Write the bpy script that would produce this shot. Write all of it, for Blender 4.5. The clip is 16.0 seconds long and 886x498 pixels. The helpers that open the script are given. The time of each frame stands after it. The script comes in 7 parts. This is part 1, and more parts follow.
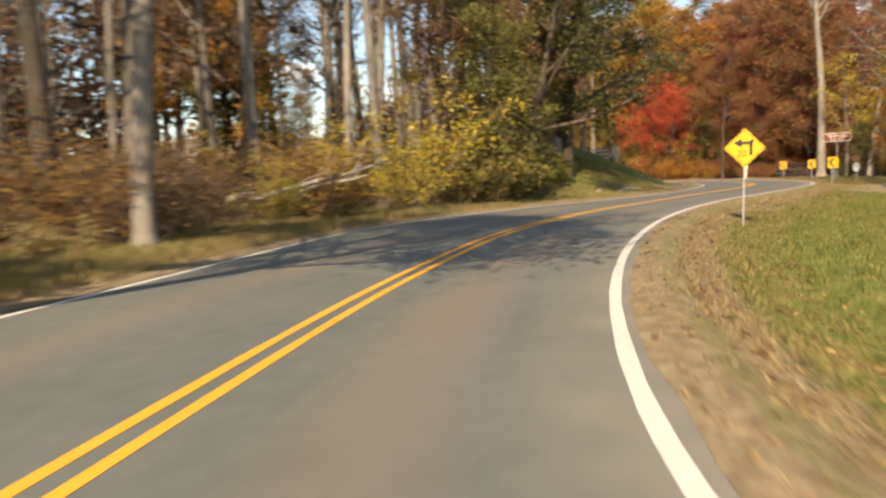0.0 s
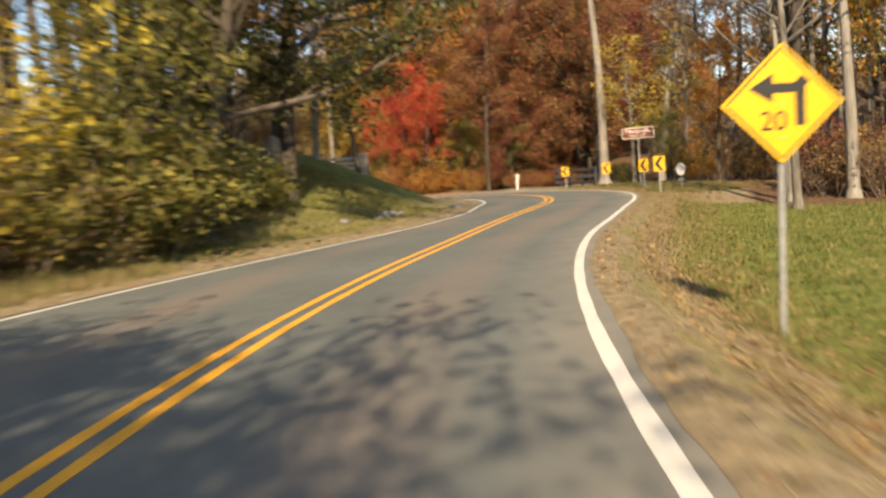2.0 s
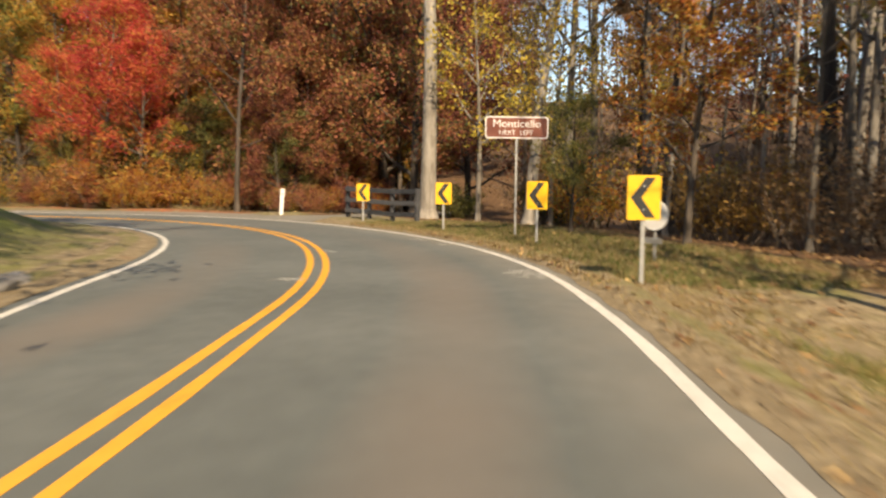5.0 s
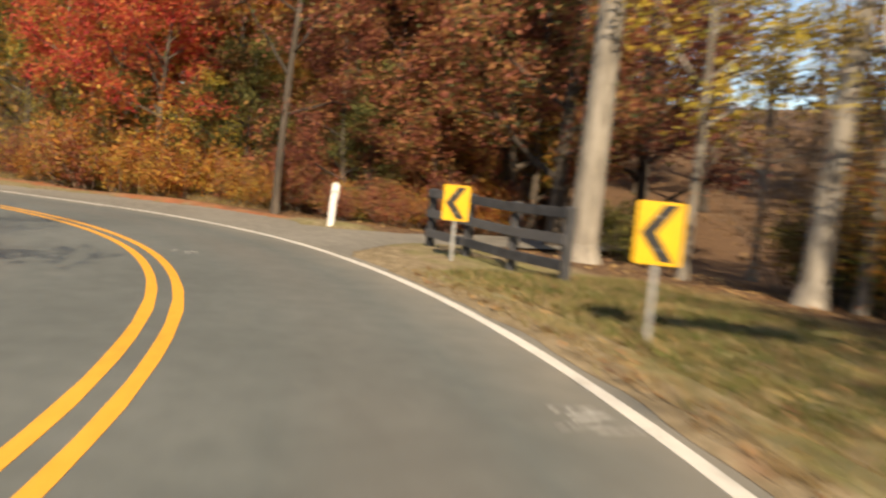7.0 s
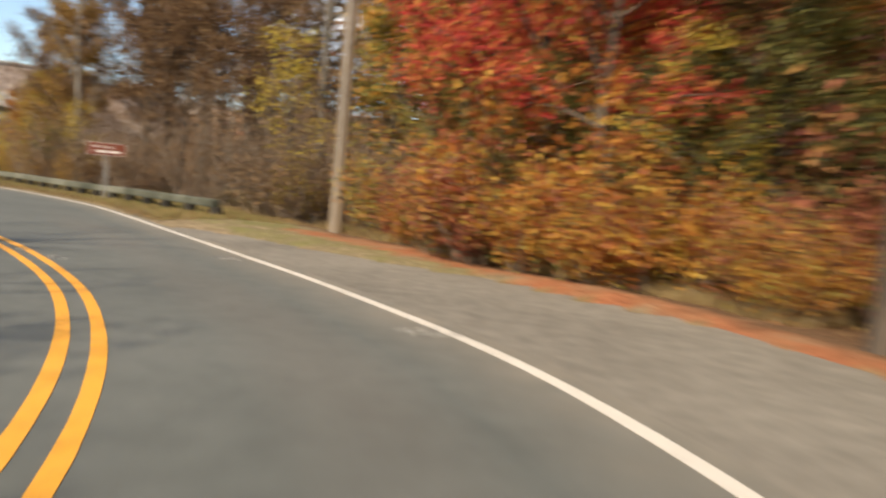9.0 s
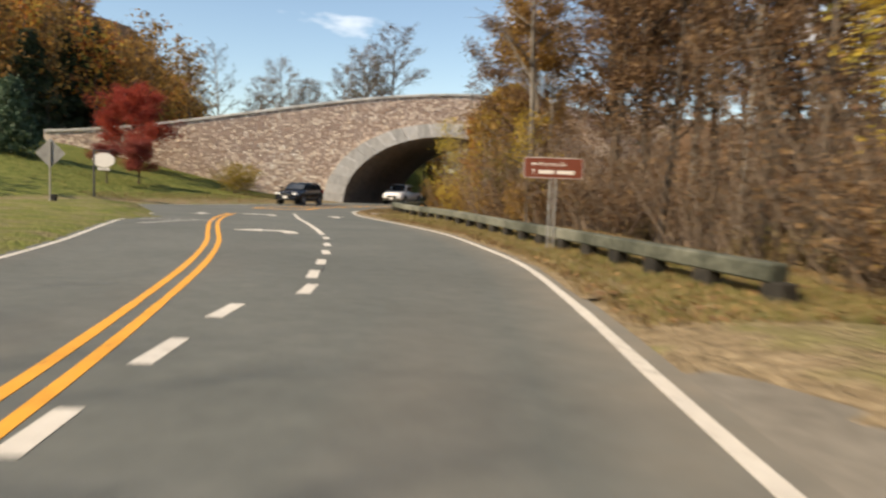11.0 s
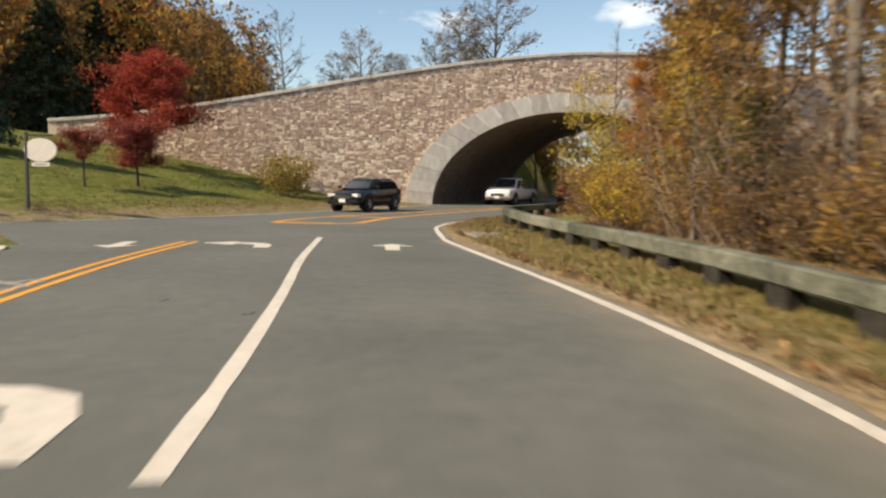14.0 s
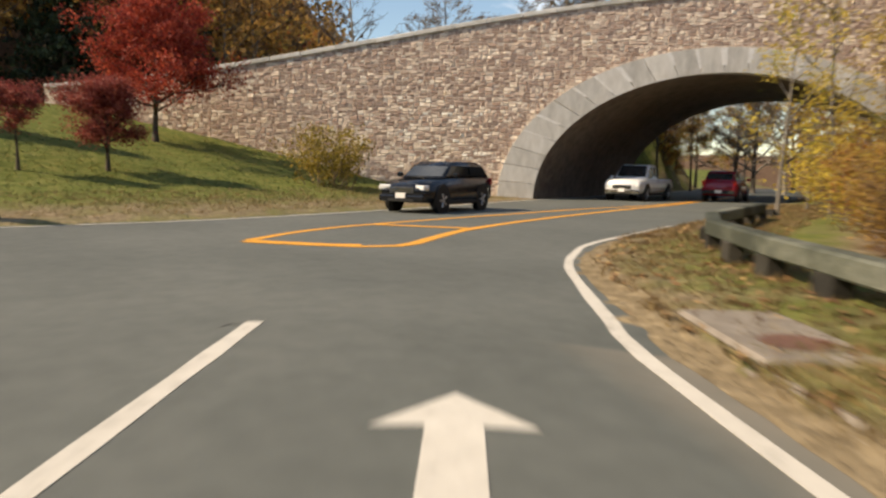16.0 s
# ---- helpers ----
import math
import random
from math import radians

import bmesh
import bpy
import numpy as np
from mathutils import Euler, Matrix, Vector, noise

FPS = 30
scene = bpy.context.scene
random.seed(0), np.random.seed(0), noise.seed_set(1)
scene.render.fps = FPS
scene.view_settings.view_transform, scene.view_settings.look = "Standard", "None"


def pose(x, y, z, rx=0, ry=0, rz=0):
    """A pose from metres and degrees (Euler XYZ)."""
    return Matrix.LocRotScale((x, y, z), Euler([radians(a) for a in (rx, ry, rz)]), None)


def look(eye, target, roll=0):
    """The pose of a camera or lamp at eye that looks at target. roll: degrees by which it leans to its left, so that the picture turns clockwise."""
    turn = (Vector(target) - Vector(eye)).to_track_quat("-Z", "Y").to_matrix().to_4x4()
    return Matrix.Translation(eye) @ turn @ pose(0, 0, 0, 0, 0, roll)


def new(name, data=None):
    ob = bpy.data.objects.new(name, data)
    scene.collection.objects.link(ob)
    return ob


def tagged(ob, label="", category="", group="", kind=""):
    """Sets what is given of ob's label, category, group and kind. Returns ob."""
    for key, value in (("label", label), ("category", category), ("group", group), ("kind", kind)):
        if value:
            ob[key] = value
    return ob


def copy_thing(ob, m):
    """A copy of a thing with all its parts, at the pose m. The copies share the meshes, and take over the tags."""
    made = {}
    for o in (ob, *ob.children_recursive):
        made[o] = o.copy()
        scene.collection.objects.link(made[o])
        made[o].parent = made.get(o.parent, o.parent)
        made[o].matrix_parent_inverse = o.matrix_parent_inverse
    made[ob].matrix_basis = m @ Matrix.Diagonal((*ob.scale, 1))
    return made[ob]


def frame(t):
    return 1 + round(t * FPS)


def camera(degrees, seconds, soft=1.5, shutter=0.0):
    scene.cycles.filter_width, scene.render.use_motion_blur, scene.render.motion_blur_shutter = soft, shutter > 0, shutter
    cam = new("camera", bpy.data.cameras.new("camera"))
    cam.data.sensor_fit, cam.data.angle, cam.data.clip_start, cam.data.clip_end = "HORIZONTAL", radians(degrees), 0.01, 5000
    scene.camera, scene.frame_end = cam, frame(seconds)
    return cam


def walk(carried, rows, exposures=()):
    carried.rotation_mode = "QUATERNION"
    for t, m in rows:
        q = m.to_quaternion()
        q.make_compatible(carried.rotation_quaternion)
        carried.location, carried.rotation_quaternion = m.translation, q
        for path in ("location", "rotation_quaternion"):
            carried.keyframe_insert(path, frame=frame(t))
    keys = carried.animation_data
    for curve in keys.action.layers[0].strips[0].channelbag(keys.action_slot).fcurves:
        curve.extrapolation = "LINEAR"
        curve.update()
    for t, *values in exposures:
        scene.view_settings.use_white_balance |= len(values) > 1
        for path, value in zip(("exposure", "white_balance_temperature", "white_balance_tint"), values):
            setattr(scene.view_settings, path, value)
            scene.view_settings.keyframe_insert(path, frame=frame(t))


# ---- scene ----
cam = camera(59.67, 16.0, soft=2.4, shutter=0.8)
PATH = [
    (0.0, (-0.002, 0.001, 1.333), (-0.019, 9.956, 0.394), -2.55),
    (0.5, (0.322, 3.815, 1.289), (1.098, 13.746, 0.412), -2.63),
    (1.0, (0.980, 7.767, 1.232), (2.576, 17.604, 0.407), -3.01),
    (1.5, (1.911, 11.743, 1.284), (4.344, 21.405, 0.434), -4.05),
    (2.0, (3.157, 15.586, 1.335), (6.326, 25.024, 0.400), -4.72),
    (2.5, (4.425, 19.073, 1.327), (8.163, 28.294, 0.320), -4.81),
    (3.0, (5.818, 22.319, 1.296), (10.091, 31.293, 0.197), -5.18),
    (3.5, (7.353, 25.420, 1.289), (12.184, 34.109, 0.205), -5.15),
    (6.0, (16.758, 39.810, 1.286), (22.317, 48.095, 0.605), 3.55),
    (6.5, (18.472, 42.711, 1.332), (23.425, 51.361, 0.535), 4.74),
    (7.0, (19.832, 45.731, 1.337), (23.971, 54.792, 0.470), 5.33),
    (7.5, (20.923, 48.882, 1.283), (23.856, 58.405, 0.439), 5.21),
    (8.0, (21.554, 52.146, 1.253), (23.252, 61.969, 0.461), 5.14),
    (8.5, (21.656, 55.606, 1.232), (21.892, 65.579, 0.536), 5.22),
    (9.0, (21.195, 59.112, 1.278), (19.664, 68.967, 0.548), 4.68),
    (9.5, (20.063, 62.453, 1.255), (16.790, 71.873, 0.517), 4.31),
    (10.0, (18.488, 65.471, 1.264), (13.561, 74.136, 0.467), 3.21),
    (12.5, (8.839, 75.367, 1.173), (1.507, 82.137, 0.524), 2.56),
    (13.0, (6.713, 77.432, 1.254), (-0.633, 84.177, 0.523), 2.10),
    (13.5, (4.528, 79.529, 1.287), (-2.954, 86.112, 0.470), 1.13),
    (14.0, (2.341, 81.453, 1.285), (-5.309, 87.839, 0.445), 0.81),
    (14.5, (0.034, 83.357, 1.317), (-7.804, 89.515, 0.513), 0.83),
    (15.0, (-2.301, 85.184, 1.331), (-10.320, 91.087, 0.406), 1.24),
    (15.5, (-4.844, 87.008, 1.249), (-13.047, 92.645, 0.279), 1.08),
    (16.0, (-7.417, 88.682, 1.237), (-15.732, 94.143, 0.220), 1.29),
]
walk(cam, [(t, look(eye, target, roll)) for t, eye, target, roll in PATH], [(0.0, 0.88, 8000, 10), (6.5, 0.77, 7700, 10), (9.0, 0.68, 7050, 10), (10.0, 0.6, 7150, 10), (12.5, 0.53, 7500, 10), (16.0, 0.47, 7500, 10)])

# ---- daylight: low autumn sun, blue sky with a few small clouds ----
SUN_EL, SUN_AZ = 38.0, 199.0
world = bpy.data.worlds.new("world")
scene.world = world
world.use_nodes = True
wn, wl = world.node_tree.nodes, world.node_tree.links
sky = wn.new("ShaderNodeTexSky")
sky.sky_type, sky.sun_disc = "NISHITA", False
sky.sun_elevation, sky.sun_rotation = radians(SUN_EL), radians(SUN_AZ)
sky.air_density, sky.dust_density, sky.ozone_density = 1.0, 0.15, 2.5
wc = wn.new("ShaderNodeTexCoord")
wm = wn.new("ShaderNodeMapping")
wm.inputs["Scale"].default_value = (2.2, 2.2, 6.5)
wnoise = wn.new("ShaderNodeTexNoise")
wnoise.inputs["Scale"].default_value, wnoise.inputs["Detail"].default_value = 1.7, 7.0
wr = wn.new("ShaderNodeValToRGB")
wr.color_ramp.elements[0].position, wr.color_ramp.elements[1].position = 0.57, 0.68
wmix = wn.new("ShaderNodeMixRGB")
wmix.inputs[2].default_value = (8.5, 8.8, 9.4, 1)
wl.new(wc.outputs["Generated"], wm.inputs[0])
wl.new(wm.outputs[0], wnoise.inputs["Vector"])
wl.new(wnoise.outputs[0], wr.inputs[0])
wl.new(wr.outputs[0], wmix.inputs[0])
wl.new(sky.outputs[0], wmix.inputs[1])
wl.new(wmix.outputs[0], wn["Background"].inputs[0])
wn["Background"].inputs[1].default_value = 0.12

sun = bpy.data.lights.new("sun", "SUN")
sun.energy, sun.angle, sun.color = 4.6, radians(0.55), (1.0, 0.86, 0.68)
sun_ob = new("sun", sun)
sun_ob.matrix_world = look((0, 0, 60), (30 * math.cos(radians(SUN_EL)) * math.sin(radians(SUN_AZ - 180)), 30 * math.cos(radians(SUN_EL)) * math.cos(radians(SUN_AZ - 180)), 60 - 30 * math.sin(radians(SUN_EL))))

# ---- materials ----
def material(name, stops, scale=4.0, detail=5.0, rough=0.85, bump=0.3, bscale=None, stretch=(1, 1, 1), big=0.0, metal=0.0, island=0.0, rnd=0.0, coords="Object", spec=0.3, bdist=0.02):
    """Noise-driven colour between stops, a second larger scale, bump, and variation by piece."""
    m = bpy.data.materials.new(name)
    m.use_nodes = True
    n, l = m.node_tree.nodes, m.node_tree.links
    p = n["Principled BSDF"]
    p.inputs["Roughness"].default_value, p.inputs["Metallic"].default_value = rough, metal
    p.inputs["Specular IOR Level"].default_value = spec
    tc = n.new("ShaderNodeTexCoord")
    mp = n.new("ShaderNodeMapping")
    mp.inputs["Scale"].default_value = stretch
    l.new(tc.outputs[coords], mp.inputs[0])
    tx = n.new("ShaderNodeTexNoise")
    tx.inputs["Scale"].default_value, tx.inputs["Detail"].default_value, tx.inputs["Roughness"].default_value = scale, detail, 0.65
    l.new(mp.outputs[0], tx.inputs["Vector"])
    fac = tx.outputs[0]
    if big:
        t2 = n.new("ShaderNodeTexNoise")
        t2.inputs["Scale"].default_value, t2.inputs["Detail"].default_value = scale * 0.09, 3.0
        l.new(mp.outputs[0], t2.inputs["Vector"])
        mx = n.new("ShaderNodeMath"); mx.operation = "MULTIPLY_ADD"
        mx.inputs[1].default_value = big
        sb = n.new("ShaderNodeMath"); sb.operation = "SUBTRACT"; sb.inputs[1].default_value = 0.5
        l.new(t2.outputs[0], sb.inputs[0])
        l.new(sb.outputs[0], mx.inputs[0])
        l.new(fac, mx.inputs[2])
        fac = mx.outputs[0]
    for amount, kind, out in ((island, "ShaderNodeNewGeometry", "Random Per Island"), (rnd, "ShaderNodeObjectInfo", "Random")):
        if amount:
            g = n.new(kind)
            sb = n.new("ShaderNodeMath"); sb.operation = "SUBTRACT"; sb.inputs[1].default_value = 0.5
            mx = n.new("ShaderNodeMath"); mx.operation = "MULTIPLY_ADD"; mx.inputs[1].default_value = amount
            l.new(g.outputs[out], sb.inputs[0])
            l.new(sb.outputs[0], mx.inputs[0])
            l.new(fac, mx.inputs[2])
            fac = mx.outputs[0]
    rp = n.new("ShaderNodeValToRGB")
    while len(rp.color_ramp.elements) < len(stops):
        rp.color_ramp.elements.new(0.5)
    for e, (pos, col) in zip(rp.color_ramp.elements, stops):
        e.position, e.color = pos, (*col, 1)
    l.new(fac, rp.inputs[0])
    l.new(rp.outputs[0], p.inputs["Base Color"])
    if bump:
        tb = n.new("ShaderNodeTexNoise")
        tb.inputs["Scale"].default_value, tb.inputs["Detail"].default_value = bscale or scale * 3, 4.0
        l.new(mp.outputs[0], tb.inputs["Vector"])
        bp = n.new("ShaderNodeBump")
        bp.inputs["Strength"].default_value, bp.inputs["Distance"].default_value = bump, bdist
        l.new(tb.outputs[0], bp.inputs["Height"])
        l.new(bp.outputs[0], p.inputs["Normal"])
    return m


def two(a, b, lo=0.3, hi=0.7):
    return [(lo, a), (hi, b)]


def leaf_material(name, stops, glow=0.45):
    """Thin leaves: colour differs leaf by leaf and tree by tree, light shines through."""
    m = material(name, stops, scale=1.2, detail=3, rough=0.6, bump=0, island=0.8, rnd=0.5, coords="Object")
    n, l = m.node_tree.nodes, m.node_tree.links
    p = n["Principled BSDF"]
    tr = n.new("ShaderNodeBsdfTranslucent")
    mx = n.new("ShaderNodeMixShader")
    mx.inputs[0].default_value = glow
    l.new(p.inputs["Base Color"].links[0].from_socket, tr.inputs["Color"])
    l.new(p.outputs[0], mx.inputs[1])
    l.new(tr.outputs[0], mx.inputs[2])
    l.new(mx.outputs[0], n["Material Output"].inputs[0])
    return m


def metal_paint(name, col, rough=0.4):
    return material(name, two([c * 0.85 for c in col], col), scale=9, rough=rough, bump=0.04, big=0.4, spec=0.5)


M = {}
M["bark_grey"] = material("bark_grey", [(0.25, (0.065, 0.057, 0.048)), (0.5, (0.175, 0.155, 0.13)), (0.8, (0.32, 0.29, 0.25))], scale=6, stretch=(1, 1, 0.16), bump=0.8, bscale=14, big=0.6, rnd=0.35, bdist=0.03)
M["bark_dark"] = material("bark_dark", [(0.25, (0.025, 0.021, 0.018)), (0.55, (0.07, 0.056, 0.044)), (0.8, (0.15, 0.122, 0.096))], scale=6, stretch=(1, 1, 0.16), bump=0.8, bscale=14, big=0.6, rnd=0.35, bdist=0.03)
M["bark_pale"] = material("bark_pale", [(0.25, (0.13, 0.115, 0.095)), (0.5, (0.28, 0.25, 0.21)), (0.8, (0.45, 0.41, 0.35))], scale=5, stretch=(1, 1, 0.22), bump=0.8, bscale=12, big=1.0, bdist=0.04)
M["twig"] = material("twig", two((0.11, 0.085, 0.062), (0.26, 0.2, 0.15)), scale=2, bump=0, rnd=0.4, island=0.5)
M["leaf_red"] = leaf_material("leaf_red", [(0.1, (0.22, 0.025, 0.03)), (0.45, (0.54, 0.055, 0.055)), (0.8, (0.64, 0.12, 0.07)), (1.0, (0.6, 0.3, 0.07))])
M["leaf_maple"] = leaf_material("leaf_maple", [(0.1, (0.2, 0.032, 0.026)), (0.5, (0.42, 0.065, 0.042)), (0.9, (0.58, 0.14, 0.07))])
M["leaf_crimson"] = leaf_material("leaf_crimson", [(0.1, (0.13, 0.03, 0.03)), (0.5, (0.26, 0.055, 0.048)), (0.9, (0.4, 0.12, 0.085))])
M["leaf_russet"] = leaf_material("leaf_russet", [(0.05, (0.1, 0.035, 0.03)), (0.35, (0.3, 0.095, 0.068)), (0.58, (0.43, 0.16, 0.09)), (0.76, (0.5, 0.28, 0.095)), (0.92, (0.17, 0.17, 0.055)), (1.0, (0.1, 0.12, 0.04))], 0.45)
M["leaf_orange"] = leaf_material("leaf_orange", [(0.05, (0.26, 0.07, 0.03)), (0.28, (0.44, 0.16, 0.04)), (0.5, (0.58, 0.29, 0.055)), (0.68, (0.56, 0.4, 0.08)), (0.85, (0.26, 0.26, 0.07)), (1.0, (0.14, 0.17, 0.05))])
M["leaf_yellow"] = leaf_material("leaf_yellow", [(0.05, (0.3, 0.2, 0.03)), (0.45, (0.6, 0.43, 0.06)), (0.8, (0.72, 0.58, 0.1)), (1.0, (0.34, 0.36, 0.07))])
M["leaf_ochre"] = leaf_material("leaf_ochre", [(0.05, (0.14, 0.08, 0.032)), (0.45, (0.32, 0.185, 0.055)), (0.8, (0.47, 0.29, 0.075)), (1.0, (0.27, 0.2, 0.065))])
M["leaf_green"] = leaf_material("leaf_green", [(0.05, (0.05, 0.06, 0.022)), (0.45, (0.14, 0.145, 0.045)), (0.8, (0.27, 0.25, 0.07)), (1.0, (0.42, 0.34, 0.09))], 0.5)
M["leaf_bush"] = leaf_material("leaf_bush", [(0.05, (0.16, 0.13, 0.03)), (0.45, (0.36, 0.27, 0.06)), (0.8, (0.5, 0.38, 0.08)), (1.0, (0.4, 0.2, 0.06))])
M["leaf_brown"] = leaf_material("leaf_brown", [(0.05, (0.1, 0.055, 0.03)), (0.5, (0.215, 0.13, 0.068)), (0.9, (0.36, 0.235, 0.12))])
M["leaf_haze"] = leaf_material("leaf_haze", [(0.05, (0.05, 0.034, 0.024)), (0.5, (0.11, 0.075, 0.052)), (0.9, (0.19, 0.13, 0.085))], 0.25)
M["needle"] = leaf_material("needle", [(0.05, (0.008, 0.016, 0.009)), (0.5, (0.022, 0.04, 0.02)), (0.95, (0.05, 0.075, 0.035))], 0.15)
M["needle_blue"] = leaf_material("needle_blue", [(0.05, (0.04, 0.075, 0.045)), (0.5, (0.09, 0.145, 0.085)), (0.95, (0.18, 0.25, 0.15))], 0.25)
M["grass_blade"] = leaf_material("grass_blade", [(0.05, (0.05, 0.075, 0.018)), (0.45, (0.12, 0.15, 0.035)), (0.75, (0.26, 0.23, 0.075)), (1.0, (0.42, 0.33, 0.15))], 0.3)
M["dry_blade"] = leaf_material("dry_blade", [(0.05, (0.12, 0.08, 0.036)), (0.45, (0.26, 0.185, 0.085)), (0.8, (0.4, 0.31, 0.16)), (1.0, (0.16, 0.16, 0.05))], 0.3)
M["litter"] = leaf_material("litter", [(0.05, (0.13, 0.06, 0.03)), (0.5, (0.3, 0.17, 0.08)), (0.9, (0.5, 0.34, 0.14))], 0.1)
M["yellow_line"] = material("yellow_line", [(0.2, (0.36, 0.17, 0.03)), (0.4, (0.72, 0.33, 0.035)), (0.8, (0.84, 0.41, 0.05))], scale=7, rough=0.6, bump=0.25, bscale=60, big=0.35, bdist=0.004)
M["white_line"] = material("white_line", [(0.2, (0.3, 0.285, 0.25)), (0.42, (0.58, 0.55, 0.49)), (0.8, (0.7, 0.67, 0.6))], scale=7, rough=0.6, bump=0.25, bscale=60, big=0.45, bdist=0.004)
M["faint_paint"] = material("faint_paint", [(0.42, (0.13, 0.125, 0.115)), (0.6, (0.5, 0.49, 0.45))], scale=9, rough=0.7, bump=0.2, bscale=60, bdist=0.004)
M["sign_yellow"] = metal_paint("sign_yellow", (0.82, 0.46, 0.015), 0.45)
M["sign_black"] = metal_paint("sign_black", (0.018, 0.018, 0.017), 0.5)
M["sign_brown"] = metal_paint("sign_brown", (0.19, 0.05, 0.026), 0.45)
M["sign_white"] = metal_paint("sign_white", (0.8, 0.78, 0.74), 0.45)
M["sign_back"] = material("sign_back", two((0.3, 0.3, 0.3), (0.46, 0.46, 0.45)), scale=5, rough=0.45, metal=0.6, bump=0.05, big=0.5)
M["steel"] = material("steel", two((0.32, 0.32, 0.31), (0.5, 0.49, 0.47)), scale=12, rough=0.5, metal=0.55, bump=0.1, big=0.5)
M["white_post"] = material("white_post", two((0.6, 0.58, 0.54), (0.82, 0.8, 0.76)), scale=8, rough=0.6, bump=0.1, big=0.5)
M["board_dark"] = material("board_dark", two((0.035, 0.037, 0.042), (0.085, 0.085, 0.09)), scale=5, stretch=(1, 1, 1), bump=0.4, bscale=20, big=0.6, rnd=0.4)
M["wood_rail"] = material("wood_rail", [(0.25, (0.05, 0.056, 0.042)), (0.5, (0.115, 0.122, 0.095)), (0.8, (0.2, 0.203, 0.165))], scale=7, bump=0.7, bscale=20, big=1.5, rnd=0.5, bdist=0.03)
# dark rail posts, with the shade under the beam put into their colour
M["post_shaded"] = material("post_shaded", two((0.018, 0.017, 0.015), (0.05, 0.045, 0.036)), scale=6, bump=0.4, bscale=18, big=0.5, rnd=0.3)
M["wood_post"] = material("wood_post", [(0.25, (0.11, 0.1, 0.07)), (0.5, (0.2, 0.18, 0.13)), (0.8, (0.31, 0.28, 0.2))], scale=5, bump=0.5, bscale=16, big=0.6, rnd=0.4)
M["pole_wood"] = material("pole_wood", [(0.25, (0.13, 0.1, 0.07)), (0.55, (0.27, 0.215, 0.155)), (0.8, (0.38, 0.31, 0.23))], scale=5, stretch=(1, 1, 0.08), bump=0.5, bscale=18, big=0.5)
M["stone"] = material("stone", [(0.0, (0.42, 0.3, 0.24)), (0.18, (0.64, 0.5, 0.41)), (0.42, (0.8, 0.67, 0.55)), (0.7, (0.88, 0.78, 0.66)), (0.95, (0.95, 0.91, 0.83))], scale=5, bump=0.25, bscale=14, island=1.3, rnd=1.3, big=0.3, bdist=0.012)
M["mortar"] = material("mortar", two((0.58, 0.48, 0.385), (0.74, 0.63, 0.52)), scale=9, bump=0.3, bscale=30, big=0.4, bdist=0.01)
M["concrete"] = material("concrete", [(0.2, (0.42, 0.41, 0.385)), (0.5, (0.58, 0.565, 0.53)), (0.8, (0.72, 0.705, 0.67))], scale=3, stretch=(1, 1, 0.4), bump=0.3, bscale=30, big=0.7, rnd=0.3)
M["tar"] = material("tar", two((0.045, 0.044, 0.042), (0.085, 0.083, 0.078)), scale=12, rough=0.6, bump=0.2, bscale=50, bdist=0.004)
M["streak"] = material("streak", two((0.68, 0.67, 0.65), (0.86, 0.85, 0.83)), scale=4, bump=0.1, big=0.4)
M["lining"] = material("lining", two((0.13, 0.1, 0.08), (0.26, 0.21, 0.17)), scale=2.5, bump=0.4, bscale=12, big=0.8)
M["curb"] = material("curb", [(0.2, (0.16, 0.135, 0.11)), (0.5, (0.27, 0.235, 0.195)), (0.8, (0.37, 0.325, 0.28))], scale=6, bump=0.4, bscale=25, big=0.8)
M["iron"] = material("iron", two((0.1, 0.055, 0.04), (0.2, 0.1, 0.07)), scale=14, rough=0.7, bump=0.3, big=0.5)
# near black, painted darkness for the hollow of the storm drain
M["black"] = material("black", two((0.006, 0.006, 0.006), (0.014, 0.014, 0.014)), scale=8, rough=0.7, bump=0.1)
M["rock"] = material("rock", [(0.2, (0.13, 0.12, 0.11)), (0.5, (0.25, 0.235, 0.215)), (0.8, (0.4, 0.38, 0.355))], scale=3, bump=0.8, bscale=9, big=0.7, rnd=0.4, bdist=0.05)
M["tyre"] = material("tyre", two((0.012, 0.012, 0.012), (0.028, 0.028, 0.028)), scale=20, rough=0.8, bump=0.2)
M["rim"] = material("rim", two((0.4, 0.4, 0.4), (0.6, 0.6, 0.6)), scale=10, rough=0.3, metal=0.8, bump=0)
M["rim_dark"] = material("rim_dark", two((0.03, 0.03, 0.03), (0.07, 0.07, 0.07)), scale=10, rough=0.5, metal=0.4, bump=0)
M["car_red"] = material("car_red", two((0.22, 0.012, 0.028), (0.3, 0.018, 0.036)), scale=3, rough=0.25, bump=0, spec=0.6)
M["car_navy"] = material("car_navy", two((0.005, 0.006, 0.009), (0.009, 0.011, 0.015)), scale=3, rough=0.2, bump=0, spec=0.6)
M["car_white"] = material("car_white", two((0.72, 0.72, 0.71), (0.8, 0.8, 0.79)), scale=3, rough=0.3, bump=0, spec=0.6)
M["car_glass"] = material("car_glass", two((0.012, 0.015, 0.018), (0.03, 0.035, 0.04)), scale=2, rough=0.06, bump=0, spec=0.8)
M["trim_black"] = material("trim_black", two((0.012, 0.012, 0.012), (0.03, 0.03, 0.03)), scale=9, rough=0.6, bump=0.05)
M["chrome"] = material("chrome", two((0.55, 0.55, 0.55), (0.7, 0.7, 0.7)), scale=6, rough=0.15, metal=1.0, bump=0)
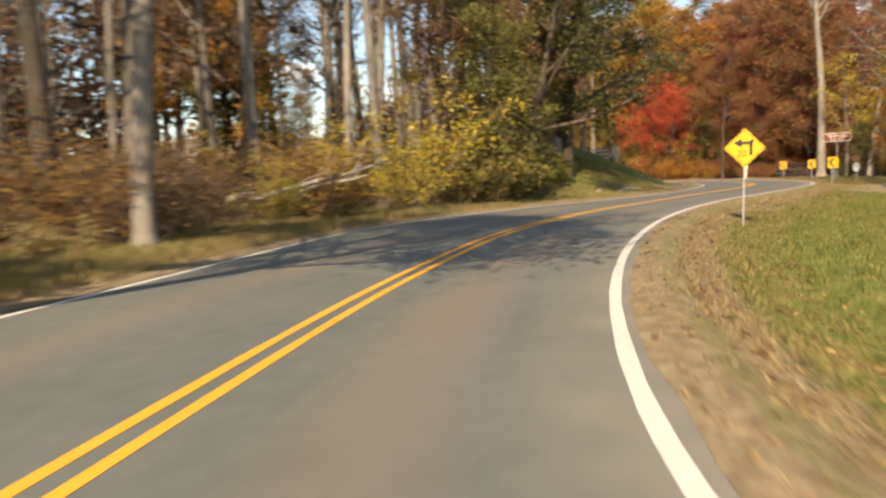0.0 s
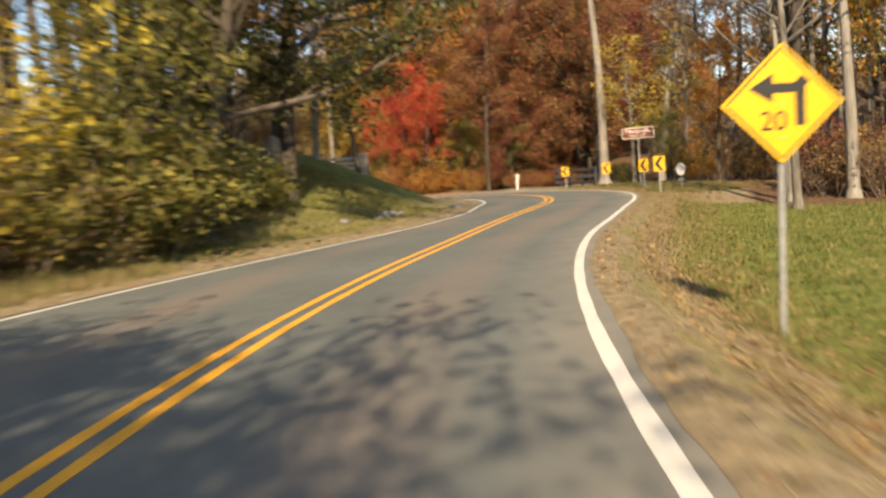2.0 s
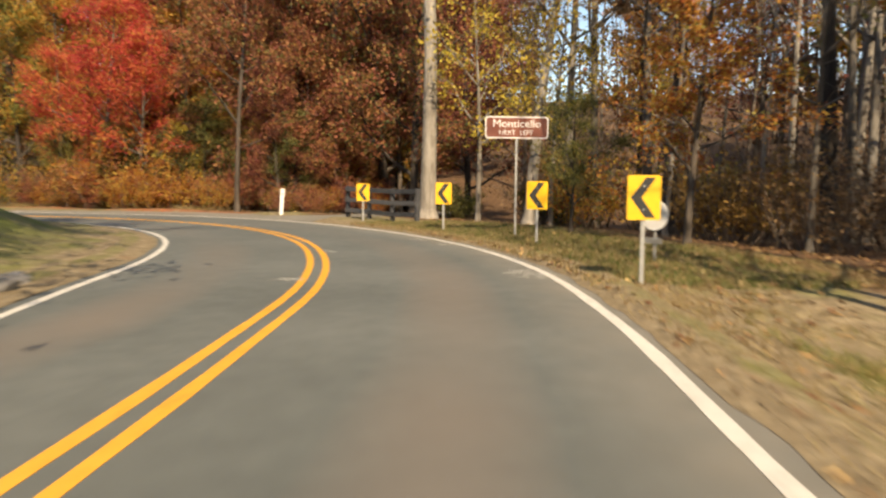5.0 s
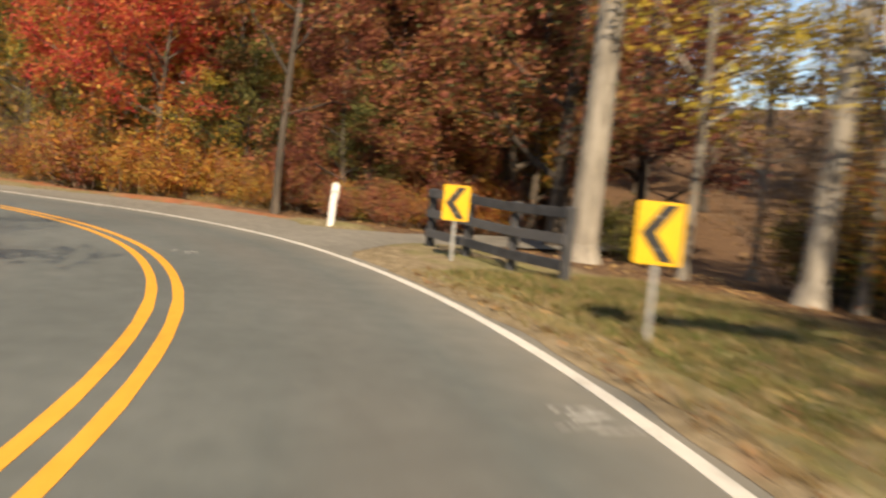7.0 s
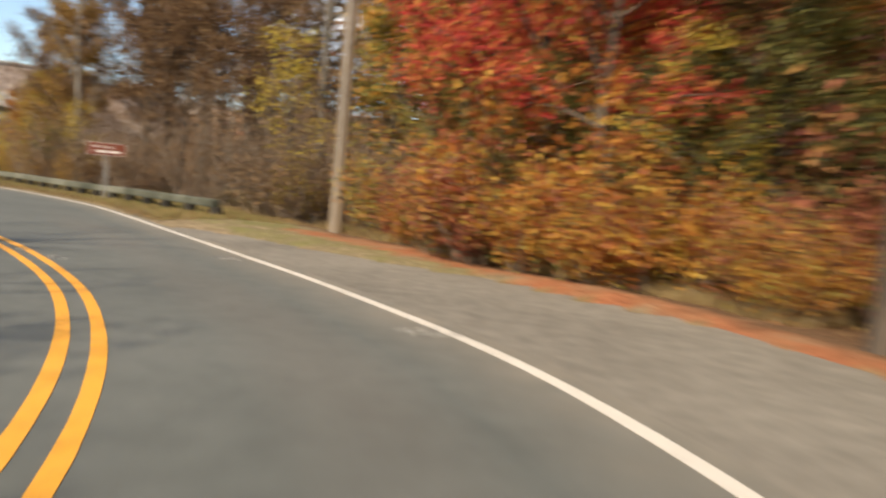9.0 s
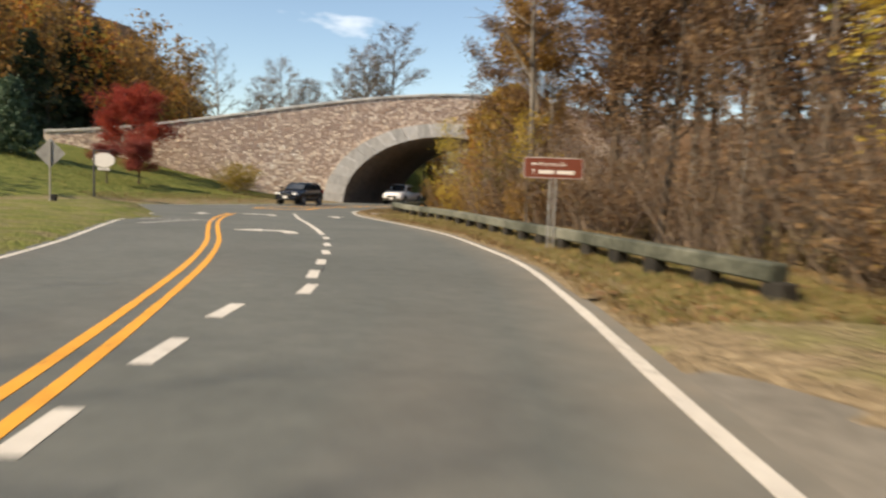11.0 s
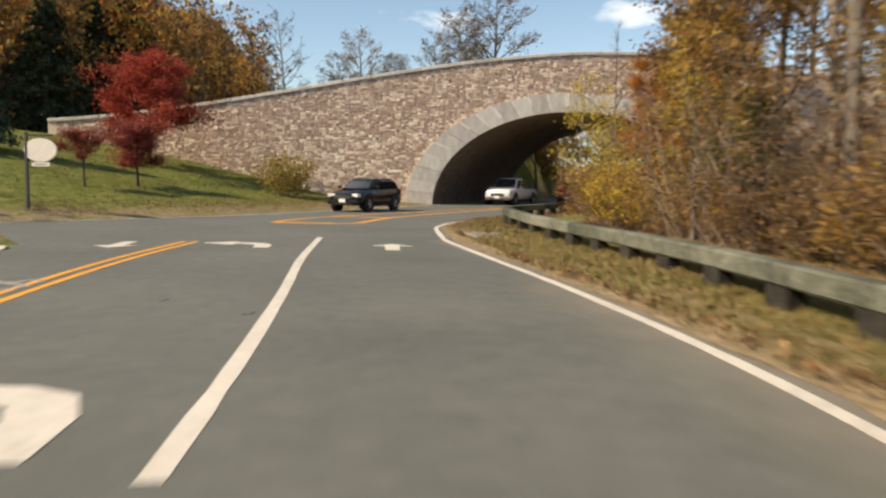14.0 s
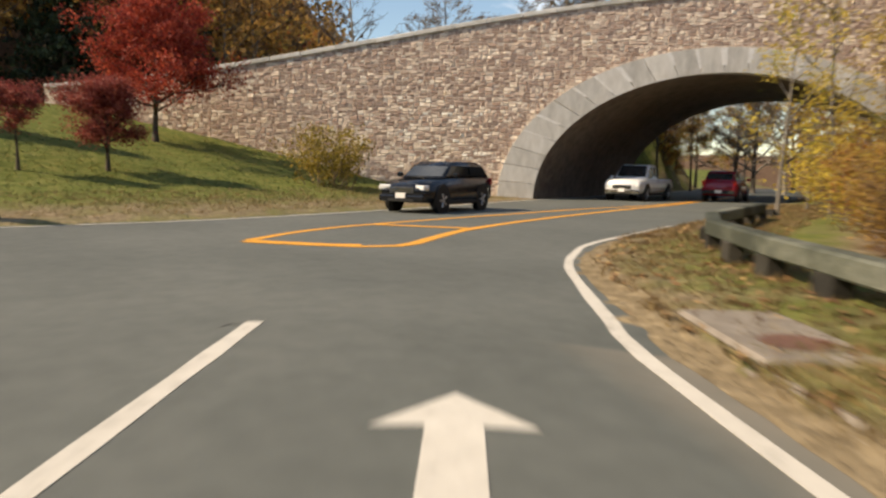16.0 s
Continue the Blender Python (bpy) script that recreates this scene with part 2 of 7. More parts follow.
M["lamp_clear"] = material("lamp_clear", two((0.7, 0.7, 0.68), (0.85, 0.85, 0.83)), scale=9, rough=0.12, bump=0, spec=0.8)
M["lamp_red"] = material("lamp_red", two((0.35, 0.01, 0.01), (0.5, 0.02, 0.02)), scale=9, rough=0.2, bump=0, spec=0.7)


def asphalt_material():
    """Worn asphalt: fine aggregate, blotches, and paler warm wheel tracks along the lanes (u: metres across)."""
    m = material("asphalt", [(0.2, (0.095, 0.103, 0.095)), (0.5, (0.118, 0.127, 0.117)), (0.8, (0.148, 0.156, 0.143))], scale=3.5, detail=8, rough=0.82, bump=0.35, bscale=140, big=0.95, coords="Object", bdist=0.006)
    n, l = m.node_tree.nodes, m.node_tree.links
    p = n["Principled BSDF"]
    src = p.inputs["Base Color"].links[0].from_socket
    at = n.new("ShaderNodeAttribute"); at.attribute_name = "across"
    sn = n.new("ShaderNodeMath"); sn.operation = "SINE"
    sc = n.new("ShaderNodeMath"); sc.operation = "MULTIPLY_ADD"; sc.inputs[1].default_value = 1.85; sc.inputs[2].default_value = -1.76
    l.new(at.outputs["Fac"], sc.inputs[0])
    l.new(sc.outputs[0], sn.inputs[0])
    tn = n.new("ShaderNodeTexNoise"); tn.inputs["Scale"].default_value = 0.22
    tc = n.new("ShaderNodeTexCoord")
    l.new(tc.outputs["Object"], tn.inputs["Vector"])
    mu = n.new("ShaderNodeMath"); mu.operation = "MULTIPLY"
    l.new(sn.outputs[0], mu.inputs[0])
    l.new(tn.outputs[0], mu.inputs[1])
    cl = n.new("ShaderNodeClamp")
    m2 = n.new("ShaderNodeMath"); m2.operation = "MULTIPLY_ADD"; m2.inputs[1].default_value = 1.9; m2.inputs[2].default_value = -0.35
    tk = n.new("ShaderNodeAttribute"); tk.attribute_name = "track"
    m3 = n.new("ShaderNodeMath"); m3.operation = "MULTIPLY"
    l.new(tk.outputs["Fac"], m3.inputs[1])
    l.new(mu.outputs[0], m2.inputs[0])
    l.new(m2.outputs[0], m3.inputs[0])
    l.new(m3.outputs[0], cl.inputs[0])
    mx = n.new("ShaderNodeMixRGB"); mx.blend_type = "MIX"
    mx.inputs[2].default_value = (0.18, 0.15, 0.122, 1)
    l.new(cl.outputs[0], mx.inputs[0])
    l.new(src, mx.inputs[1])
    # dust and grit gathered along the right-hand edge
    er = n.new("ShaderNodeMapRange")
    er.inputs[1].default_value, er.inputs[2].default_value, er.inputs[3].default_value, er.inputs[4].default_value = 0.1, 1.15, 0.85, 0.0
    l.new(at.outputs["Fac"], er.inputs[0])
    gn = n.new("ShaderNodeTexNoise"); gn.inputs["Scale"].default_value, gn.inputs["Detail"].default_value = 1.3, 7.0
    l.new(tc.outputs["Object"], gn.inputs["Vector"])
    gm = n.new("ShaderNodeMath"); gm.operation = "MULTIPLY"
    l.new(er.outputs[0], gm.inputs[0])
    l.new(gn.outputs[0], gm.inputs[1])
    dm = n.new("ShaderNodeMixRGB")
    dm.inputs[2].default_value = (0.3, 0.255, 0.195, 1)
    l.new(gm.outputs[0], dm.inputs[0])
    l.new(mx.outputs[0], dm.inputs[1])
    l.new(dm.outputs[0], p.inputs["Base Color"])
    return m


def ground_material():
    """Verge and woodland floor: soil, dry grass, green grass and leaf litter, laid out by painted masks."""
    m = bpy.data.materials.new("ground_cover")
    m.use_nodes = True
    n, l = m.node_tree.nodes, m.node_tree.links
    p = n["Principled BSDF"]
    p.inputs["Roughness"].default_value = 0.95
    p.inputs["Specular IOR Level"].default_value = 0.1
    tc = n.new("ShaderNodeTexCoord")

    def noise_ramp(scale, stops, detail=6):
        t = n.new("ShaderNodeTexNoise")
        t.inputs["Scale"].default_value, t.inputs["Detail"].default_value, t.inputs["Roughness"].default_value = scale, detail, 0.7
        l.new(tc.outputs["Object"], t.inputs["Vector"])
        r = n.new("ShaderNodeValToRGB")
        while len(r.color_ramp.elements) < len(stops):
            r.color_ramp.elements.new(0.5)
        for e, (pos, col) in zip(r.color_ramp.elements, stops):
            e.position, e.color = pos, (*col, 1)
        l.new(t.outputs[0], r.inputs[0])
        return r.outputs[0]

    dirt = noise_ramp(5.5, [(0.3, (0.12, 0.093, 0.056)), (0.5, (0.235, 0.182, 0.112)), (0.72, (0.4, 0.32, 0.205))], 9)
    green = noise_ramp(2.2, [(0.28, (0.075, 0.095, 0.025)), (0.5, (0.135, 0.155, 0.04)), (0.72, (0.24, 0.22, 0.075))])
    litter = noise_ramp(7.0, [(0.28, (0.045, 0.028, 0.018)), (0.5, (0.13, 0.078, 0.046)), (0.74, (0.27, 0.17, 0.095))], 8)
    clay = noise_ramp(4.0, [(0.3, (0.24, 0.09, 0.045)), (0.7, (0.4, 0.17, 0.085))])
    wob = n.new("ShaderNodeTexNoise")
    wob.inputs["Scale"].default_value, wob.inputs["Detail"].default_value = 1.1, 6
    l.new(tc.outputs["Object"], wob.inputs["Vector"])

    def masked(base, over, name):
        a = n.new("ShaderNodeAttribute"); a.attribute_name = name
        s = n.new("ShaderNodeMath"); s.operation = "MULTIPLY_ADD"; s.inputs[1].default_value = 0.9; s.inputs[2].default_value = -0.45
        l.new(wob.outputs[0], s.inputs[0])
        ad = n.new("ShaderNodeMath"); ad.operation = "ADD"
        l.new(a.outputs["Fac"], ad.inputs[0])
        l.new(s.outputs[0], ad.inputs[1])
        r = n.new("ShaderNodeMapRange")
        r.inputs[1].default_value, r.inputs[2].default_value = 0.3, 0.7
        l.new(ad.outputs[0], r.inputs[0])
        x = n.new("ShaderNodeMixRGB")
        l.new(r.outputs[0], x.inputs[0])
        l.new(base, x.inputs[1])
        l.new(over, x.inputs[2])
        return x.outputs[0]

    c = masked(dirt, green, "green")
    c = masked(c, clay, "clay")
    c = masked(c, litter, "litter")
    l.new(c, p.inputs["Base Color"])
    b = n.new("ShaderNodeTexNoise")
    b.inputs["Scale"].default_value, b.inputs["Detail"].default_value = 9, 6
    l.new(tc.outputs["Object"], b.inputs["Vector"])
    bp = n.new("ShaderNodeBump")
    bp.inputs["Strength"].default_value, bp.inputs["Distance"].default_value = 0.9, 0.08
    l.new(b.outputs[0], bp.inputs["Height"])
    l.new(bp.outputs[0], p.inputs["Normal"])
    return m


M["asphalt"] = asphalt_material()
M["apron"] = material("apron", [(0.2, (0.13, 0.12, 0.1)), (0.5, (0.2, 0.185, 0.155)), (0.8, (0.27, 0.25, 0.21))], scale=4, detail=8, rough=0.9, bump=0.4, bscale=90, big=0.7, bdist=0.01)
M["ground"] = ground_material()

# ---- helpers ----
def mesh_of(name, verts, faces, *mats):
    me = bpy.data.meshes.new(name)
    me.from_pydata([tuple(map(float, v)) for v in verts], [], faces)
    for mt in mats:
        me.materials.append(M[mt])
    me.update()
    return me


def part(name, bm, mat, parent, label="", smooth=False):
    """Links a bmesh (or a finished mesh) as one object under a thing or a part."""
    if isinstance(bm, bmesh.types.BMesh):
        bmesh.ops.recalc_face_normals(bm, faces=bm.faces)
        me = bpy.data.meshes.new(name)
        bm.to_mesh(me)
        bm.free()
    else:
        me = bm
    if mat and not me.materials:
        me.materials.append(M[mat])
    if smooth:
        me.polygons.foreach_set("use_smooth", [True] * len(me.polygons))
    ob = new(name, me)
    ob.parent = parent
    if label:
        tagged(ob, label)
    return ob


def thing(name, m, label, category, group="", kind=""):
    ob = new(name)
    ob.matrix_basis = m
    return tagged(ob, label, category, group, kind)


def box(bm, c, s, rz=0.0, bevel=0.0):
    r = bmesh.ops.create_cube(bm, size=1.0, matrix=Matrix.Translation(c) @ Matrix.Rotation(rz, 4, "Z") @ Matrix.Diagonal((*s, 1)))
    if bevel:
        es = {e for v in r["verts"] for e in v.link_edges}
        bmesh.ops.bevel(bm, geom=list(es), offset=bevel, segments=1, affect="EDGES")
    return bm


def boxed(c, s, rz=0.0, bevel=0.0):
    return box(bmesh.new(), c, s, rz, bevel)


def rod(a, b, r, r2=None, n=10):
    bm = bmesh.new()
    a, b = Vector(a), Vector(b)
    d = b - a
    m = Matrix.Translation((a + b) / 2) @ d.to_track_quat("Z", "Y").to_matrix().to_4x4()
    bmesh.ops.create_cone(bm, cap_ends=True, segments=n, radius1=r, radius2=r if r2 is None else r2, depth=d.length, matrix=m)
    return bm


def plate(outline, y0, y1, hole=None):
    """A flat plate in the xz plane, with thickness along y."""
    bm = bmesh.new()
    f = bm.faces.new([bm.verts.new((x, y0, z)) for x, z in outline])
    r = bmesh.ops.extrude_face_region(bm, geom=[f])
    bmesh.ops.translate(bm, vec=(0, y1 - y0, 0), verts=[v for v in r["geom"] if isinstance(v, bmesh.types.BMVert)])
    return bm


def rounded(w, h, r, n=5, cx=0.0, cz=0.0):
    out = []
    for sx, sz, a0 in ((1, -1, -90), (1, 1, 0), (-1, 1, 90), (-1, -1, 180)):
        for i in range(n + 1):
            a = radians(a0 + 90 * i / n)
            out.append((cx + sx * (w / 2 - r) + r * math.cos(a), cz + sz * (h / 2 - r) + r * math.sin(a)))
    return out


def text_part(body, size, x, z, y, mat, parent, stretch=1.0):
    """Lettering with the built-in font, standing in the xz plane and facing -y."""
    cu = bpy.data.curves.new("lettering", "FONT")
    cu.body, cu.size, cu.align_x, cu.align_y, cu.extrude = body, size, "CENTER", "CENTER", 0.0015
    ob = new("lettering", cu)
    me = bpy.data.meshes.new_from_object(ob.evaluated_get(bpy.context.evaluated_depsgraph_get()))
    bpy.data.objects.remove(ob)
    me.transform(Matrix.Translation((x, y, z)) @ Matrix.Rotation(radians(90), 4, "X") @ Matrix.Diagonal((stretch, 1, 1, 1)))
    me.materials.clear()
    me.materials.append(M[mat])
    o = new("lettering", me)
    o.parent = parent
    return tagged(o, "raised white lettering" if mat == "sign_white" else "black lettering")


def spline(pts, step=0.5):
    """Points evenly along a Catmull-Rom curve."""
    p = np.array(pts, float)
    p = np.vstack([2 * p[0] - p[1], p, 2 * p[-1] - p[-2]])
    out = []
    for i in range(1, len(p) - 2):
        a, b, c, d = p[i - 1], p[i], p[i + 1], p[i + 2]
        k = max(2, int(np.linalg.norm(c - b) / step))
        for j in range(k):
            f = j / k
            out.append(0.5 * (2 * b + (c - a) * f + (2 * a - 5 * b + 4 * c - d) * f * f + (3 * b - a - 3 * c + d) * f ** 3))
    out.append(p[-2])
    return np.array(out)


def normals(c):
    t = np.gradient(c, axis=0)
    t /= np.linalg.norm(t, axis=1)[:, None]
    return np.stack([t[:, 1], -t[:, 0]], 1)


def nearest(pts, line):
    """Distance to a line, and how far along it, for many points."""
    best, at = np.full(len(pts), 1e9), np.zeros(len(pts))
    for i in range(len(line)):
        d = np.hypot(pts[:, 0] - line[i, 0], pts[:, 1] - line[i, 1])
        m = d < best
        best[m], at[m] = d[m], i
    return best, at


def inside(pts, poly):
    x, y, r = pts[:, 0], pts[:, 1], np.zeros(len(pts), bool)
    for (x0, y0), (x1, y1) in zip(poly, np.roll(poly, -1, axis=0)):
        if y0 != y1:
            r ^= ((y0 > y) != (y1 > y)) & (x < (x1 - x0) * (y - y0) / (y1 - y0) + x0)
    return r

# ---- the road, from its painted lines ----
CENTRE = [(-2.55, -3.05), (-2.11, 0.94), (-1.51, 4.87), (-0.80, 8.72), (0.09, 12.47), (1.10, 16.14), (2.44, 19.70), (4.06, 23.16), (5.98, 26.54), (8.12, 29.85), (10.29, 33.17), (12.51, 36.47), (14.81, 39.72), (17.03, 43.05), (18.81, 46.65), (20.11, 50.50), (20.68, 54.41), (20.39, 58.31), (19.15, 62.07), (16.94, 65.60), (14.02, 68.67), (10.70, 71.39), (7.29, 73.98), (3.85, 76.47), (0.35, 78.78), (-3.24, 80.92), (-6.85, 83.10), (-10.41, 85.49), (-13.89, 88.21)]
RIGHT = [(1.76, -4.81), (1.08, -0.82), (0.99, 3.06), (1.52, 6.82), (2.39, 10.51), (3.50, 14.17), (4.86, 17.84), (6.46, 21.51), (8.37, 25.17), (10.62, 28.77), (13.22, 32.26), (15.83, 35.80), (18.43, 39.35), (20.69, 43.08), (22.34, 47.15), (23.30, 51.53), (23.53, 56.03), (22.95, 60.41), (21.32, 64.44), (18.71, 67.94), (15.74, 71.28), (12.73, 74.57), (9.75, 77.84), (6.67, 80.99), (3.29, 83.81), (-0.17, 86.46), (-3.78, 88.69), (-7.41, 90.69), (-10.93, 92.65)]
LEFT = [(-7.17, -1.54), (-6.25, 2.36), (-5.38, 6.27), (-4.54, 10.18), (-3.77, 14.08), (-2.97, 17.93), (-1.78, 21.60), (-0.02, 25.03), (2.27, 28.19), (4.89, 31.17), (7.62, 34.09), (10.16, 37.16), (12.41, 40.45)]
CORNER = [(-12.0, 93.4), (-13.5, 94.5), (-15.1, 95.75), (-16.3, 97.0), (-17.5, 98.6), (-20.0, 103.5), (-23.0, 109.5), (-27.5, 118.0), (-33.0, 128.5), (-41.0, 144.0), (-53.0, 166.0)]
FAR_EDGE = [(-19.0, 68.0), (-21.6, 79.0), (-23.2, 85.0), (-24.2, 90.0), (-24.9, 92.9), (-25.9, 95.4), (-27.3, 98.3), (-29.4, 102.2), (-31.7, 106.0), (-35.0, 112.0), (-39.6, 121.0), (-48.5, 138.0), (-60.5, 160.0)]
NOSE = [(-13.2, 66.0), (-15.6, 77.0), (-16.9, 81.6), (-16.5, 83.2), (-15.0, 84.2), (-13.6, 84.1), (-12.6, 83.5)]
APRON = [(23.5, 57.4), (24.2, 58.8), (25.2, 60.1), (28.0, 61.0), (34.0, 61.8), (34.5, 65.2), (29.0, 64.2), (26.7, 63.2), (24.9, 63.7), (24.2, 66.0), (22.7, 68.9), (20.5, 70.9), (18.6, 71.9), (16.8, 73.0), (14.0, 75.1), (12.6, 75.6)]
# where the grass on the outer side gives way to the floor of the woods
WOOD_X, WOOD_Y = [16.0, 19.3, 21.0, 23.5, 30.0, 45.0, 90.0], [47.0, 39.0, 34.8, 32.0, 26.0, 16.0, -10.0]

centre = spline([(-3.6, -46.0), (-3.2, -24.0)] + CENTRE)
right = spline([(2.6, -46.0), (2.2, -24.0)] + RIGHT)
rn, cn = normals(right), normals(centre)
left_in = spline([(-8.6, -46.0), (-8.0, -24.0)] + LEFT)
k = int(np.argmin(np.hypot(centre[:, 0] - 14.8, centre[:, 1] - 39.7)))
k2 = int(np.argmin(np.hypot(centre[:, 0] + 8.6, centre[:, 1] - 84.2)))
left = np.vstack([left_in, (centre - 2.95 * cn)[k + 3:k2], np.array([(-12.6, 83.5)])])
left = spline(left[::6], 0.5)
ln = normals(left)
corner = spline(RIGHT[-1:] + CORNER)
JUNCTION = np.array([(-11.5, 83.2), (-13.5, 84.4), (-16.4, 84.6), (-22.5, 90.0), (-22.5, 95.5), (-19.5, 99.5), (-16.9, 98.6), (-15.0, 96.1), (-13.3, 94.8), (-11.8, 93.7), (-10.3, 92.85), (-8.0, 91.5), (-5.0, 88.5), (-6.5, 83.0)])
far_edge, nose = spline(FAR_EDGE), spline(NOSE)
road_right = right + 0.24 * rn
road_left = left - 0.2 * ln
MAIN_POLY = np.vstack([road_left, [(-14.0, 88.5), (-13.0, 93.0)], road_right[::-1]])
CROSS_POLY = np.vstack([far_edge, (corner + 0.35 * normals(corner))[::-1], [(-12.0, 92.0), (-10.0, 86.0)], nose[::-1]])
APRON_POLY = np.vstack([APRON, right[(right[:, 1] > 57) & (right[:, 1] < 75.2) & (right[:, 0] > 10)][::-1]])

# wall of the bridge: origin at the foot of the arch, s runs along the wall
WALL_O, WALL_TH = Vector((-35.17, 111.73, 0.0)), radians(-36)
WALL_A, WALL_N = Vector((-math.sin(WALL_TH), math.cos(WALL_TH), 0)), Vector((math.cos(WALL_TH), math.sin(WALL_TH), 0))
ARCH_C, ARCH_A, ARCH_B, RING_A, RING_B = 8.95, 8.9, 5.9, 10.55, 7.0
TUNNEL = Vector((-0.46, 0.888, 0.0))


def coping_z(s):
    s = np.clip(s, -26.0, 22.0)
    return 8.289 + 0.16309 * s - 0.003548 * s * s - 0.00016348 * s ** 3


def on_wall(s, z, d=0.0):
    return WALL_O + WALL_A * s + WALL_N * d + Vector((0, 0, z))


def smooth(a, b, x):
    f = np.clip((x - a) / (b - a), 0, 1)
    return f * f * (3 - 2 * f)


def ground_info(p):
    """Height of the ground and its cover (green, clay, litter) at many places."""
    p = np.asarray(p, float)
    dr, ir = nearest(p, right)
    sr = np.sum((p - right[ir.astype(int)]) * rn[ir.astype(int)], axis=1)
    dl, il = nearest(p, left)
    sl = -np.sum((p - left[il.astype(int)]) * ln[il.astype(int)], axis=1)
    df, jf = nearest(p, far_edge)
    fn = normals(far_edge)
    sf = -np.sum((p - far_edge[jf.astype(int)]) * fn[jf.astype(int)], axis=1)
    dc, _ = nearest(p, corner)
    y_at = right[ir.astype(int)][:, 1]
    x_at = right[ir.astype(int)][:, 0]
    w_b = smooth(34, 44, y_at)
    w_c = smooth(74, 80, y_at) * (x_at < 14)
    d = np.where(dc < dr, dc, dr)
    zr = -np.minimum(0.6, 0.34 * np.clip(d - 0.5, 0, None)) + 0.2 * np.clip(d - 15, 0, 75)
    zb = 0.03 + 0.02 * np.minimum(d, 1.5) - 0.05 * np.clip(d - 4, 0, 10) + 0.2 * np.clip(d - 18, 0, 75) * (1 - w_c)
    zc = 0.05 + 0.06 * np.minimum(d, 2) - 0.16 * np.clip(d - 4.4, 0, 9)
    zr = zr * (1 - w_b) + (zb * (1 - w_c) + zc * w_c) * w_b
    yl = left[il.astype(int)][:, 1]
    zl = 0.03 + 0.05 * np.minimum(dl, 7)
    mound = smooth(31, 37, yl) * (1 - smooth(52, 60, yl)) * (left[il.astype(int)][:, 0] > 1)
    zl = zl + mound * 0.41 * np.clip(dl - 2.0, 0, 6.8)
    lawn = (sf > 0) & (p[:, 1] > 60)
    z = np.where(sr > 0, zr, np.where(sl > 0, zl, 0.02))
    zf = 0.03 + (0.118 * np.minimum(df, 27) + 0.11 * np.clip(df - 6.5, 0, 13)) * (1 - 0.65 * smooth(103, 111, p[:, 1])) + 0.52 * np.clip(df - 31, 0, 70) * (1 - smooth(-24, 8, p[:, 1] - (76 + (8 - p[:, 0]) * 0.568)))
    z = np.where(lawn, zf, z)
    near_corner = (dc < dr) & (sr > -40) & ~lawn & (p[:, 1] > 92)
    z = np.where(near_corner, zc, z)
    # bank over and behind the bridge
    rel = p - np.array([WALL_O.x, WALL_O.y])
    s = rel @ np.array([WALL_A.x, WALL_A.y])
    b = rel @ np.array([WALL_N.x, WALL_N.y])
    t = rel @ np.array([TUNNEL.x, TUNNEL.y])
    across = rel @ np.array([TUNNEL.y, -TUNNEL.x])
    wall_z = coping_z(s)
    back = smooth(-0.6, -1.4, b)
    z = np.where((b < -0.5) & (s < 40) & (t < 40), z * (1 - back) + np.clip(wall_z - 1.3, 2.0, 9) * back * smooth(-34, -20, s) + back * (1 - smooth(-34, -20, s)) * z, z)
    z = np.where((s > 19.3) & (b > -1), np.maximum(z, np.clip(0.75 * (s - 19.3) - 0.35 * np.clip(b, 0, 30), -1, 8)), z)
    bore = (across > -3.2) & (across < 17.0) & (b < 0.3) & (t < 60)
    z = np.where(bore, -0.06, z)
    far = np.hypot(p[:, 0] + 5, p[:, 1] - 55)
    z = z + np.clip(far - 130, 0, 500) * 0.03
    bumps = np.array([noise.noise((a * 0.35, c * 0.35, 0.0)) * 0.07 + noise.noise((a * 1.3, c * 1.3, 4.0)) * 0.03 for a, c in p])
    paved = inside(p, MAIN_POLY) | inside(p, CROSS_POLY) | inside(p, APRON_POLY) | inside(p, JUNCTION)
    z = np.where(paved, -0.07, z + bumps * smooth(0.3, 2.0, np.minimum(np.minimum(dr, dl), np.minimum(df, dc))))
    edge = np.minimum(np.minimum(dr, dl), np.minimum(df, dc))
    wooded = smooth(-1.0, 1.2, p[:, 1] - np.interp(p[:, 0], WOOD_X, WOOD_Y))
    green_a = smooth(1.0, 2.2, d) * (1 - wooded) * (sr > 0) * (1 - w_b)
    green_c = 0.66 * smooth(0.4, 1.3, d) * (1 - smooth(3.5, 5, d)) * w_c
    green_b = 0.42 * smooth(0.6, 1.6, d) * (1 - smooth(3.5, 5.5, d)) * w_b * (1 - w_c)
    green_l = smooth(2.2, 3.6, dl) * mound * (sl > 0) * 0.8 + 0.5 * smooth(0.6, 1.4, dl) * (1 - smooth(2.4, 3.4, dl)) * (sl > 0)
    green = np.where(lawn, 0.35 + 0.65 * smooth(1.0, 4.0, df), np.where(sr > 0, green_a + green_b + green_c, np.where(sl > 0, green_l, 0.6)))
    island = (p[:, 1] > 72) & (p[:, 0] < 6) & (sl > 0) & ~lawn
    green = np.where(island, 0.62, green)
    litter = np.where(sr > 0, wooded * smooth(3, 4.5, d) * (1 - w_b) + w_b * (1 - w_c) * smooth(3.2, 4.8, d) + w_c * smooth(3.6, 4.8, d), np.where(sl > 0, smooth(2.6, 4.5, dl) * (1 - 0.75 * mound), 0))
    litter = np.where(lawn, smooth(26, 34, df), np.where(island, 0.1, litter))
    apron = (w_b > 0.5) & (p[:, 1] > 66) & (p[:, 1] < 78) & (sr > 3.0) & (sr < 7)
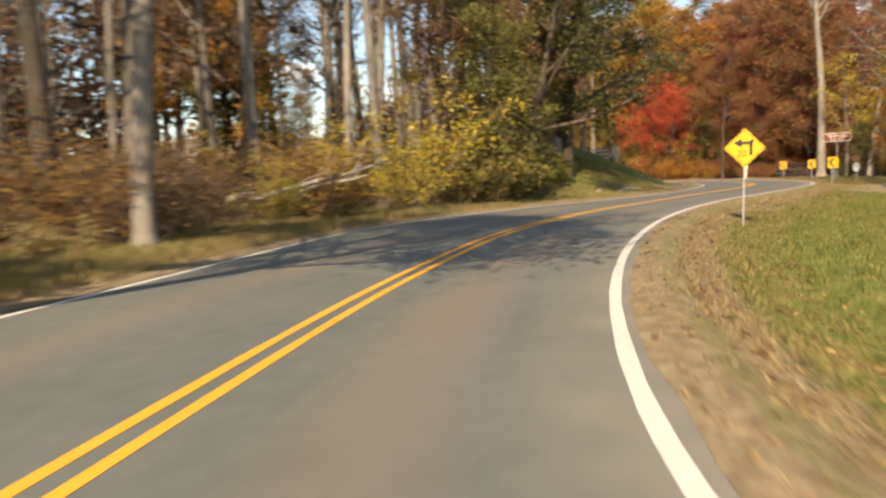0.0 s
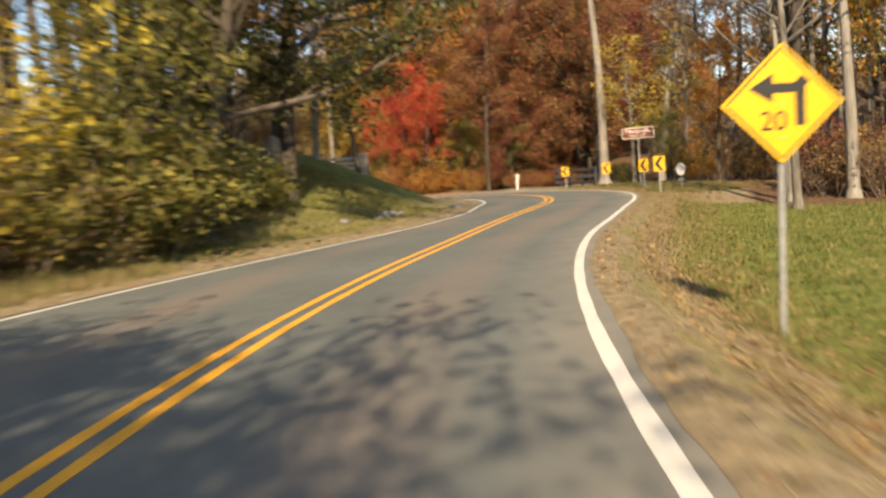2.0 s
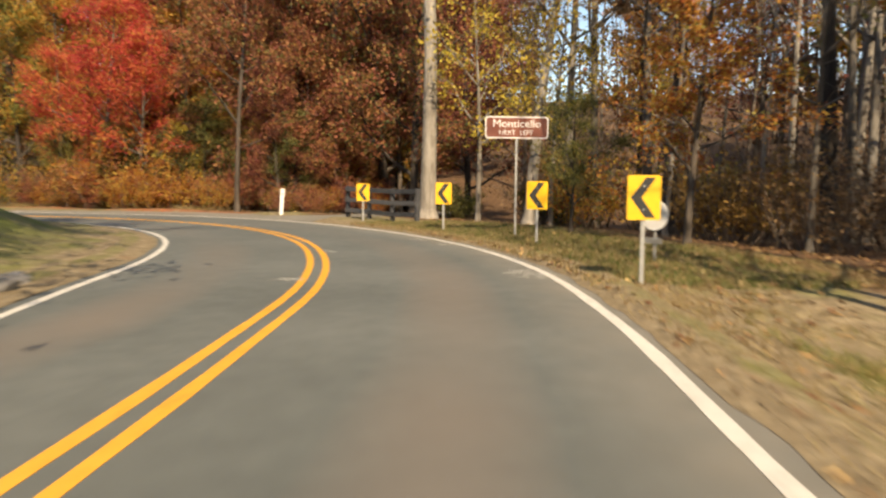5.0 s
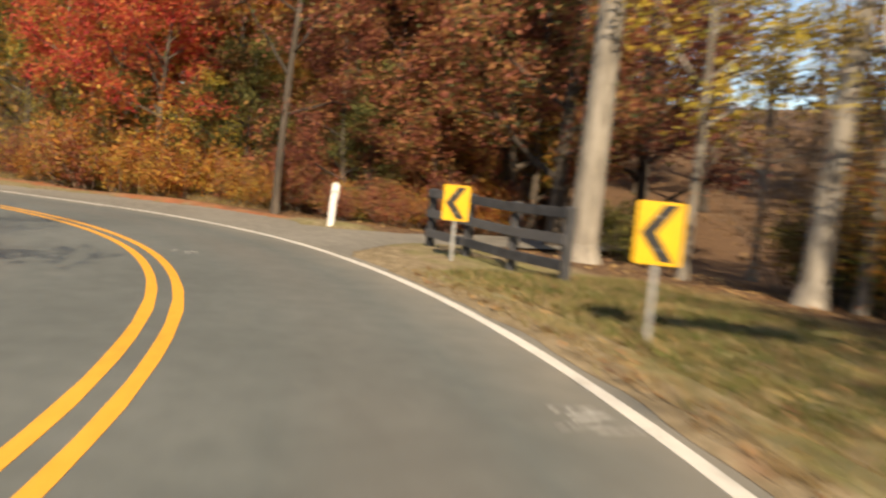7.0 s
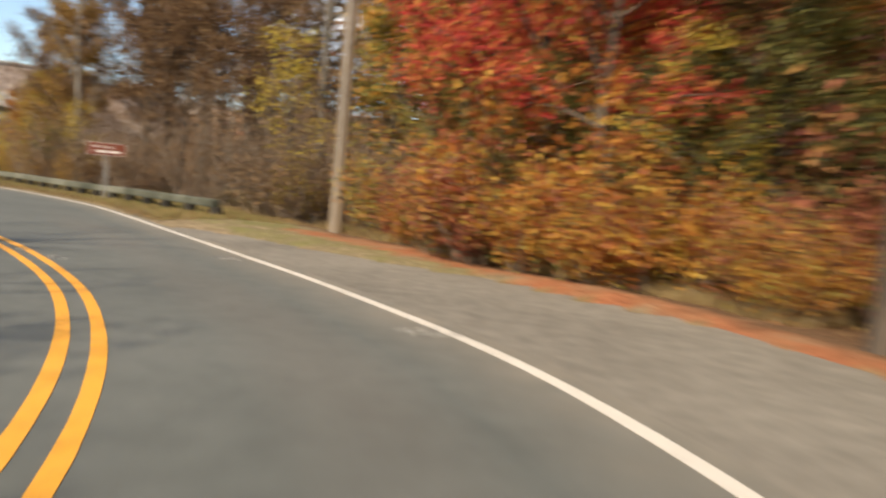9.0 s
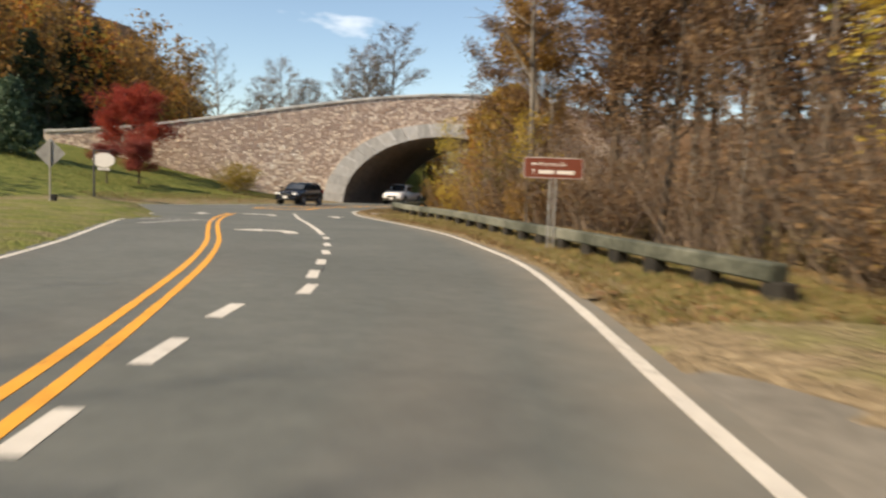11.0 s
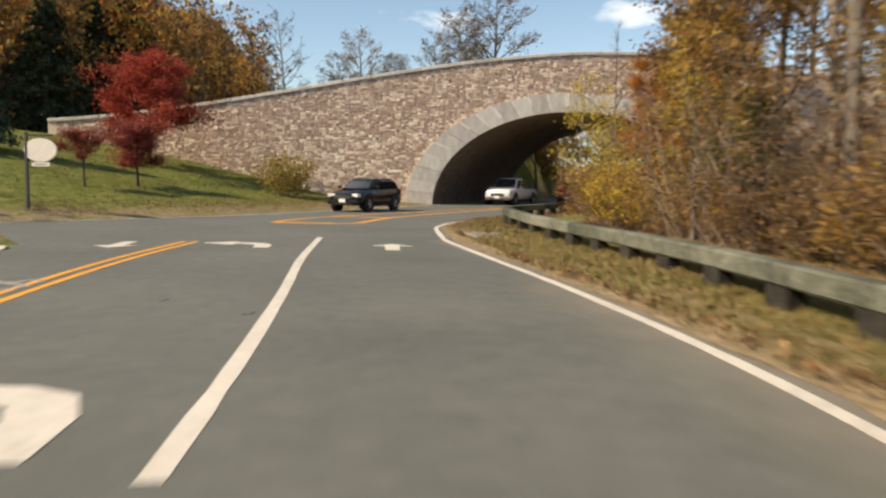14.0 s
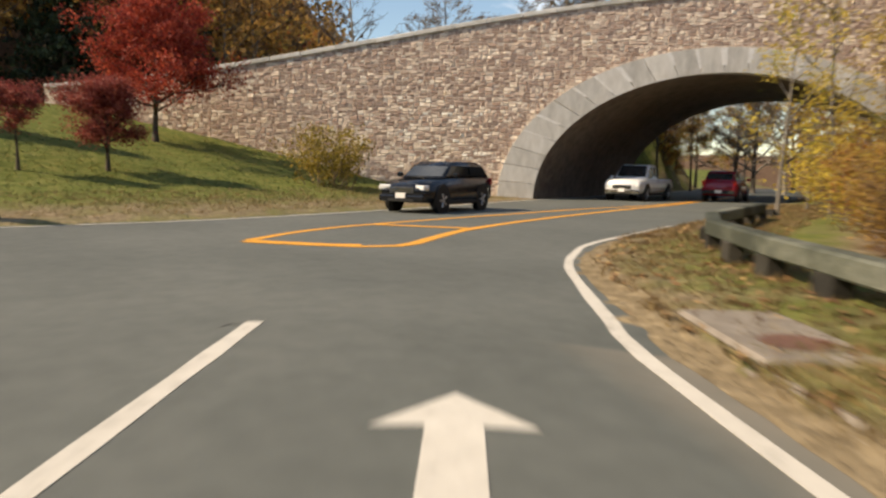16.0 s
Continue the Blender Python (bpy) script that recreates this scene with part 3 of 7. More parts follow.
    clay = np.where(apron, 0.65, 0.0) + np.where((sr > 0) & (w_b < 0.5), 0.3 * smooth(1.0, 1.6, d) * (1 - smooth(2.2, 3.2, d)), 0) + 0.12 * w_c * (d < 1.6)
    return z, np.clip(green, 0, 1), np.clip(clay, 0, 1), np.clip(litter, 0, 1), paved


def ground_z(x, y):
    return float(ground_info([(x, y)])[0][0])


def axis(lo, hi, a, b, step):
    """Even steps between a and b, growing ones out to lo and hi."""
    mid = list(np.arange(a, b + 1e-6, step))
    q, w = step, [mid[-1]]
    while w[-1] < hi:
        q *= 1.25
        w.append(w[-1] + q)
    q, v = step, [mid[0]]
    while v[-1] > lo:
        q *= 1.25
        v.append(v[-1] - q)
    return np.array(v[:0:-1] + mid + w[1:])


def build_ground():
    xs, ys = axis(-1500, 1500, -46, 36, 0.6), axis(-1500, 1500, -4, 128, 0.6)
    gx, gy = np.meshgrid(xs, ys)
    p = np.stack([gx.ravel(), gy.ravel()], 1)
    z, green, clay, litter, _ = ground_info(p)
    dr, dl = nearest(p, right)[0], nearest(p, left)[0]
    z = np.where((dr < 0.65) | ((dl < 0.65) & (p[:, 1] < 66)), np.minimum(z, -0.06), z)  # under the verge strips
    nx = len(xs)
    faces = [(j * nx + i, j * nx + i + 1, (j + 1) * nx + i + 1, (j + 1) * nx + i) for j in range(len(ys) - 1) for i in range(nx - 1)]
    me = bpy.data.meshes.new("ground")
    me.from_pydata(np.column_stack([p, z]).tolist(), [], faces)
    me.materials.append(M["ground"])
    for name, val in (("green", green), ("clay", clay), ("litter", litter)):
        me.attributes.new(name, "FLOAT", "POINT").data.foreach_set("value", val.astype(np.float32))
    me.polygons.foreach_set("use_smooth", [True] * len(me.polygons))
    tagged(new("ground", me), "roadside ground with dry grass, soil and fallen leaves", "ground", kind="structure")


build_ground()


def strip(name, a, b, z, mat, label, category, thick=0.05):
    """A paved strip between two edge lines, with thickness and a measure of metres across."""
    n = 8
    aa = np.array([a[int(round(i))] for i in np.linspace(0, len(a) - 1, 260)])
    bb = np.array([b[int(round(i))] for i in np.linspace(0, len(b) - 1, 260)])
    v, f, u = [], [], []
    for i in range(260):
        for j in range(n + 1):
            q = aa[i] + (bb[i] - aa[i]) * j / n
            v.append((q[0], q[1], z))
            u.append(np.linalg.norm(bb[i] - aa[i]) * (n - j) / n)
    for i in range(259):
        for j in range(n):
            f.append((i * (n + 1) + j, i * (n + 1) + j + 1, (i + 1) * (n + 1) + j + 1, (i + 1) * (n + 1) + j))
    for side in (0, n):
        s0 = len(v)
        for i in range(260):
            q = v[i * (n + 1) + side]
            v.append((q[0], q[1], z - thick))
            u.append(0.0)
        for i in range(259):
            f.append((i * (n + 1) + side, (i + 1) * (n + 1) + side, s0 + i + 1, s0 + i))
    me = mesh_of(name, v, f, mat)
    me.attributes.new("across", "FLOAT", "POINT").data.foreach_set("value", np.array(u, np.float32) + (0.0 if name == "road" else 5.0))
    yy = np.array([q[1] for q in v])
    worn = (0.3 + 0.7 * (1 - smooth(38, 52, yy))) * (1 - smooth(70, 82, yy)) if name == "road" else np.zeros(len(v))
    me.attributes.new("track", "FLOAT", "POINT").data.foreach_set("value", worn.astype(np.float32))
    return tagged(new(name, me), label, category, kind="structure")


def pair(a, b):
    """For each point of a, the point of b that lies nearest."""
    idx = np.maximum.accumulate(np.array([int(np.argmin(np.hypot(*(b - q).T))) for q in a]))
    return b[idx]


main_left = np.vstack([road_left, [(-13.2, 86.0), (-13.6, 88.5), (-13.4, 91.5)]])
road = strip("road", pair(road_right, main_left), road_right, 0.0, "asphalt", "worn grey asphalt two-lane road with warm wheel tracks", "road")
cross_near = np.vstack([nose, [(-12.0, 86.5), (-11.2, 89.5), (-11.4, 92.4)], (corner + 0.35 * normals(corner))[2:]])
strip("cross_road", far_edge, pair(far_edge, cross_near), -0.005, "asphalt", "grey asphalt road leading into the tunnel", "road")


def polygon_slab(name, poly, z, mat, label, category):
    bm = bmesh.new()
    fc = bm.faces.new([bm.verts.new((x, y, z)) for x, y in poly])
    bmesh.ops.triangulate(bm, faces=[fc])
    me = bpy.data.meshes.new(name)
    bm.to_mesh(me)
    bm.free()
    me.materials.append(M[mat])
    me.attributes.new("across", "FLOAT", "POINT").data.foreach_set("value", np.full(len(me.vertices), 5.0, np.float32))
    return tagged(new(name, me), label, category, kind="structure")


polygon_slab("junction", JUNCTION, -0.003, "asphalt", "grey asphalt of the road junction", "road")
polygon_slab("apron", APRON_POLY, -0.010, "apron", "paved grey pull-off beside the bend", "pavement")


def verge(line, label, seed):
    """Soil and grass that laps the edge of the asphalt and runs out into the ground."""
    nr = normals(line)
    g = np.random.RandomState(seed)
    rows = (0.17, 0.27, 0.4, 0.58, 0.8, 1.05)
    wob = np.convolve(g.randn(len(line) + 6), np.ones(7) / 7, "valid") * 0.07 + np.convolve(g.randn(len(line) + 1), np.ones(2) / 2, "valid") * 0.03
    p = np.array([q + nr[i] * (d + (max(wob[i], -0.03) if k < 3 else 0)) for i, q in enumerate(line) for k, d in enumerate(rows)])
    z, green, clay, litter, _ = ground_info(p)
    m = len(rows)
    k = np.tile(np.arange(m), len(line))
    low = np.array([0.004, 0.014, 0.022, 0.03, 0.0, 0.0])[k]
    mix = np.array([0.0, 0.0, 0.25, 0.6, 1.0, 1.0])[k]
    z = low * (1 - mix) + mix * (z + np.array([0, 0, 0.03, 0.035, 0.03, -0.06])[k])
    me = mesh_of("verge", np.column_stack([p, z]), [(i * m + j, i * m + j + 1, (i + 1) * m + j + 1, (i + 1) * m + j) for i in range(len(line) - 1) for j in range(m - 1)], "ground")
    green = np.maximum(green, 0.4 * (k > 2)) * np.array([0.1, 0.3, 0.8, 1, 1, 1])[k]
    for name, val in (("green", green), ("clay", np.maximum(clay, 0.2 * (k < 3))), ("litter", litter * (k > 1))):
        me.attributes.new(name, "FLOAT", "POINT").data.foreach_set("value", val.astype(np.float32))
    me.polygons.foreach_set("use_smooth", [True] * len(me.polygons))
    tagged(new("verge", me), label, "verge", kind="structure")


verge(spline([(2.2, -24.0)] + [q for q in RIGHT if q[1] < 57], 0.35), "dry soil and thin grass lapping the asphalt edge", 3)
verge(spline([q for q in RIGHT if q[1] > 75] + CORNER[:5], 0.35), "soil and thin grass lapping the asphalt edge", 4)
verge(left[(left[:, 1] < 66) & (left[:, 1] > -24)][::-1], "leaf-strewn soil lapping the asphalt edge", 5)


def ribbon(name, c, width, mat, label, z=0.004, parent=None, taper=False):
    n = normals(c)
    rnd = np.random.RandomState(len(c))
    w = width / 2 * (1 + 0.05 * rnd.randn(len(c), 1))
    a, b = c - n * w, c + n * w
    v = [(q[0], q[1], z) for q in a] + [(q[0], q[1], z) for q in b] + [(q[0], q[1], z - 0.003) for q in a] + [(q[0], q[1], z - 0.003) for q in b]
    m = len(c)
    f = [(i, i + 1, m + i + 1, m + i) for i in range(m - 1)] + [(i + 1, i, 2 * m + i, 2 * m + i + 1) for i in range(m - 1)] + [(m + i, m + i + 1, 3 * m + i + 1, 3 * m + i) for i in range(m - 1)]
    ob = new(name, mesh_of(name, v, f, mat))
    return tagged(ob, label, "road marking", kind="structure")


YEND = int(np.argmin(np.hypot(centre[:, 0] + 14.4, centre[:, 1] - 88.6)))
cen = centre[:YEND]
ribbon("centre_line_1", cen, 0.108, "yellow_line", "solid yellow centre line stripe, slightly worn")
ribbon("centre_line_2", cen - 0.25 * normals(cen), 0.108, "yellow_line", "solid yellow centre line stripe, slightly worn")
ribbon("edge_line_1", spline([(2.6, -46.0), (2.2, -24.0)] + RIGHT + CORNER[:6]), 0.125, "white_line", "cream white painted edge line of the road")
ribbon("edge_line_2", np.vstack([left[:-1], spline([(-11.8, 83.0), (-12.9, 83.95), (-14.0, 84.35), (-15.3, 84.3), (-16.4, 83.5), (-17.0, 82.0), (-17.0, 80.5)])]), 0.11, "white_line", "cream white painted edge line of the road")
ribbon("edge_line_3", far_edge[20:-40] + 0.35 * normals(far_edge)[20:-40], 0.12, "white_line", "thin white edge line of the crossing road")
lane = spline([(-0.9, 82.55), (-3.0, 83.98), (-5.8, 85.81), (-9.2, 87.97), (-13.3, 90.77)])
ribbon("lane_line", lane, 0.135, "white_line", "solid white lane line before the junction")
DASH = [((11.25, 71.15), (10.7, 71.65)), ((9.95, 72.4), (9.3, 73.05)), ((8.6, 73.75), (8.0, 74.4)), ((7.75, 75.4), (7.1, 76.05)), ((6.55, 76.45), (5.8, 77.1)), ((5.16, 77.7), (4.46, 78.28)), ((3.72, 78.98), (2.99, 79.52)), ((2.15, 80.26), (1.43, 80.81)), ((0.43, 81.62), (-0.23, 82.1))]
for a, b in DASH:
    c = np.array([a, ((a[0] + b[0]) / 2, (a[1] + b[1]) / 2), b])
    tagged(ribbon("lane_dash", c, 0.15, "white_line", "short white dash of the dotted lane line"), group="lane dashes")
ribbon("island_line_1", spline([(-19.8, 92.9), (-18.7, 93.8), (-18.2, 94.9), (-19.4, 96.4), (-20.9, 98.3), (-23.2, 102.2), (-26.4, 108.5), (-29.5, 115.0), (-36.5, 128.5)]), 0.24, "yellow_line", "yellow line round a painted traffic island")
ribbon("island_line_2", spline([(-19.9, 93.0), (-21.2, 94.4), (-22.3, 96.1), (-23.5, 98.7), (-24.9, 102.0), (-27.3, 107.8), (-29.7, 114.6), (-36.7, 128.2)]), 0.2, "yellow_line", "yellow line round a painted traffic island")


ribbon("island_line_3", np.array([(-19.75, 92.95), (-19.3, 93.35), (-18.75, 93.85), (-18.45, 94.35)]), 0.42, "yellow_line", "broad yellow nose of a painted traffic island", 0.0065)
ribbon("island_line_4", np.array([(-20.9, 98.3), (-21.9, 97.4), (-22.6, 96.8)]), 0.3, "yellow_line", "yellow bar across a painted traffic island", 0.0065)


def road_symbol(name, outline, m, label):
    bm = bmesh.new()
    f = bm.faces.new([bm.verts.new((*(m @ Vector((x, y, 0))).xy, 0.001)) for x, y in outline])
    r = bmesh.ops.extrude_face_region(bm, geom=[f])
    bmesh.ops.translate(bm, vec=(0, 0, 0.004), verts=[q for q in r["geom"] if isinstance(q, bmesh.types.BMVert)])
    bmesh.ops.recalc_face_normals(bm, faces=bm.faces)
    me = bpy.data.meshes.new(name)
    bm.to_mesh(me)
    bm.free()
    me.materials.append(M["white_line"])
    return tagged(new(name, me), label, "road marking", kind="structure")


# arrows: x to the right of travel, y along it
HEAD = math.degrees(math.atan2(0.85, -0.55)) - 90
TURN_L = [(-0.85, 0.62), (-0.25, 1.0), (-0.25, 0.74), (0.05, 0.72), (0.33, 0.55), (0.45, 0.2), (0.45, -0.35), (0.17, -0.35), (0.17, 0.1), (0.08, 0.36), (-0.25, 0.5), (-0.25, 0.24)]
STRAIGHT = [(0, 0.58), (0.42, 0.0), (0.145, 0.03), (0.145, -0.92), (-0.145, -0.92), (-0.145, 0.03), (-0.42, 0.0)]
YAW = math.degrees(math.atan2(0.83, 0.555))
road_symbol("turn_arrow_1", [(x * 1.27, y * 1.27) for x, y in TURN_L], pose(-2.15, 81.95, 0, 0, 0, YAW), "white left-turn arrow painted on the asphalt")
road_symbol("turn_arrow_2", [(x * 1.12, y * 1.12) for x, y in TURN_L], pose(-11.95, 88.25, 0, 0, 0, YAW), "white left-turn arrow painted on the asphalt")
road_symbol("straight_arrow", STRAIGHT, pose(-10.4, 90.73, 0, 0, 0, YAW - 1), "white straight-ahead arrow painted on the asphalt")
road_symbol("straight_arrow_far", STRAIGHT, pose(-13.3, 86.2, 0, 0, 0, YAW + 180), "worn white arrow painted on the oncoming lane")


def letter_bars(x, y, yaw):
    """The word on the oncoming lane, worn to plain strokes."""
    cu = bpy.data.curves.new("word", "FONT")
    cu.body, cu.size, cu.align_x, cu.align_y, cu.extrude = "STOP", 1.15, "CENTER", "CENTER", 0.001
    ob = new("word", cu)
    me = bpy.data.meshes.new_from_object(ob.evaluated_get(bpy.context.evaluated_depsgraph_get()))
    bpy.data.objects.remove(ob)
    me.transform(pose(x, y, 0.004, 0, 0, yaw) @ Matrix.Diagonal((0.85, 1.2, 1, 1)))
    me.materials.clear()
    me.materials.append(M["faint_paint"])
    tagged(new("road_word", me), "worn white word painted on the oncoming lane", "road marking", kind="structure")


letter_bars(-8.6, 82.7, YAW + 180)
ribbon("stop_line", np.array([(-6.6, 80.4), (-7.6, 81.9), (-8.4, 83.4)]), 0.3, "faint_paint", "worn white stop line across the lane")


def paint_scrawl(x, y, yaw, n, w, seed):
    """Survey marks sprayed on the road."""
    r = random.Random(seed)
    bm = bmesh.new()
    for i in range(n):
        box(bm, (r.uniform(-w, w) * 0.3, (i - n / 2) * 0.14, 0.0035), (w * r.uniform(0.6, 1.1), 0.045, 0.003), r.uniform(-0.25, 0.25))
    me = bpy.data.meshes.new("survey_mark")
    bm.to_mesh(me)
    bm.free()
    me.transform(pose(x, y, 0, 0, 0, yaw))
    me.materials.append(M["faint_paint"])
    tagged(new("survey_mark", me), "faint white survey paint strokes on the asphalt", "road marking", kind="structure")


for i, (x, y, n, w) in enumerate([(20.2, 42.8, 8, 0.45), (22.4, 48.0, 4, 0.4), (22.6, 49.5, 4, 0.4), (17.0, 43.9, 3, 0.3), (19.3, 47.6, 3, 0.3), (21.0, 57.3, 3, 0.25), (20.0, 66.0, 3, 0.5), (16.2, 70.3, 3, 0.4), (14.5, 68.4, 3, 0.25), (13.6, 68.9, 2, 0.3)]):
    paint_scrawl(x, y, -25 + 12 * i, n, w, i)

# thin cracks filled with tar
for i, line in enumerate(([(5.09, 77.82), (5.35, 77.61), (5.60, 77.41), (5.79, 77.25), (5.94, 77.11)], [(-4.52, 84.67), (-4.59, 84.73), (-4.53, 84.77), (-4.64, 84.86)], [(-13.24, 90.48), (-13.30, 90.57), (-13.23, 90.65)], [(-5.81, 84.38), (-5.87, 84.44), (-5.91, 84.47)])):
    ribbon("road_crack", spline(line, 0.12), 0.026, "tar", "thin dark tar-filled crack in the asphalt", 0.0035)

# ---- stone bridge over the crossing road ----
S0, S1 = -23.0, 34.0
bridge = thing("stone_bridge", Matrix.Translation(WALL_O), "tan rubble-stone bridge with a pale concrete arch over the road", "bridge")


def local(s, z, d=0.0):
    return on_wall(s, z, d) - WALL_O


def arch_z(s, a, b):
    q = 1 - ((s - ARCH_C) / a) ** 2
    return b * math.sqrt(q) if q > 0 else None


def build_bridge():
    # mortar core of the wall, open where the arch is
    v, f = [], []
    ss = np.unique(np.concatenate([np.arange(S0, S1, 0.5), ARCH_C - (ARCH_A + 0.3) * np.cos(np.linspace(0, math.pi, 60))]))
    for s in ss:
        lo = arch_z(s, ARCH_A + 0.3, ARCH_B + 0.3)
        lo = -1.0 if lo is None else lo
        for d in (0.0, -0.7):
            v += [local(s, lo, d), local(s, coping_z(s), d)]
    n = len(ss)
    for i in range(n - 1):
        a, b = 4 * i, 4 * i + 4
        f += [(a, b, b + 1, a + 1), (a + 2, a + 3, b + 3, b + 2), (a, a + 2, b + 2, b), (a + 1, b + 1, b + 3, a + 3)]
    f += [(0, 1, 3, 2), (4 * n - 4, 4 * n - 2, 4 * n - 1, 4 * n - 3)]
    core = part("wall", mesh_of("wall", v, f, "mortar"), None, bridge, "rubble stone wall with recessed mortar")
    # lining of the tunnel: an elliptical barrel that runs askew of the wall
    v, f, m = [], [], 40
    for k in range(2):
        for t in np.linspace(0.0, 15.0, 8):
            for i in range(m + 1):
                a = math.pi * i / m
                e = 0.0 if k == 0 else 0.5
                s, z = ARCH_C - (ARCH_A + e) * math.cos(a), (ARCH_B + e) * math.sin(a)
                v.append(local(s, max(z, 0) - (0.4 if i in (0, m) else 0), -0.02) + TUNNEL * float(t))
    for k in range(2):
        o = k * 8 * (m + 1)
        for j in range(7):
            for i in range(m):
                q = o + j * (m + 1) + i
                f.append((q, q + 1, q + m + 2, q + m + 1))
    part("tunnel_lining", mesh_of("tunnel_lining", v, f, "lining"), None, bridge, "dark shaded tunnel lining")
    # carriageway deck on top, with the far parapet
    bm = bmesh.new()
    rows = []
    for s in np.arange(S0, S1 + 0.1, 1.5):
        z = coping_z(s) - 1.1
        rows.append([bm.verts.new(local(s, max(z, 0.2), d)) for d in (-0.68, -14.5)] + [bm.verts.new(local(s, coping_z(s), d)) for d in (-14.5, -15.2)] + [bm.verts.new(local(s, max(z - 0.5, 0.0), -15.2)), bm.verts.new(local(s, max(z - 0.5, 0.0), -0.68))])
    for a, b in zip(rows, rows[1:]):
        for i in range(6):
            bm.faces.new((a[i], b[i], b[(i + 1) % 6], a[(i + 1) % 6]))
    bm.faces.new(rows[0])
    bm.faces.new(rows[-1][::-1])
    part("deck", bm, "mortar", bridge, "roadway deck behind the parapet")
    # voussoirs of pale concrete round the arch
    N = 27
    for i in range(N):
        a0, a1 = math.pi * (i + 0.012) / N, math.pi * (i + 0.988) / N
        bm = bmesh.new()
        ring = []
        for d in (0.16, -0.5):
            for e, k in ((0, a0), (0, (a0 + a1) / 2), (0, a1), (1, a1), (1, (a0 + a1) / 2), (1, a0)):
                A, B = (ARCH_A - 0.02, ARCH_B - 0.02) if e == 0 else (RING_A, RING_B)
                ring.append(bm.verts.new(local(ARCH_C - A * math.cos(k), B * math.sin(k) - (0.25 if i in (0, N - 1) and k in (0.0,) else 0), d)))
        bm.faces.new(ring[:6])
        bm.faces.new(ring[6:][::-1])
        for j in range(6):
            bm.faces.new((ring[j], ring[6 + j], ring[6 + (j + 1) % 6], ring[(j + 1) % 6]))
        vo = part("voussoir", bm, "concrete", bridge)
        if i in (4, 5, 7, 8, 9, 11, 12, 13, 14, 16):
            # pale lime streaks run down from some joints
            k = a0
            bm = bmesh.new()
            q = [(ARCH_A + 0.25, ARCH_B + 0.2), (RING_A - 0.02, RING_B - 0.02)]
            p0, p1 = [local(ARCH_C - A * math.cos(k), B * math.sin(k), 0.164) for A, B in q]
            w = WALL_A * (0.1 + 0.035 * (i * 7 % 4))
            vs = [bm.verts.new(x) for x in (p0 + (p1 - p0) * (0.12 * (i % 4)) - w * 0.6, p0 + (p1 - p0) * (0.12 * (i % 4)) + w * 0.5, p1 + w * 0.8, p1 - w * 0.8)]
            bm.faces.new(vs)
            part("lime_streak", bm, "streak", vo, "white lime streak")
    # coping slabs along the arched parapet
    s = S0
    rnd = random.Random(5)
    while s < S1 - 1:
        w = rnd.uniform(1.4, 1.9)
        z0, z1 = coping_z(s), coping_z(s + w)
        bm = bmesh.new()
        vs = []
        for d in (0.1, -0.8):
            vs += [bm.verts.new(local(s + 0.012, z0, d)), bm.verts.new(local(s + w - 0.012, z1, d)), bm.verts.new(local(s + w - 0.012, z1 + 0.2, d)), bm.verts.new(local(s + 0.012, z0 + 0.2, d))]
        bm.faces.new(vs[:4])
        bm.faces.new(vs[4:][::-1])
        for j in range(4):
            bm.faces.new((vs[j], vs[4 + j], vs[4 + (j + 1) % 4], vs[(j + 1) % 4]))
        bmesh.ops.bevel(bm, geom=list(bm.edges), offset=0.02, segments=1, affect="EDGES")
        part("coping_stone", bm, "concrete", bridge)
        s += w
    return core


bridge_wall = build_bridge()


def stone_faces(rnd, s, z, w, h):
    """One rubble stone: an uneven pillow that stands proud of the mortar."""
    g, depth, tilt, lean = 0.009, rnd.uniform(0.012, 0.024), rnd.gauss(0, 0.045) * w, rnd.gauss(0, 0.03) * h
    j = lambda: rnd.uniform(-0.022, 0.022)
    out = [(s + g + j(), z + g + j()), (s + w - g + j(), z + g + j()), (s + w - g + j(), z + h - g + j()), (s + g + j(), z + h - g + j())]
    k = min(0.025, 0.16 * h)
    inn = [(s + g + k + j(), z + g + k), (s + w - g - k + j(), z + g + k), (s + w - g - k + j(), z + h - g - k), (s + g + k + j(), z + h - g - k)]
    dd = [depth + rnd.uniform(-0.004, 0.004) + tilt * (1 if i in (1, 2) else -1) + lean * (1 if i > 1 else -1) for i in range(4)]
    v = [local(a, b, -0.01) for a, b in out] + [local(a, b, max(0.006, d)) for (a, b), d in zip(inn, dd)]
    f = [(4, 5, 6, 7)] + [(i, (i + 1) % 4, 4 + (i + 1) % 4, 4 + i) for i in range(4)]
    return v, f


def cut(rnd, s, z, w, h, depth=0):
    """Splits a block of wall into uneven stones."""
    if depth < 6 and (h > 0.22 or w > 0.4 or (depth < 4 and rnd.random() < 0.45)) and (h > 0.15 or w > 0.22):
        f = rnd.uniform(0.3, 0.7)
        if h > rnd.uniform(0.45, 0.85) * w and h > 0.15:
            return cut(rnd, s, z, w, h * f, depth + 1) + cut(rnd, s, z + h * f, w, h * (1 - f), depth + 1)
        return cut(rnd, s, z, w * f, h, depth + 1) + cut(rnd, s + w * f, z, w * (1 - f), h, depth + 1)
    return [(s, z, w, h)]


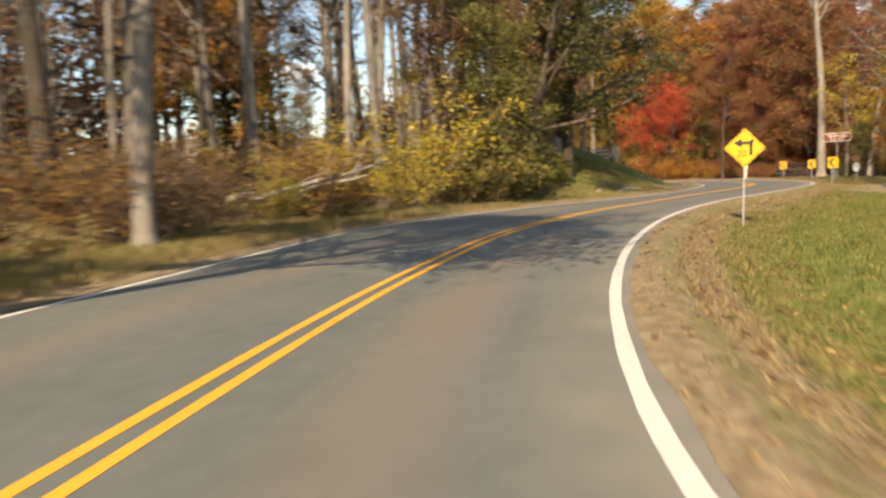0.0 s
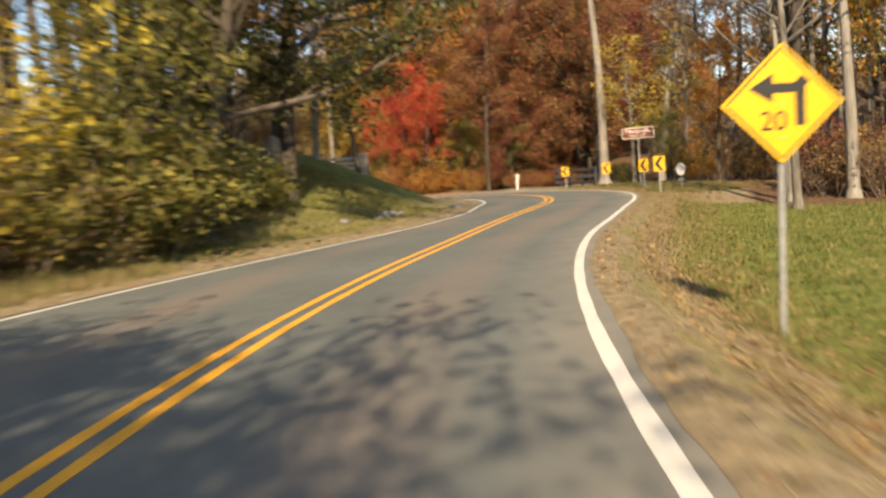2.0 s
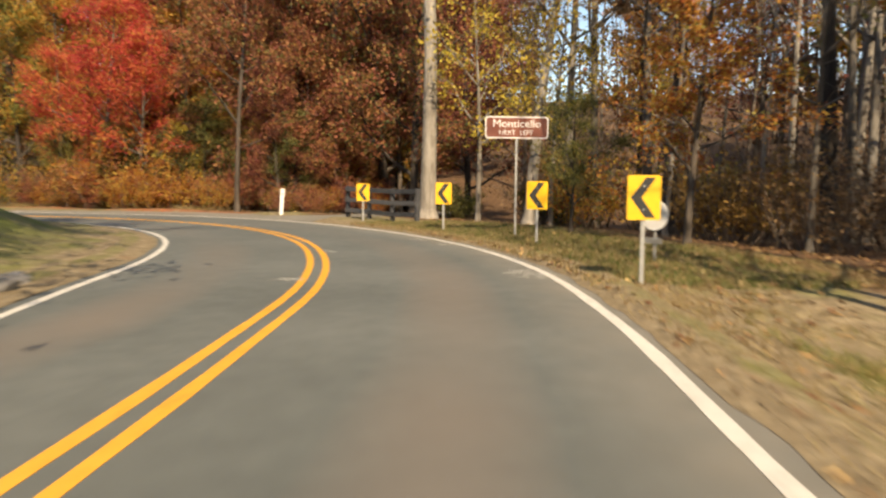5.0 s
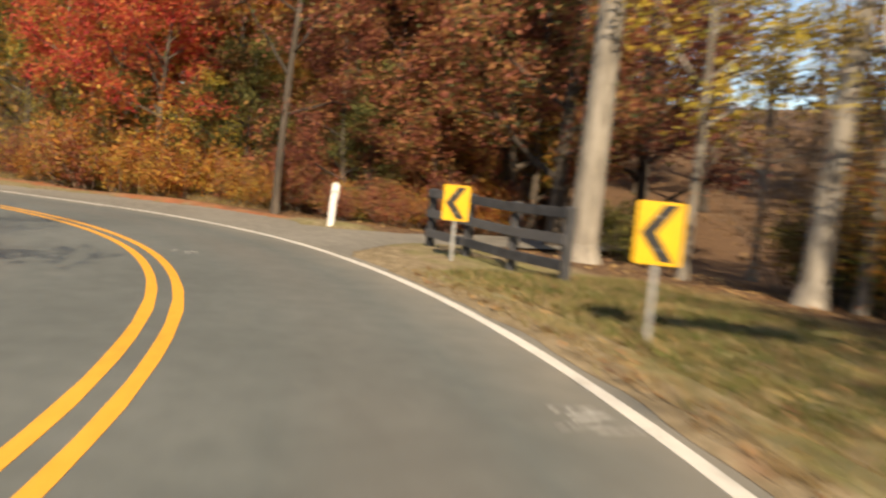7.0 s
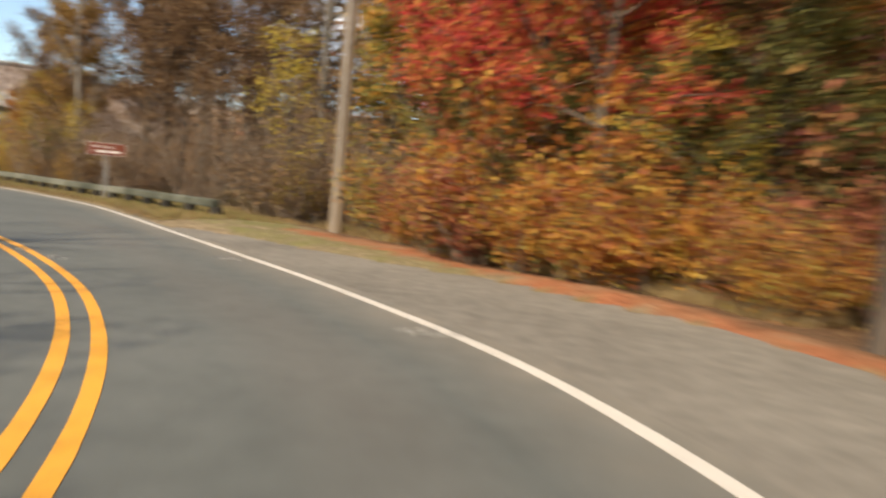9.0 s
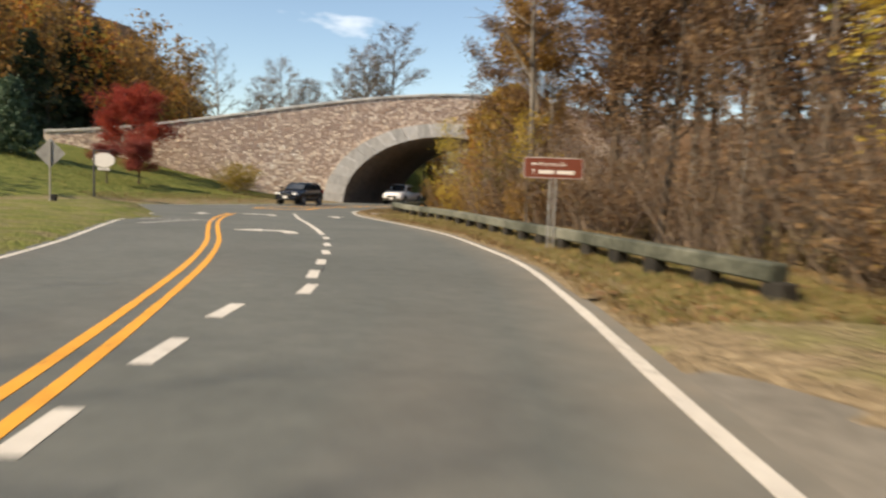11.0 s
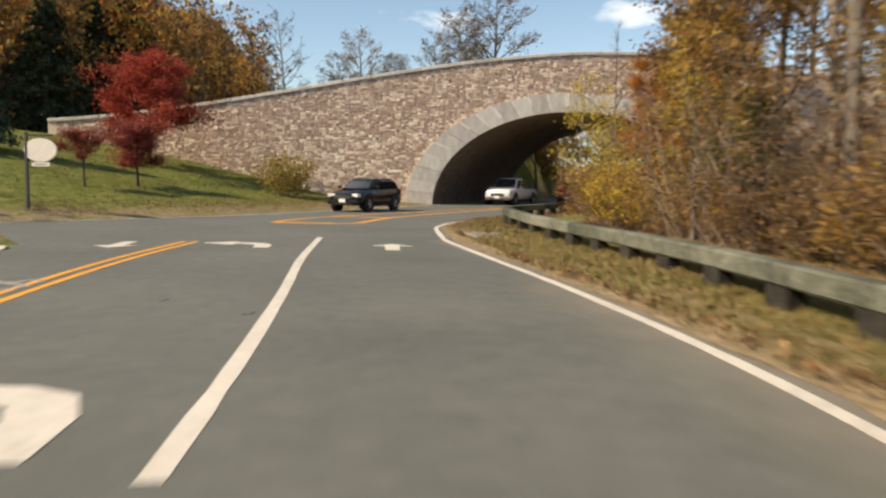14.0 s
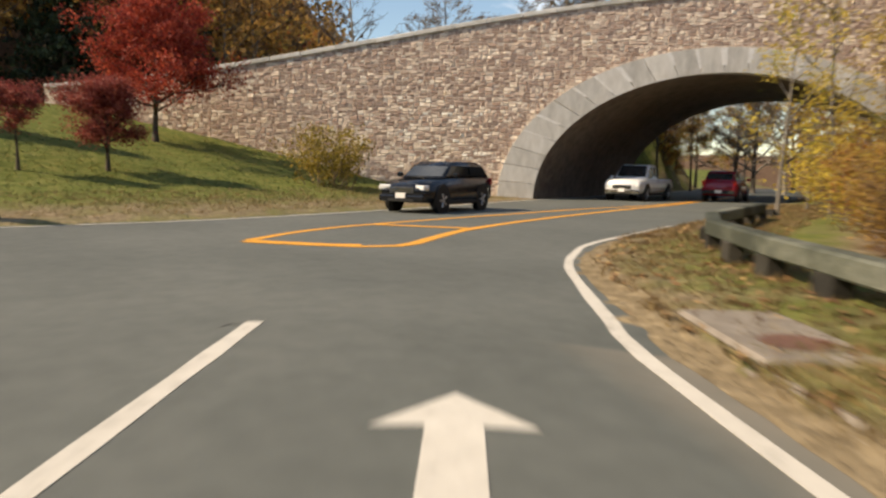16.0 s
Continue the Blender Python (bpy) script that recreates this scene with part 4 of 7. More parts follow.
def build_stones():
    rnd = random.Random(11)
    V, F, singles, z = [], [], 0, -0.3
    while z < 9.7:
        h = rnd.uniform(0.36, 0.75)
        s = S0 + rnd.uniform(0, 0.5)
        while s < 22:
            w = rnd.uniform(0.45, 1.1)
            for s0, z0, w0, h0 in cut(rnd, s, z, w, h):
                c, zc = s0 + w0 / 2, z0 + h0 / 2
                q = arch_z(c, RING_A + 0.02, RING_B + 0.02)
                top = coping_z(c)
                if zc < top and (q is None or zc > q):
                    v, f = stone_faces(rnd, s0, z0, w0, min(h0, top - z0))
                    if -8.0 < c < -1.5 and 1.2 < zc < 8.0 and singles < 300 and rnd.random() < 0.5:
                        part("stone", mesh_of("stone", v, f, "stone"), None, bridge_wall)
                        singles += 1
                    else:
                        k = len(V)
                        V += v
                        F += [tuple(i + k for i in q4) for q4 in f]
            s += w
        z += h
    tagged(part("stonework", mesh_of("stonework", V, F, "stone"), None, bridge_wall, "uneven tan and pink rubble stones"), kind="stuff")


build_stones()

# ---- signs ----
def facing(x, y, z, tx, ty, tilt=0.0):
    """A pose at x, y, z whose -y side looks at tx, ty."""
    return pose(x, y, z, 0, tilt, math.degrees(math.atan2(ty - y, tx - x)) + 90)


def post_holes(parent, bm_z, n, x=0.0, y=-0.035):
    for i in range(n):
        part("bolt", rod((x, y + 0.02, bm_z + i * 0.3), (x, y, bm_z + i * 0.3), 0.012, n=6), "steel", parent)


def chevron_sign(x, y, z_mid, ground, face, post="steel"):
    th = thing("chevron_sign", facing(x, y, ground, *face), "yellow road sign with a black chevron on a steel post", "road sign", "bend chevrons")
    h = z_mid - ground
    panel = part("panel", plate(rounded(0.43, 0.58, 0.03, cz=h), -0.004, 0.0), "sign_yellow", th)
    part("border", plate(rounded(0.41, 0.56, 0.025, cz=h), 0.0015, 0.003), "sign_back", th, "bare metal back")
    k = [(0.15, 0.26), (-0.03, 0.0), (0.15, -0.26), (0.02, -0.26), (-0.17, 0.0), (0.02, 0.26)]
    part("chevron", plate([(a, b + h) for a, b in k], -0.007, -0.0045), "sign_black", panel, "black chevron")
    part("post", boxed((0, 0.03, (h + 0.25) / 2 - 0.2), (0.055, 0.035, h + 0.25 + 0.4), bevel=0.006), post, th)
    post_holes(th, h - 0.15, 2, y=-0.012)
    return th


def turn_sign():
    g = ground_z(8.22, 21.15)
    th = thing("turn_sign", pose(8.22, 21.15, g, 0, 1.5, -22), "yellow diamond left-turn warning sign on a thin steel post", "road sign")
    h, r = 1.73 - g, 0.53
    panel = part("panel", plate([(0, h + r), (-r, h), (0, h - r), (r, h)], -0.004, 0.0), "sign_yellow", th)
    k, e = r - 0.045, 0.014
    bm = bmesh.new()
    for i in range(4):
        a, b = [(0, k), (-k, 0), (0, -k), (k, 0)][i], [(-k, 0), (0, -k), (k, 0), (0, k)][i]
        d = Vector((b[0] - a[0], 0, b[1] - a[1]))
        m = Matrix.Translation(((a[0] + b[0]) / 2, -0.0055, h + (a[1] + b[1]) / 2)) @ Matrix.Rotation(-math.atan2(d.z, d.x), 4, "Y") @ Matrix.Diagonal((d.length, 0.002, e, 1))
        bmesh.ops.create_cube(bm, size=1.0, matrix=m)
    part("border", bm, "sign_black", panel, "thin black border")
    arrow = [(0.2, -0.22), (0.12, -0.22), (0.115, 0.07), (-0.08, 0.07), (-0.08, -0.01), (-0.28, 0.115), (-0.08, 0.24), (-0.08, 0.155), (0.115, 0.155), (0.17, 0.22), (0.24, 0.165), (0.2, 0.12)]
    part("arrow", plate([(a, h + b + 0.02) for a, b in arrow], -0.007, -0.0045), "sign_black", panel, "black left-turn arrow")
    text_part("20", 0.24, -0.075, h - 0.16, -0.0065, "sign_black", panel)
    part("back", plate([(0, h + r - 0.02), (-r + 0.02, h), (0, h - r + 0.02), (r - 0.02, h)], 0.0015, 0.003), "sign_back", th, "bare metal back")
    part("post", boxed((0, 0.03, (h + 0.3) / 2 - 0.2), (0.05, 0.035, h + 0.3 + 0.4), bevel=0.006), "steel", th)
    post_holes(th, h - 0.3, 2, y=-0.012)


def brown_sign_1():
    g = ground_z(24.55, 48.4)
    th = thing("guide_sign", facing(24.8, 48.62, g, 17.2, 36.0), "brown guide sign with white lettering on a steel post", "road sign")
    h = 2.66 - g
    panel = part("panel", plate(rounded(1.52, 0.52, 0.07, cz=h), -0.006, 0.0), "sign_white", th, "white bordered panel")
    part("field", plate(rounded(1.46, 0.46, 0.055, cz=h), -0.009, -0.0062), "sign_brown", panel, "brown field")
    text_part("Monticello", 0.26, 0.0, h + 0.085, -0.0105, "sign_white", panel, 1.05)
    text_part("NEXT", 0.155, -0.23, h - 0.125, -0.0105, "sign_white", panel, 1.0)
    text_part("LEFT", 0.155, 0.23, h - 0.125, -0.0105, "sign_white", panel, 1.0)
    for x in (0.0,):
        part("post", boxed((x, 0.04, (h + 0.2) / 2 - 0.25), (0.05, 0.05, h + 0.2 + 0.5), bevel=0.006), "steel", th)
    part("brace", boxed((0, 0.012, h), (1.2, 0.02, 0.05)), "steel", th)


def brown_sign_2():
    g = ground_z(5.7, 83.3)
    th = thing("guide_sign", facing(5.72, 83.2, g, 10.4, 77.0), "brown guide sign with two white lines on steel posts", "road sign")
    h = 1.8 - g
    panel = part("panel", plate(rounded(1.2, 0.42, 0.025, cz=h), -0.006, 0.0), "sign_white", th, "white bordered panel")
    part("field", plate(rounded(1.178, 0.398, 0.02, cz=h), -0.009, -0.0062), "sign_brown", panel, "brown field")
    text_part("Monticello", 0.125, -0.02, h + 0.075, -0.0105, "sign_white", panel, 1.05)
    k = 0.76
    part("pointer", plate([(x * k, h + z * k) for x, z in ((-0.6, 0.1), (-0.52, 0.15), (-0.52, 0.12), (-0.42, 0.12), (-0.42, 0.08), (-0.52, 0.08), (-0.52, 0.05))], -0.011, -0.0092), "sign_white", panel, "white arrow")
    part("pointer", plate([(x * k, h + z * k) for x, z in ((-0.53, -0.02), (-0.49, -0.08), (-0.515, -0.08), (-0.515, -0.17), (-0.545, -0.17), (-0.545, -0.08), (-0.57, -0.08))], -0.011, -0.0092), "sign_white", panel, "white arrow")
    for x, w in ((-0.14, 0.32), (0.25, 0.36)):
        part("text_bar", plate(rounded(w, 0.075, 0.015, cx=x, cz=h - 0.085), -0.011, -0.0092), "sign_white", panel, "white bar of unreadable writing")
    for x in (-0.05, 0.06):
        part("post", boxed((x, 0.04, (h + 0.15) / 2 - 0.25), (0.045, 0.045, h + 0.15 + 0.5), bevel=0.006), "steel", th)
    part("brace", boxed((0, 0.012, h), (1.0, 0.02, 0.05)), "steel", th)


def oval_sign():
    g = ground_z(-25.36, 87.48)
    th = thing("hanging_sign", facing(-25.36, 87.48, g, -15.0, 76.0), "white oval sign hanging from a dark post", "sign")
    part("post", boxed((-0.42, 0, 1.2), (0.09, 0.09, 2.65), bevel=0.01), "board_dark", th, "dark square post")
    part("arm", boxed((0.02, 0, 2.42), (0.95, 0.06, 0.06), bevel=0.008), "board_dark", th)
    board = part("board", plate([(0.08 + 0.58 * math.cos(radians(a)), 1.95 + 0.38 * math.sin(radians(a))) for a in range(0, 360, 12)], -0.03, 0.03), "sign_white", th, "white oval board")
    part("name_board", plate(rounded(0.62, 0.13, 0.02, cx=0.08, cz=1.49), -0.02, 0.02), "sign_white", th, "small white hanging board")
    part("text_bar", plate(rounded(0.44, 0.05, 0.01, cx=0.08, cz=1.49), -0.023, -0.0205), "steel", th, "grey bar of unreadable writing")
    for x in (-0.15, 0.31):
        part("hook", rod((x, 0, 2.25), (x, 0, 2.4), 0.01, n=6), "steel", th)


def diamond_back():
    g = ground_z(-15.3, 81.2)
    th = thing("diamond_sign", facing(-15.3, 81.2, g, -4.0, 70.0), "grey metal back of a diamond road sign on a post", "road sign")
    h, r = 2.1 - g, 0.55
    part("panel", plate([(0, h + r), (-r, h), (0, h - r), (r, h)], 0.0, 0.004), "sign_back", th)
    part("post", boxed((0, -0.03, (h + 0.45) / 2 - 0.2), (0.06, 0.04, h + 0.45 + 0.4), bevel=0.006), "steel", th)
    part("footing", boxed((0.12, 0.02, 0.1), (0.2, 0.16, 0.3), bevel=0.02), "trim_black", th, "dark box at the foot")


def round_sign():
    g = ground_z(22.83, 42.66)
    th = thing("round_sign", pose(22.83, 42.66, g, 0, 0, -80), "pale round sign disc on a thin steel post", "road sign")
    h = 0.82 - g
    part("disc", plate([(0.25 * math.cos(radians(a)), h + 0.25 * math.sin(radians(a))) for a in range(0, 360, 12)], -0.012, 0.0), "sign_white", th)
    part("rim", plate([(0.255 * math.cos(radians(a)), h + 0.255 * math.sin(radians(a))) for a in range(0, 360, 12)], 0.001, 0.006), "sign_back", th, "bare metal back")
    part("post", boxed((0, 0.03, (h + 0.2) / 2 - 0.2), (0.05, 0.035, h + 0.2 + 0.4), bevel=0.006), "steel", th)
    part("plate", boxed((0, -0.01, h - 0.42), (0.3, 0.01, 0.1)), "sign_back", th, "small metal plate")


turn_sign()
for x, y, z, to in ((20.66, 40.98, 1.14, (8, 24)), (23.5, 46.34, 1.08, (14.5, 36)), (24.52, 51.31, 1.05, (18.5, 41)), (25.18, 57.09, 1.01, (20.3, 46))):
    chevron_sign(x, y, z, ground_z(x, y), to)
brown_sign_1()
brown_sign_2()
oval_sign()
diamond_back()
round_sign()


def marker_post():
    g = ground_z(25.1, 63.98)
    th = thing("marker_post", facing(25.1, 63.98, g, 20.5, 48, 3) @ Matrix.Diagonal((0.85, 1, 0.86, 1)), "white flexible roadside marker post", "marker post")
    part("blade", plate([(-0.085, -0.2), (0.085, -0.2), (0.09, 0.7), (0.12, 0.9), (0.11, 1.1), (0.02, 1.18), (-0.09, 1.1), (-0.095, 0.85)], -0.012, 0.012), "white_post", th)
    part("collar", boxed((0, 0, 0.9), (0.14, 0.035, 0.05), bevel=0.005), "sign_back", th)


marker_post()


def board_fence():
    th = thing("board_fence", pose(0, 0, 0), "short dark weathered three-rail board fence beside the bend", "fence")
    pts = [(26.0, 55.0), (25.92, 56.4), (25.8, 57.8), (25.7, 59.2)]
    for x, y in pts:
        g = ground_z(x, y)
        part("post", boxed((x, y, g + 0.42), (0.13, 0.13, 1.35), 0.1, 0.012), "board_dark", th)
    for (x0, y0), (x1, y1) in zip(pts, pts[1:]):
        for z in (0.25, 0.62, 1.0):
            g0, g1 = ground_z(x0, y0), ground_z(x1, y1)
            a = math.atan2(y1 - y0, x1 - x0)
            bm = boxed((0, 0, 0), (math.hypot(x1 - x0, y1 - y0) + 0.1, 0.035, 0.15), 0, 0.006)
            bmesh.ops.transform(bm, matrix=Matrix.Translation(((x0 + x1) / 2 - 0.09, (y0 + y1) / 2, (g0 + g1) / 2 + z)) @ Matrix.Rotation(a, 4, "Z") @ Matrix.Rotation(-math.atan2(g1 - g0, 1.4), 4, "Y"), verts=bm.verts)
            part("rail", bm, "board_dark", th)


board_fence()


def guard_rail():
    """Timber beams on stout posts, following the verge and curling round the corner."""
    th = thing("guard_rail", pose(0, 0, 0), "weathered grey timber guard rail on squat posts", "guard rail")
    line = spline([(11.9, 78.7), (9.6, 80.4), (6.9, 82.6), (3.9, 84.9), (0.6, 87.4), (-2.6, 89.7), (-6.2, 92.1), (-10.0, 94.5), (-13.3, 96.9), (-15.6, 99.2), (-16.9, 101.2), (-18.2, 103.8), (-20.0, 107.6)], 0.1)
    d = np.r_[0, np.cumsum(np.linalg.norm(np.diff(line, axis=0), axis=1))]
    at = lambda q: np.array([np.interp(q, d, line[:, 0]), np.interp(q, d, line[:, 1])])
    q, marks = 0.0, []
    while q < d[-1]:
        p, p2 = at(q), at(min(q + 0.1, d[-1]))
        marks.append((p, math.atan2(*(p2 - p)[::-1]), ground_z(*p)))
        q += 1.5
    zs = np.convolve([m[2] for m in marks], np.ones(5) / 5, "same")
    zs[:2], zs[-2:] = marks[2][2], marks[-3][2]
    for i, (p, a, g) in enumerate(marks):
        # post colour already holds the shade the beam throws on them
        part("post", boxed((p[0], p[1], (zs[i] + 0.24 + g - 0.3) / 2), (0.4, 0.2, zs[i] + 0.24 - g + 0.3), a, 0.015), "post_shaded", th)
    for i in range(0, len(marks) - 2, 2):
        (p, a, _), (p2, _, _) = marks[i], marks[i + 2]
        c, ln_ = (p + p2) / 2, np.linalg.norm(p2 - p)
        bm = boxed((0, 0, 0), (ln_ - 0.015, 0.25, 0.22), 0, 0.025)
        bmesh.ops.transform(bm, matrix=Matrix.Translation((c[0], c[1], (zs[i] + zs[i + 2]) / 2 + 0.33)) @ Matrix.Rotation(math.atan2(*(p2 - p)[::-1]), 4, "Z") @ Matrix.Rotation(-math.atan2(zs[i + 2] - zs[i], ln_), 4, "Y"), verts=bm.verts)
        part("beam", bm, "wood_rail", th)


guard_rail()


def utility_pole(x, y, h, r, lean=0.0, wires=False):
    g = ground_z(x, y)
    th = thing("utility_pole", pose(x, y, g, 0, lean, 0), "weathered brown wooden utility pole beside the road", "utility pole")
    part("pole", rod((0, 0, -0.4), (0, 0, h), r, r * 0.75, 14), "pole_wood", th)
    part("crossarm", boxed((0, 0.15, h - 0.7), (2.2, 0.1, 0.12), 0.4, 0.01), "pole_wood", th)
    for k in (-0.9, -0.4, 0.9):
        part("insulator", rod((k * math.cos(0.4), 0.15 + k * math.sin(0.4), h - 0.64), (k * math.cos(0.4), 0.15 + k * math.sin(0.4), h - 0.48), 0.04, 0.025, 8), "lamp_clear", th)
    part("conduit", rod((0.0, -r - 0.02, -0.3), (0.0, -r - 0.02, h * 0.6), 0.025, n=6), "steel", th, "grey conduit")
    return th


utility_pole(15.4, 78.2, 12.5, 0.17, 0.5)


def drain_inlet():
    th = thing("storm_drain", pose(-10.98, 93.28, -0.06, 0, 0, math.degrees(math.atan2(-0.72, 1.1))), "concrete kerb storm drain with a rusty cover", "storm drain")
    part("slab", boxed((0.05, 0.47, 0.165), (1.72, 0.82, 0.07), 0, 0.03), "curb", th, "pale concrete top slab")
    for x in (-0.82, 0.86):
        part("cheek", boxed((x, 0.35, -0.05), (0.12, 0.7, 0.34), 0, 0.015), "curb", th)
    # solid block; the dark of the opening is put into its colour
    part("mouth", boxed((0.02, 0.31, 0.02), (1.56, 0.54, 0.215)), "black", th, "black block painted as the dark open mouth")
    part("cover", rod((0.42, 0.5, 0.198), (0.42, 0.5, 0.206), 0.25, n=28), "iron", th, "rusty round iron cover")
    for i in range(2):
        part("kerb_stone", boxed((1.42 + 1.02 * i, 0.16 + 0.03 * i * i, 0.03 - 0.05 * i), (1.0, 0.16, 0.22), 0.1 * i + 0.06, 0.03), "curb", th)
    part("kerb_stone", boxed((-1.25, 0.3, 0.03), (0.7, 0.16, 0.2), -0.25, 0.03), "curb", th)


drain_inlet()


def rock(x, y, sx, sy, sz, seed):
    bm = bmesh.new()
    bmesh.ops.create_icosphere(bm, subdivisions=3, radius=1.0)
    for v in bm.verts:
        q = 1 + 0.3 * noise.noise(v.co * 1.3 + Vector((seed * 7.0, 0, 0))) + 0.12 * noise.noise(v.co * 3.5)
        v.co = Vector((v.co.x * sx, v.co.y * sy, v.co.z * sz)) * q
    me = bpy.data.meshes.new("rock")
    bm.to_mesh(me)
    bm.free()
    me.materials.append(M["rock"])
    o = new("rock", me)
    o.matrix_basis = pose(x, y, ground_z(x, y) + sz * 0.25, 0, 0, seed * 47)
    tagged(o, "pale grey fieldstone half sunk in the bank", "rock", "bank stones")


for i, (x, y, s) in enumerate([(9.1, 39.2, 0.3), (9.55, 39.75, 0.38), (10.0, 40.3, 0.26), (13.5, 44.2, 0.32), (13.8, 44.7, 0.24), (7.6, 37.5, 0.2)]):
    rock(x, y, s, s * 0.7, s * 0.45, i + 1)


def gate_fence():
    """Pale slatted fence on the bank inside the bend."""
    th = thing("slat_fence", pose(11.4, 53.9, 1.75, 0, 0, 8), "pale weathered slatted fence panel on the bank", "fence")
    for x in (-1.0, 0.0, 0.35, 1.0):
        part("post", boxed((x, 0, 0.0), (0.1, 0.1, 2.2), 0, 0.01), "wood_post", th)
    for z in (0.35, 0.6, 0.85):
        part("slat", boxed((-0.35, -0.06, z), (1.4, 0.03, 0.13), 0, 0.005), "sign_back", th)
    for i in range(4):
        part("picket", boxed((0.45 + 0.15 * i, -0.06, 0.55), (0.1, 0.025, 1.1), 0, 0.005), "sign_back", th)


gate_fence()

# ---- vehicles ----
def loft(sections, mat, parent, name, label="", round_off=0.05):
    """A closed body from cross sections: x along, each a list of (y, z)."""
    bm = bmesh.new()
    rings = []
    for x, ring in sections:
        rings.append([bm.verts.new((x, y, z)) for y, z in ring])
    n = len(rings[0])
    for a, b in zip(rings, rings[1:]):
        for i in range(n):
            bm.faces.new((a[i], a[(i + 1) % n], b[(i + 1) % n], b[i]))
    bm.faces.new(rings[0][::-1])
    bm.faces.new(rings[-1])
    bmesh.ops.recalc_face_normals(bm, faces=bm.faces)
    sharp = [e for e in bm.edges if e.calc_face_angle(0.0) > 0.2]
    bmesh.ops.bevel(bm, geom=sharp, offset=round_off, segments=2, affect="EDGES", clamp_overlap=True)
    return part(name, bm, mat, parent, label, smooth=True)


def body_ring(w, z0, z1, top=0.86):
    return [(-w * 0.92, z0), (w * 0.92, z0), (w, z0 + 0.18), (w, z0 + (z1 - z0) * 0.6), (w * top, z1), (-w * top, z1), (-w, z0 + (z1 - z0) * 0.6), (-w, z0 + 0.18)]


def wheel(parent, x, y, r, side, rim="rim"):
    w = part("wheel", rod((x, y - 0.1, r), (x, y + 0.1, r), r, n=24), "tyre", parent, "black tyre")
    # rim disc behind the spokes, its shade put into a darker colour
    part("rim", rod((x, y + side * 0.085, r), (x, y + side * 0.112, r), r * 0.6, r * 0.5, 16), "rim_dark", w, "shaded alloy rim")
    for k in range(5):
        a = k * 2 * math.pi / 5
        part("spoke", rod((x, y + side * 0.114, r), (x + 0.56 * r * math.cos(a), y + side * 0.112, r + 0.56 * r * math.sin(a)), 0.022, 0.03, 6), rim, w, "wheel spoke")


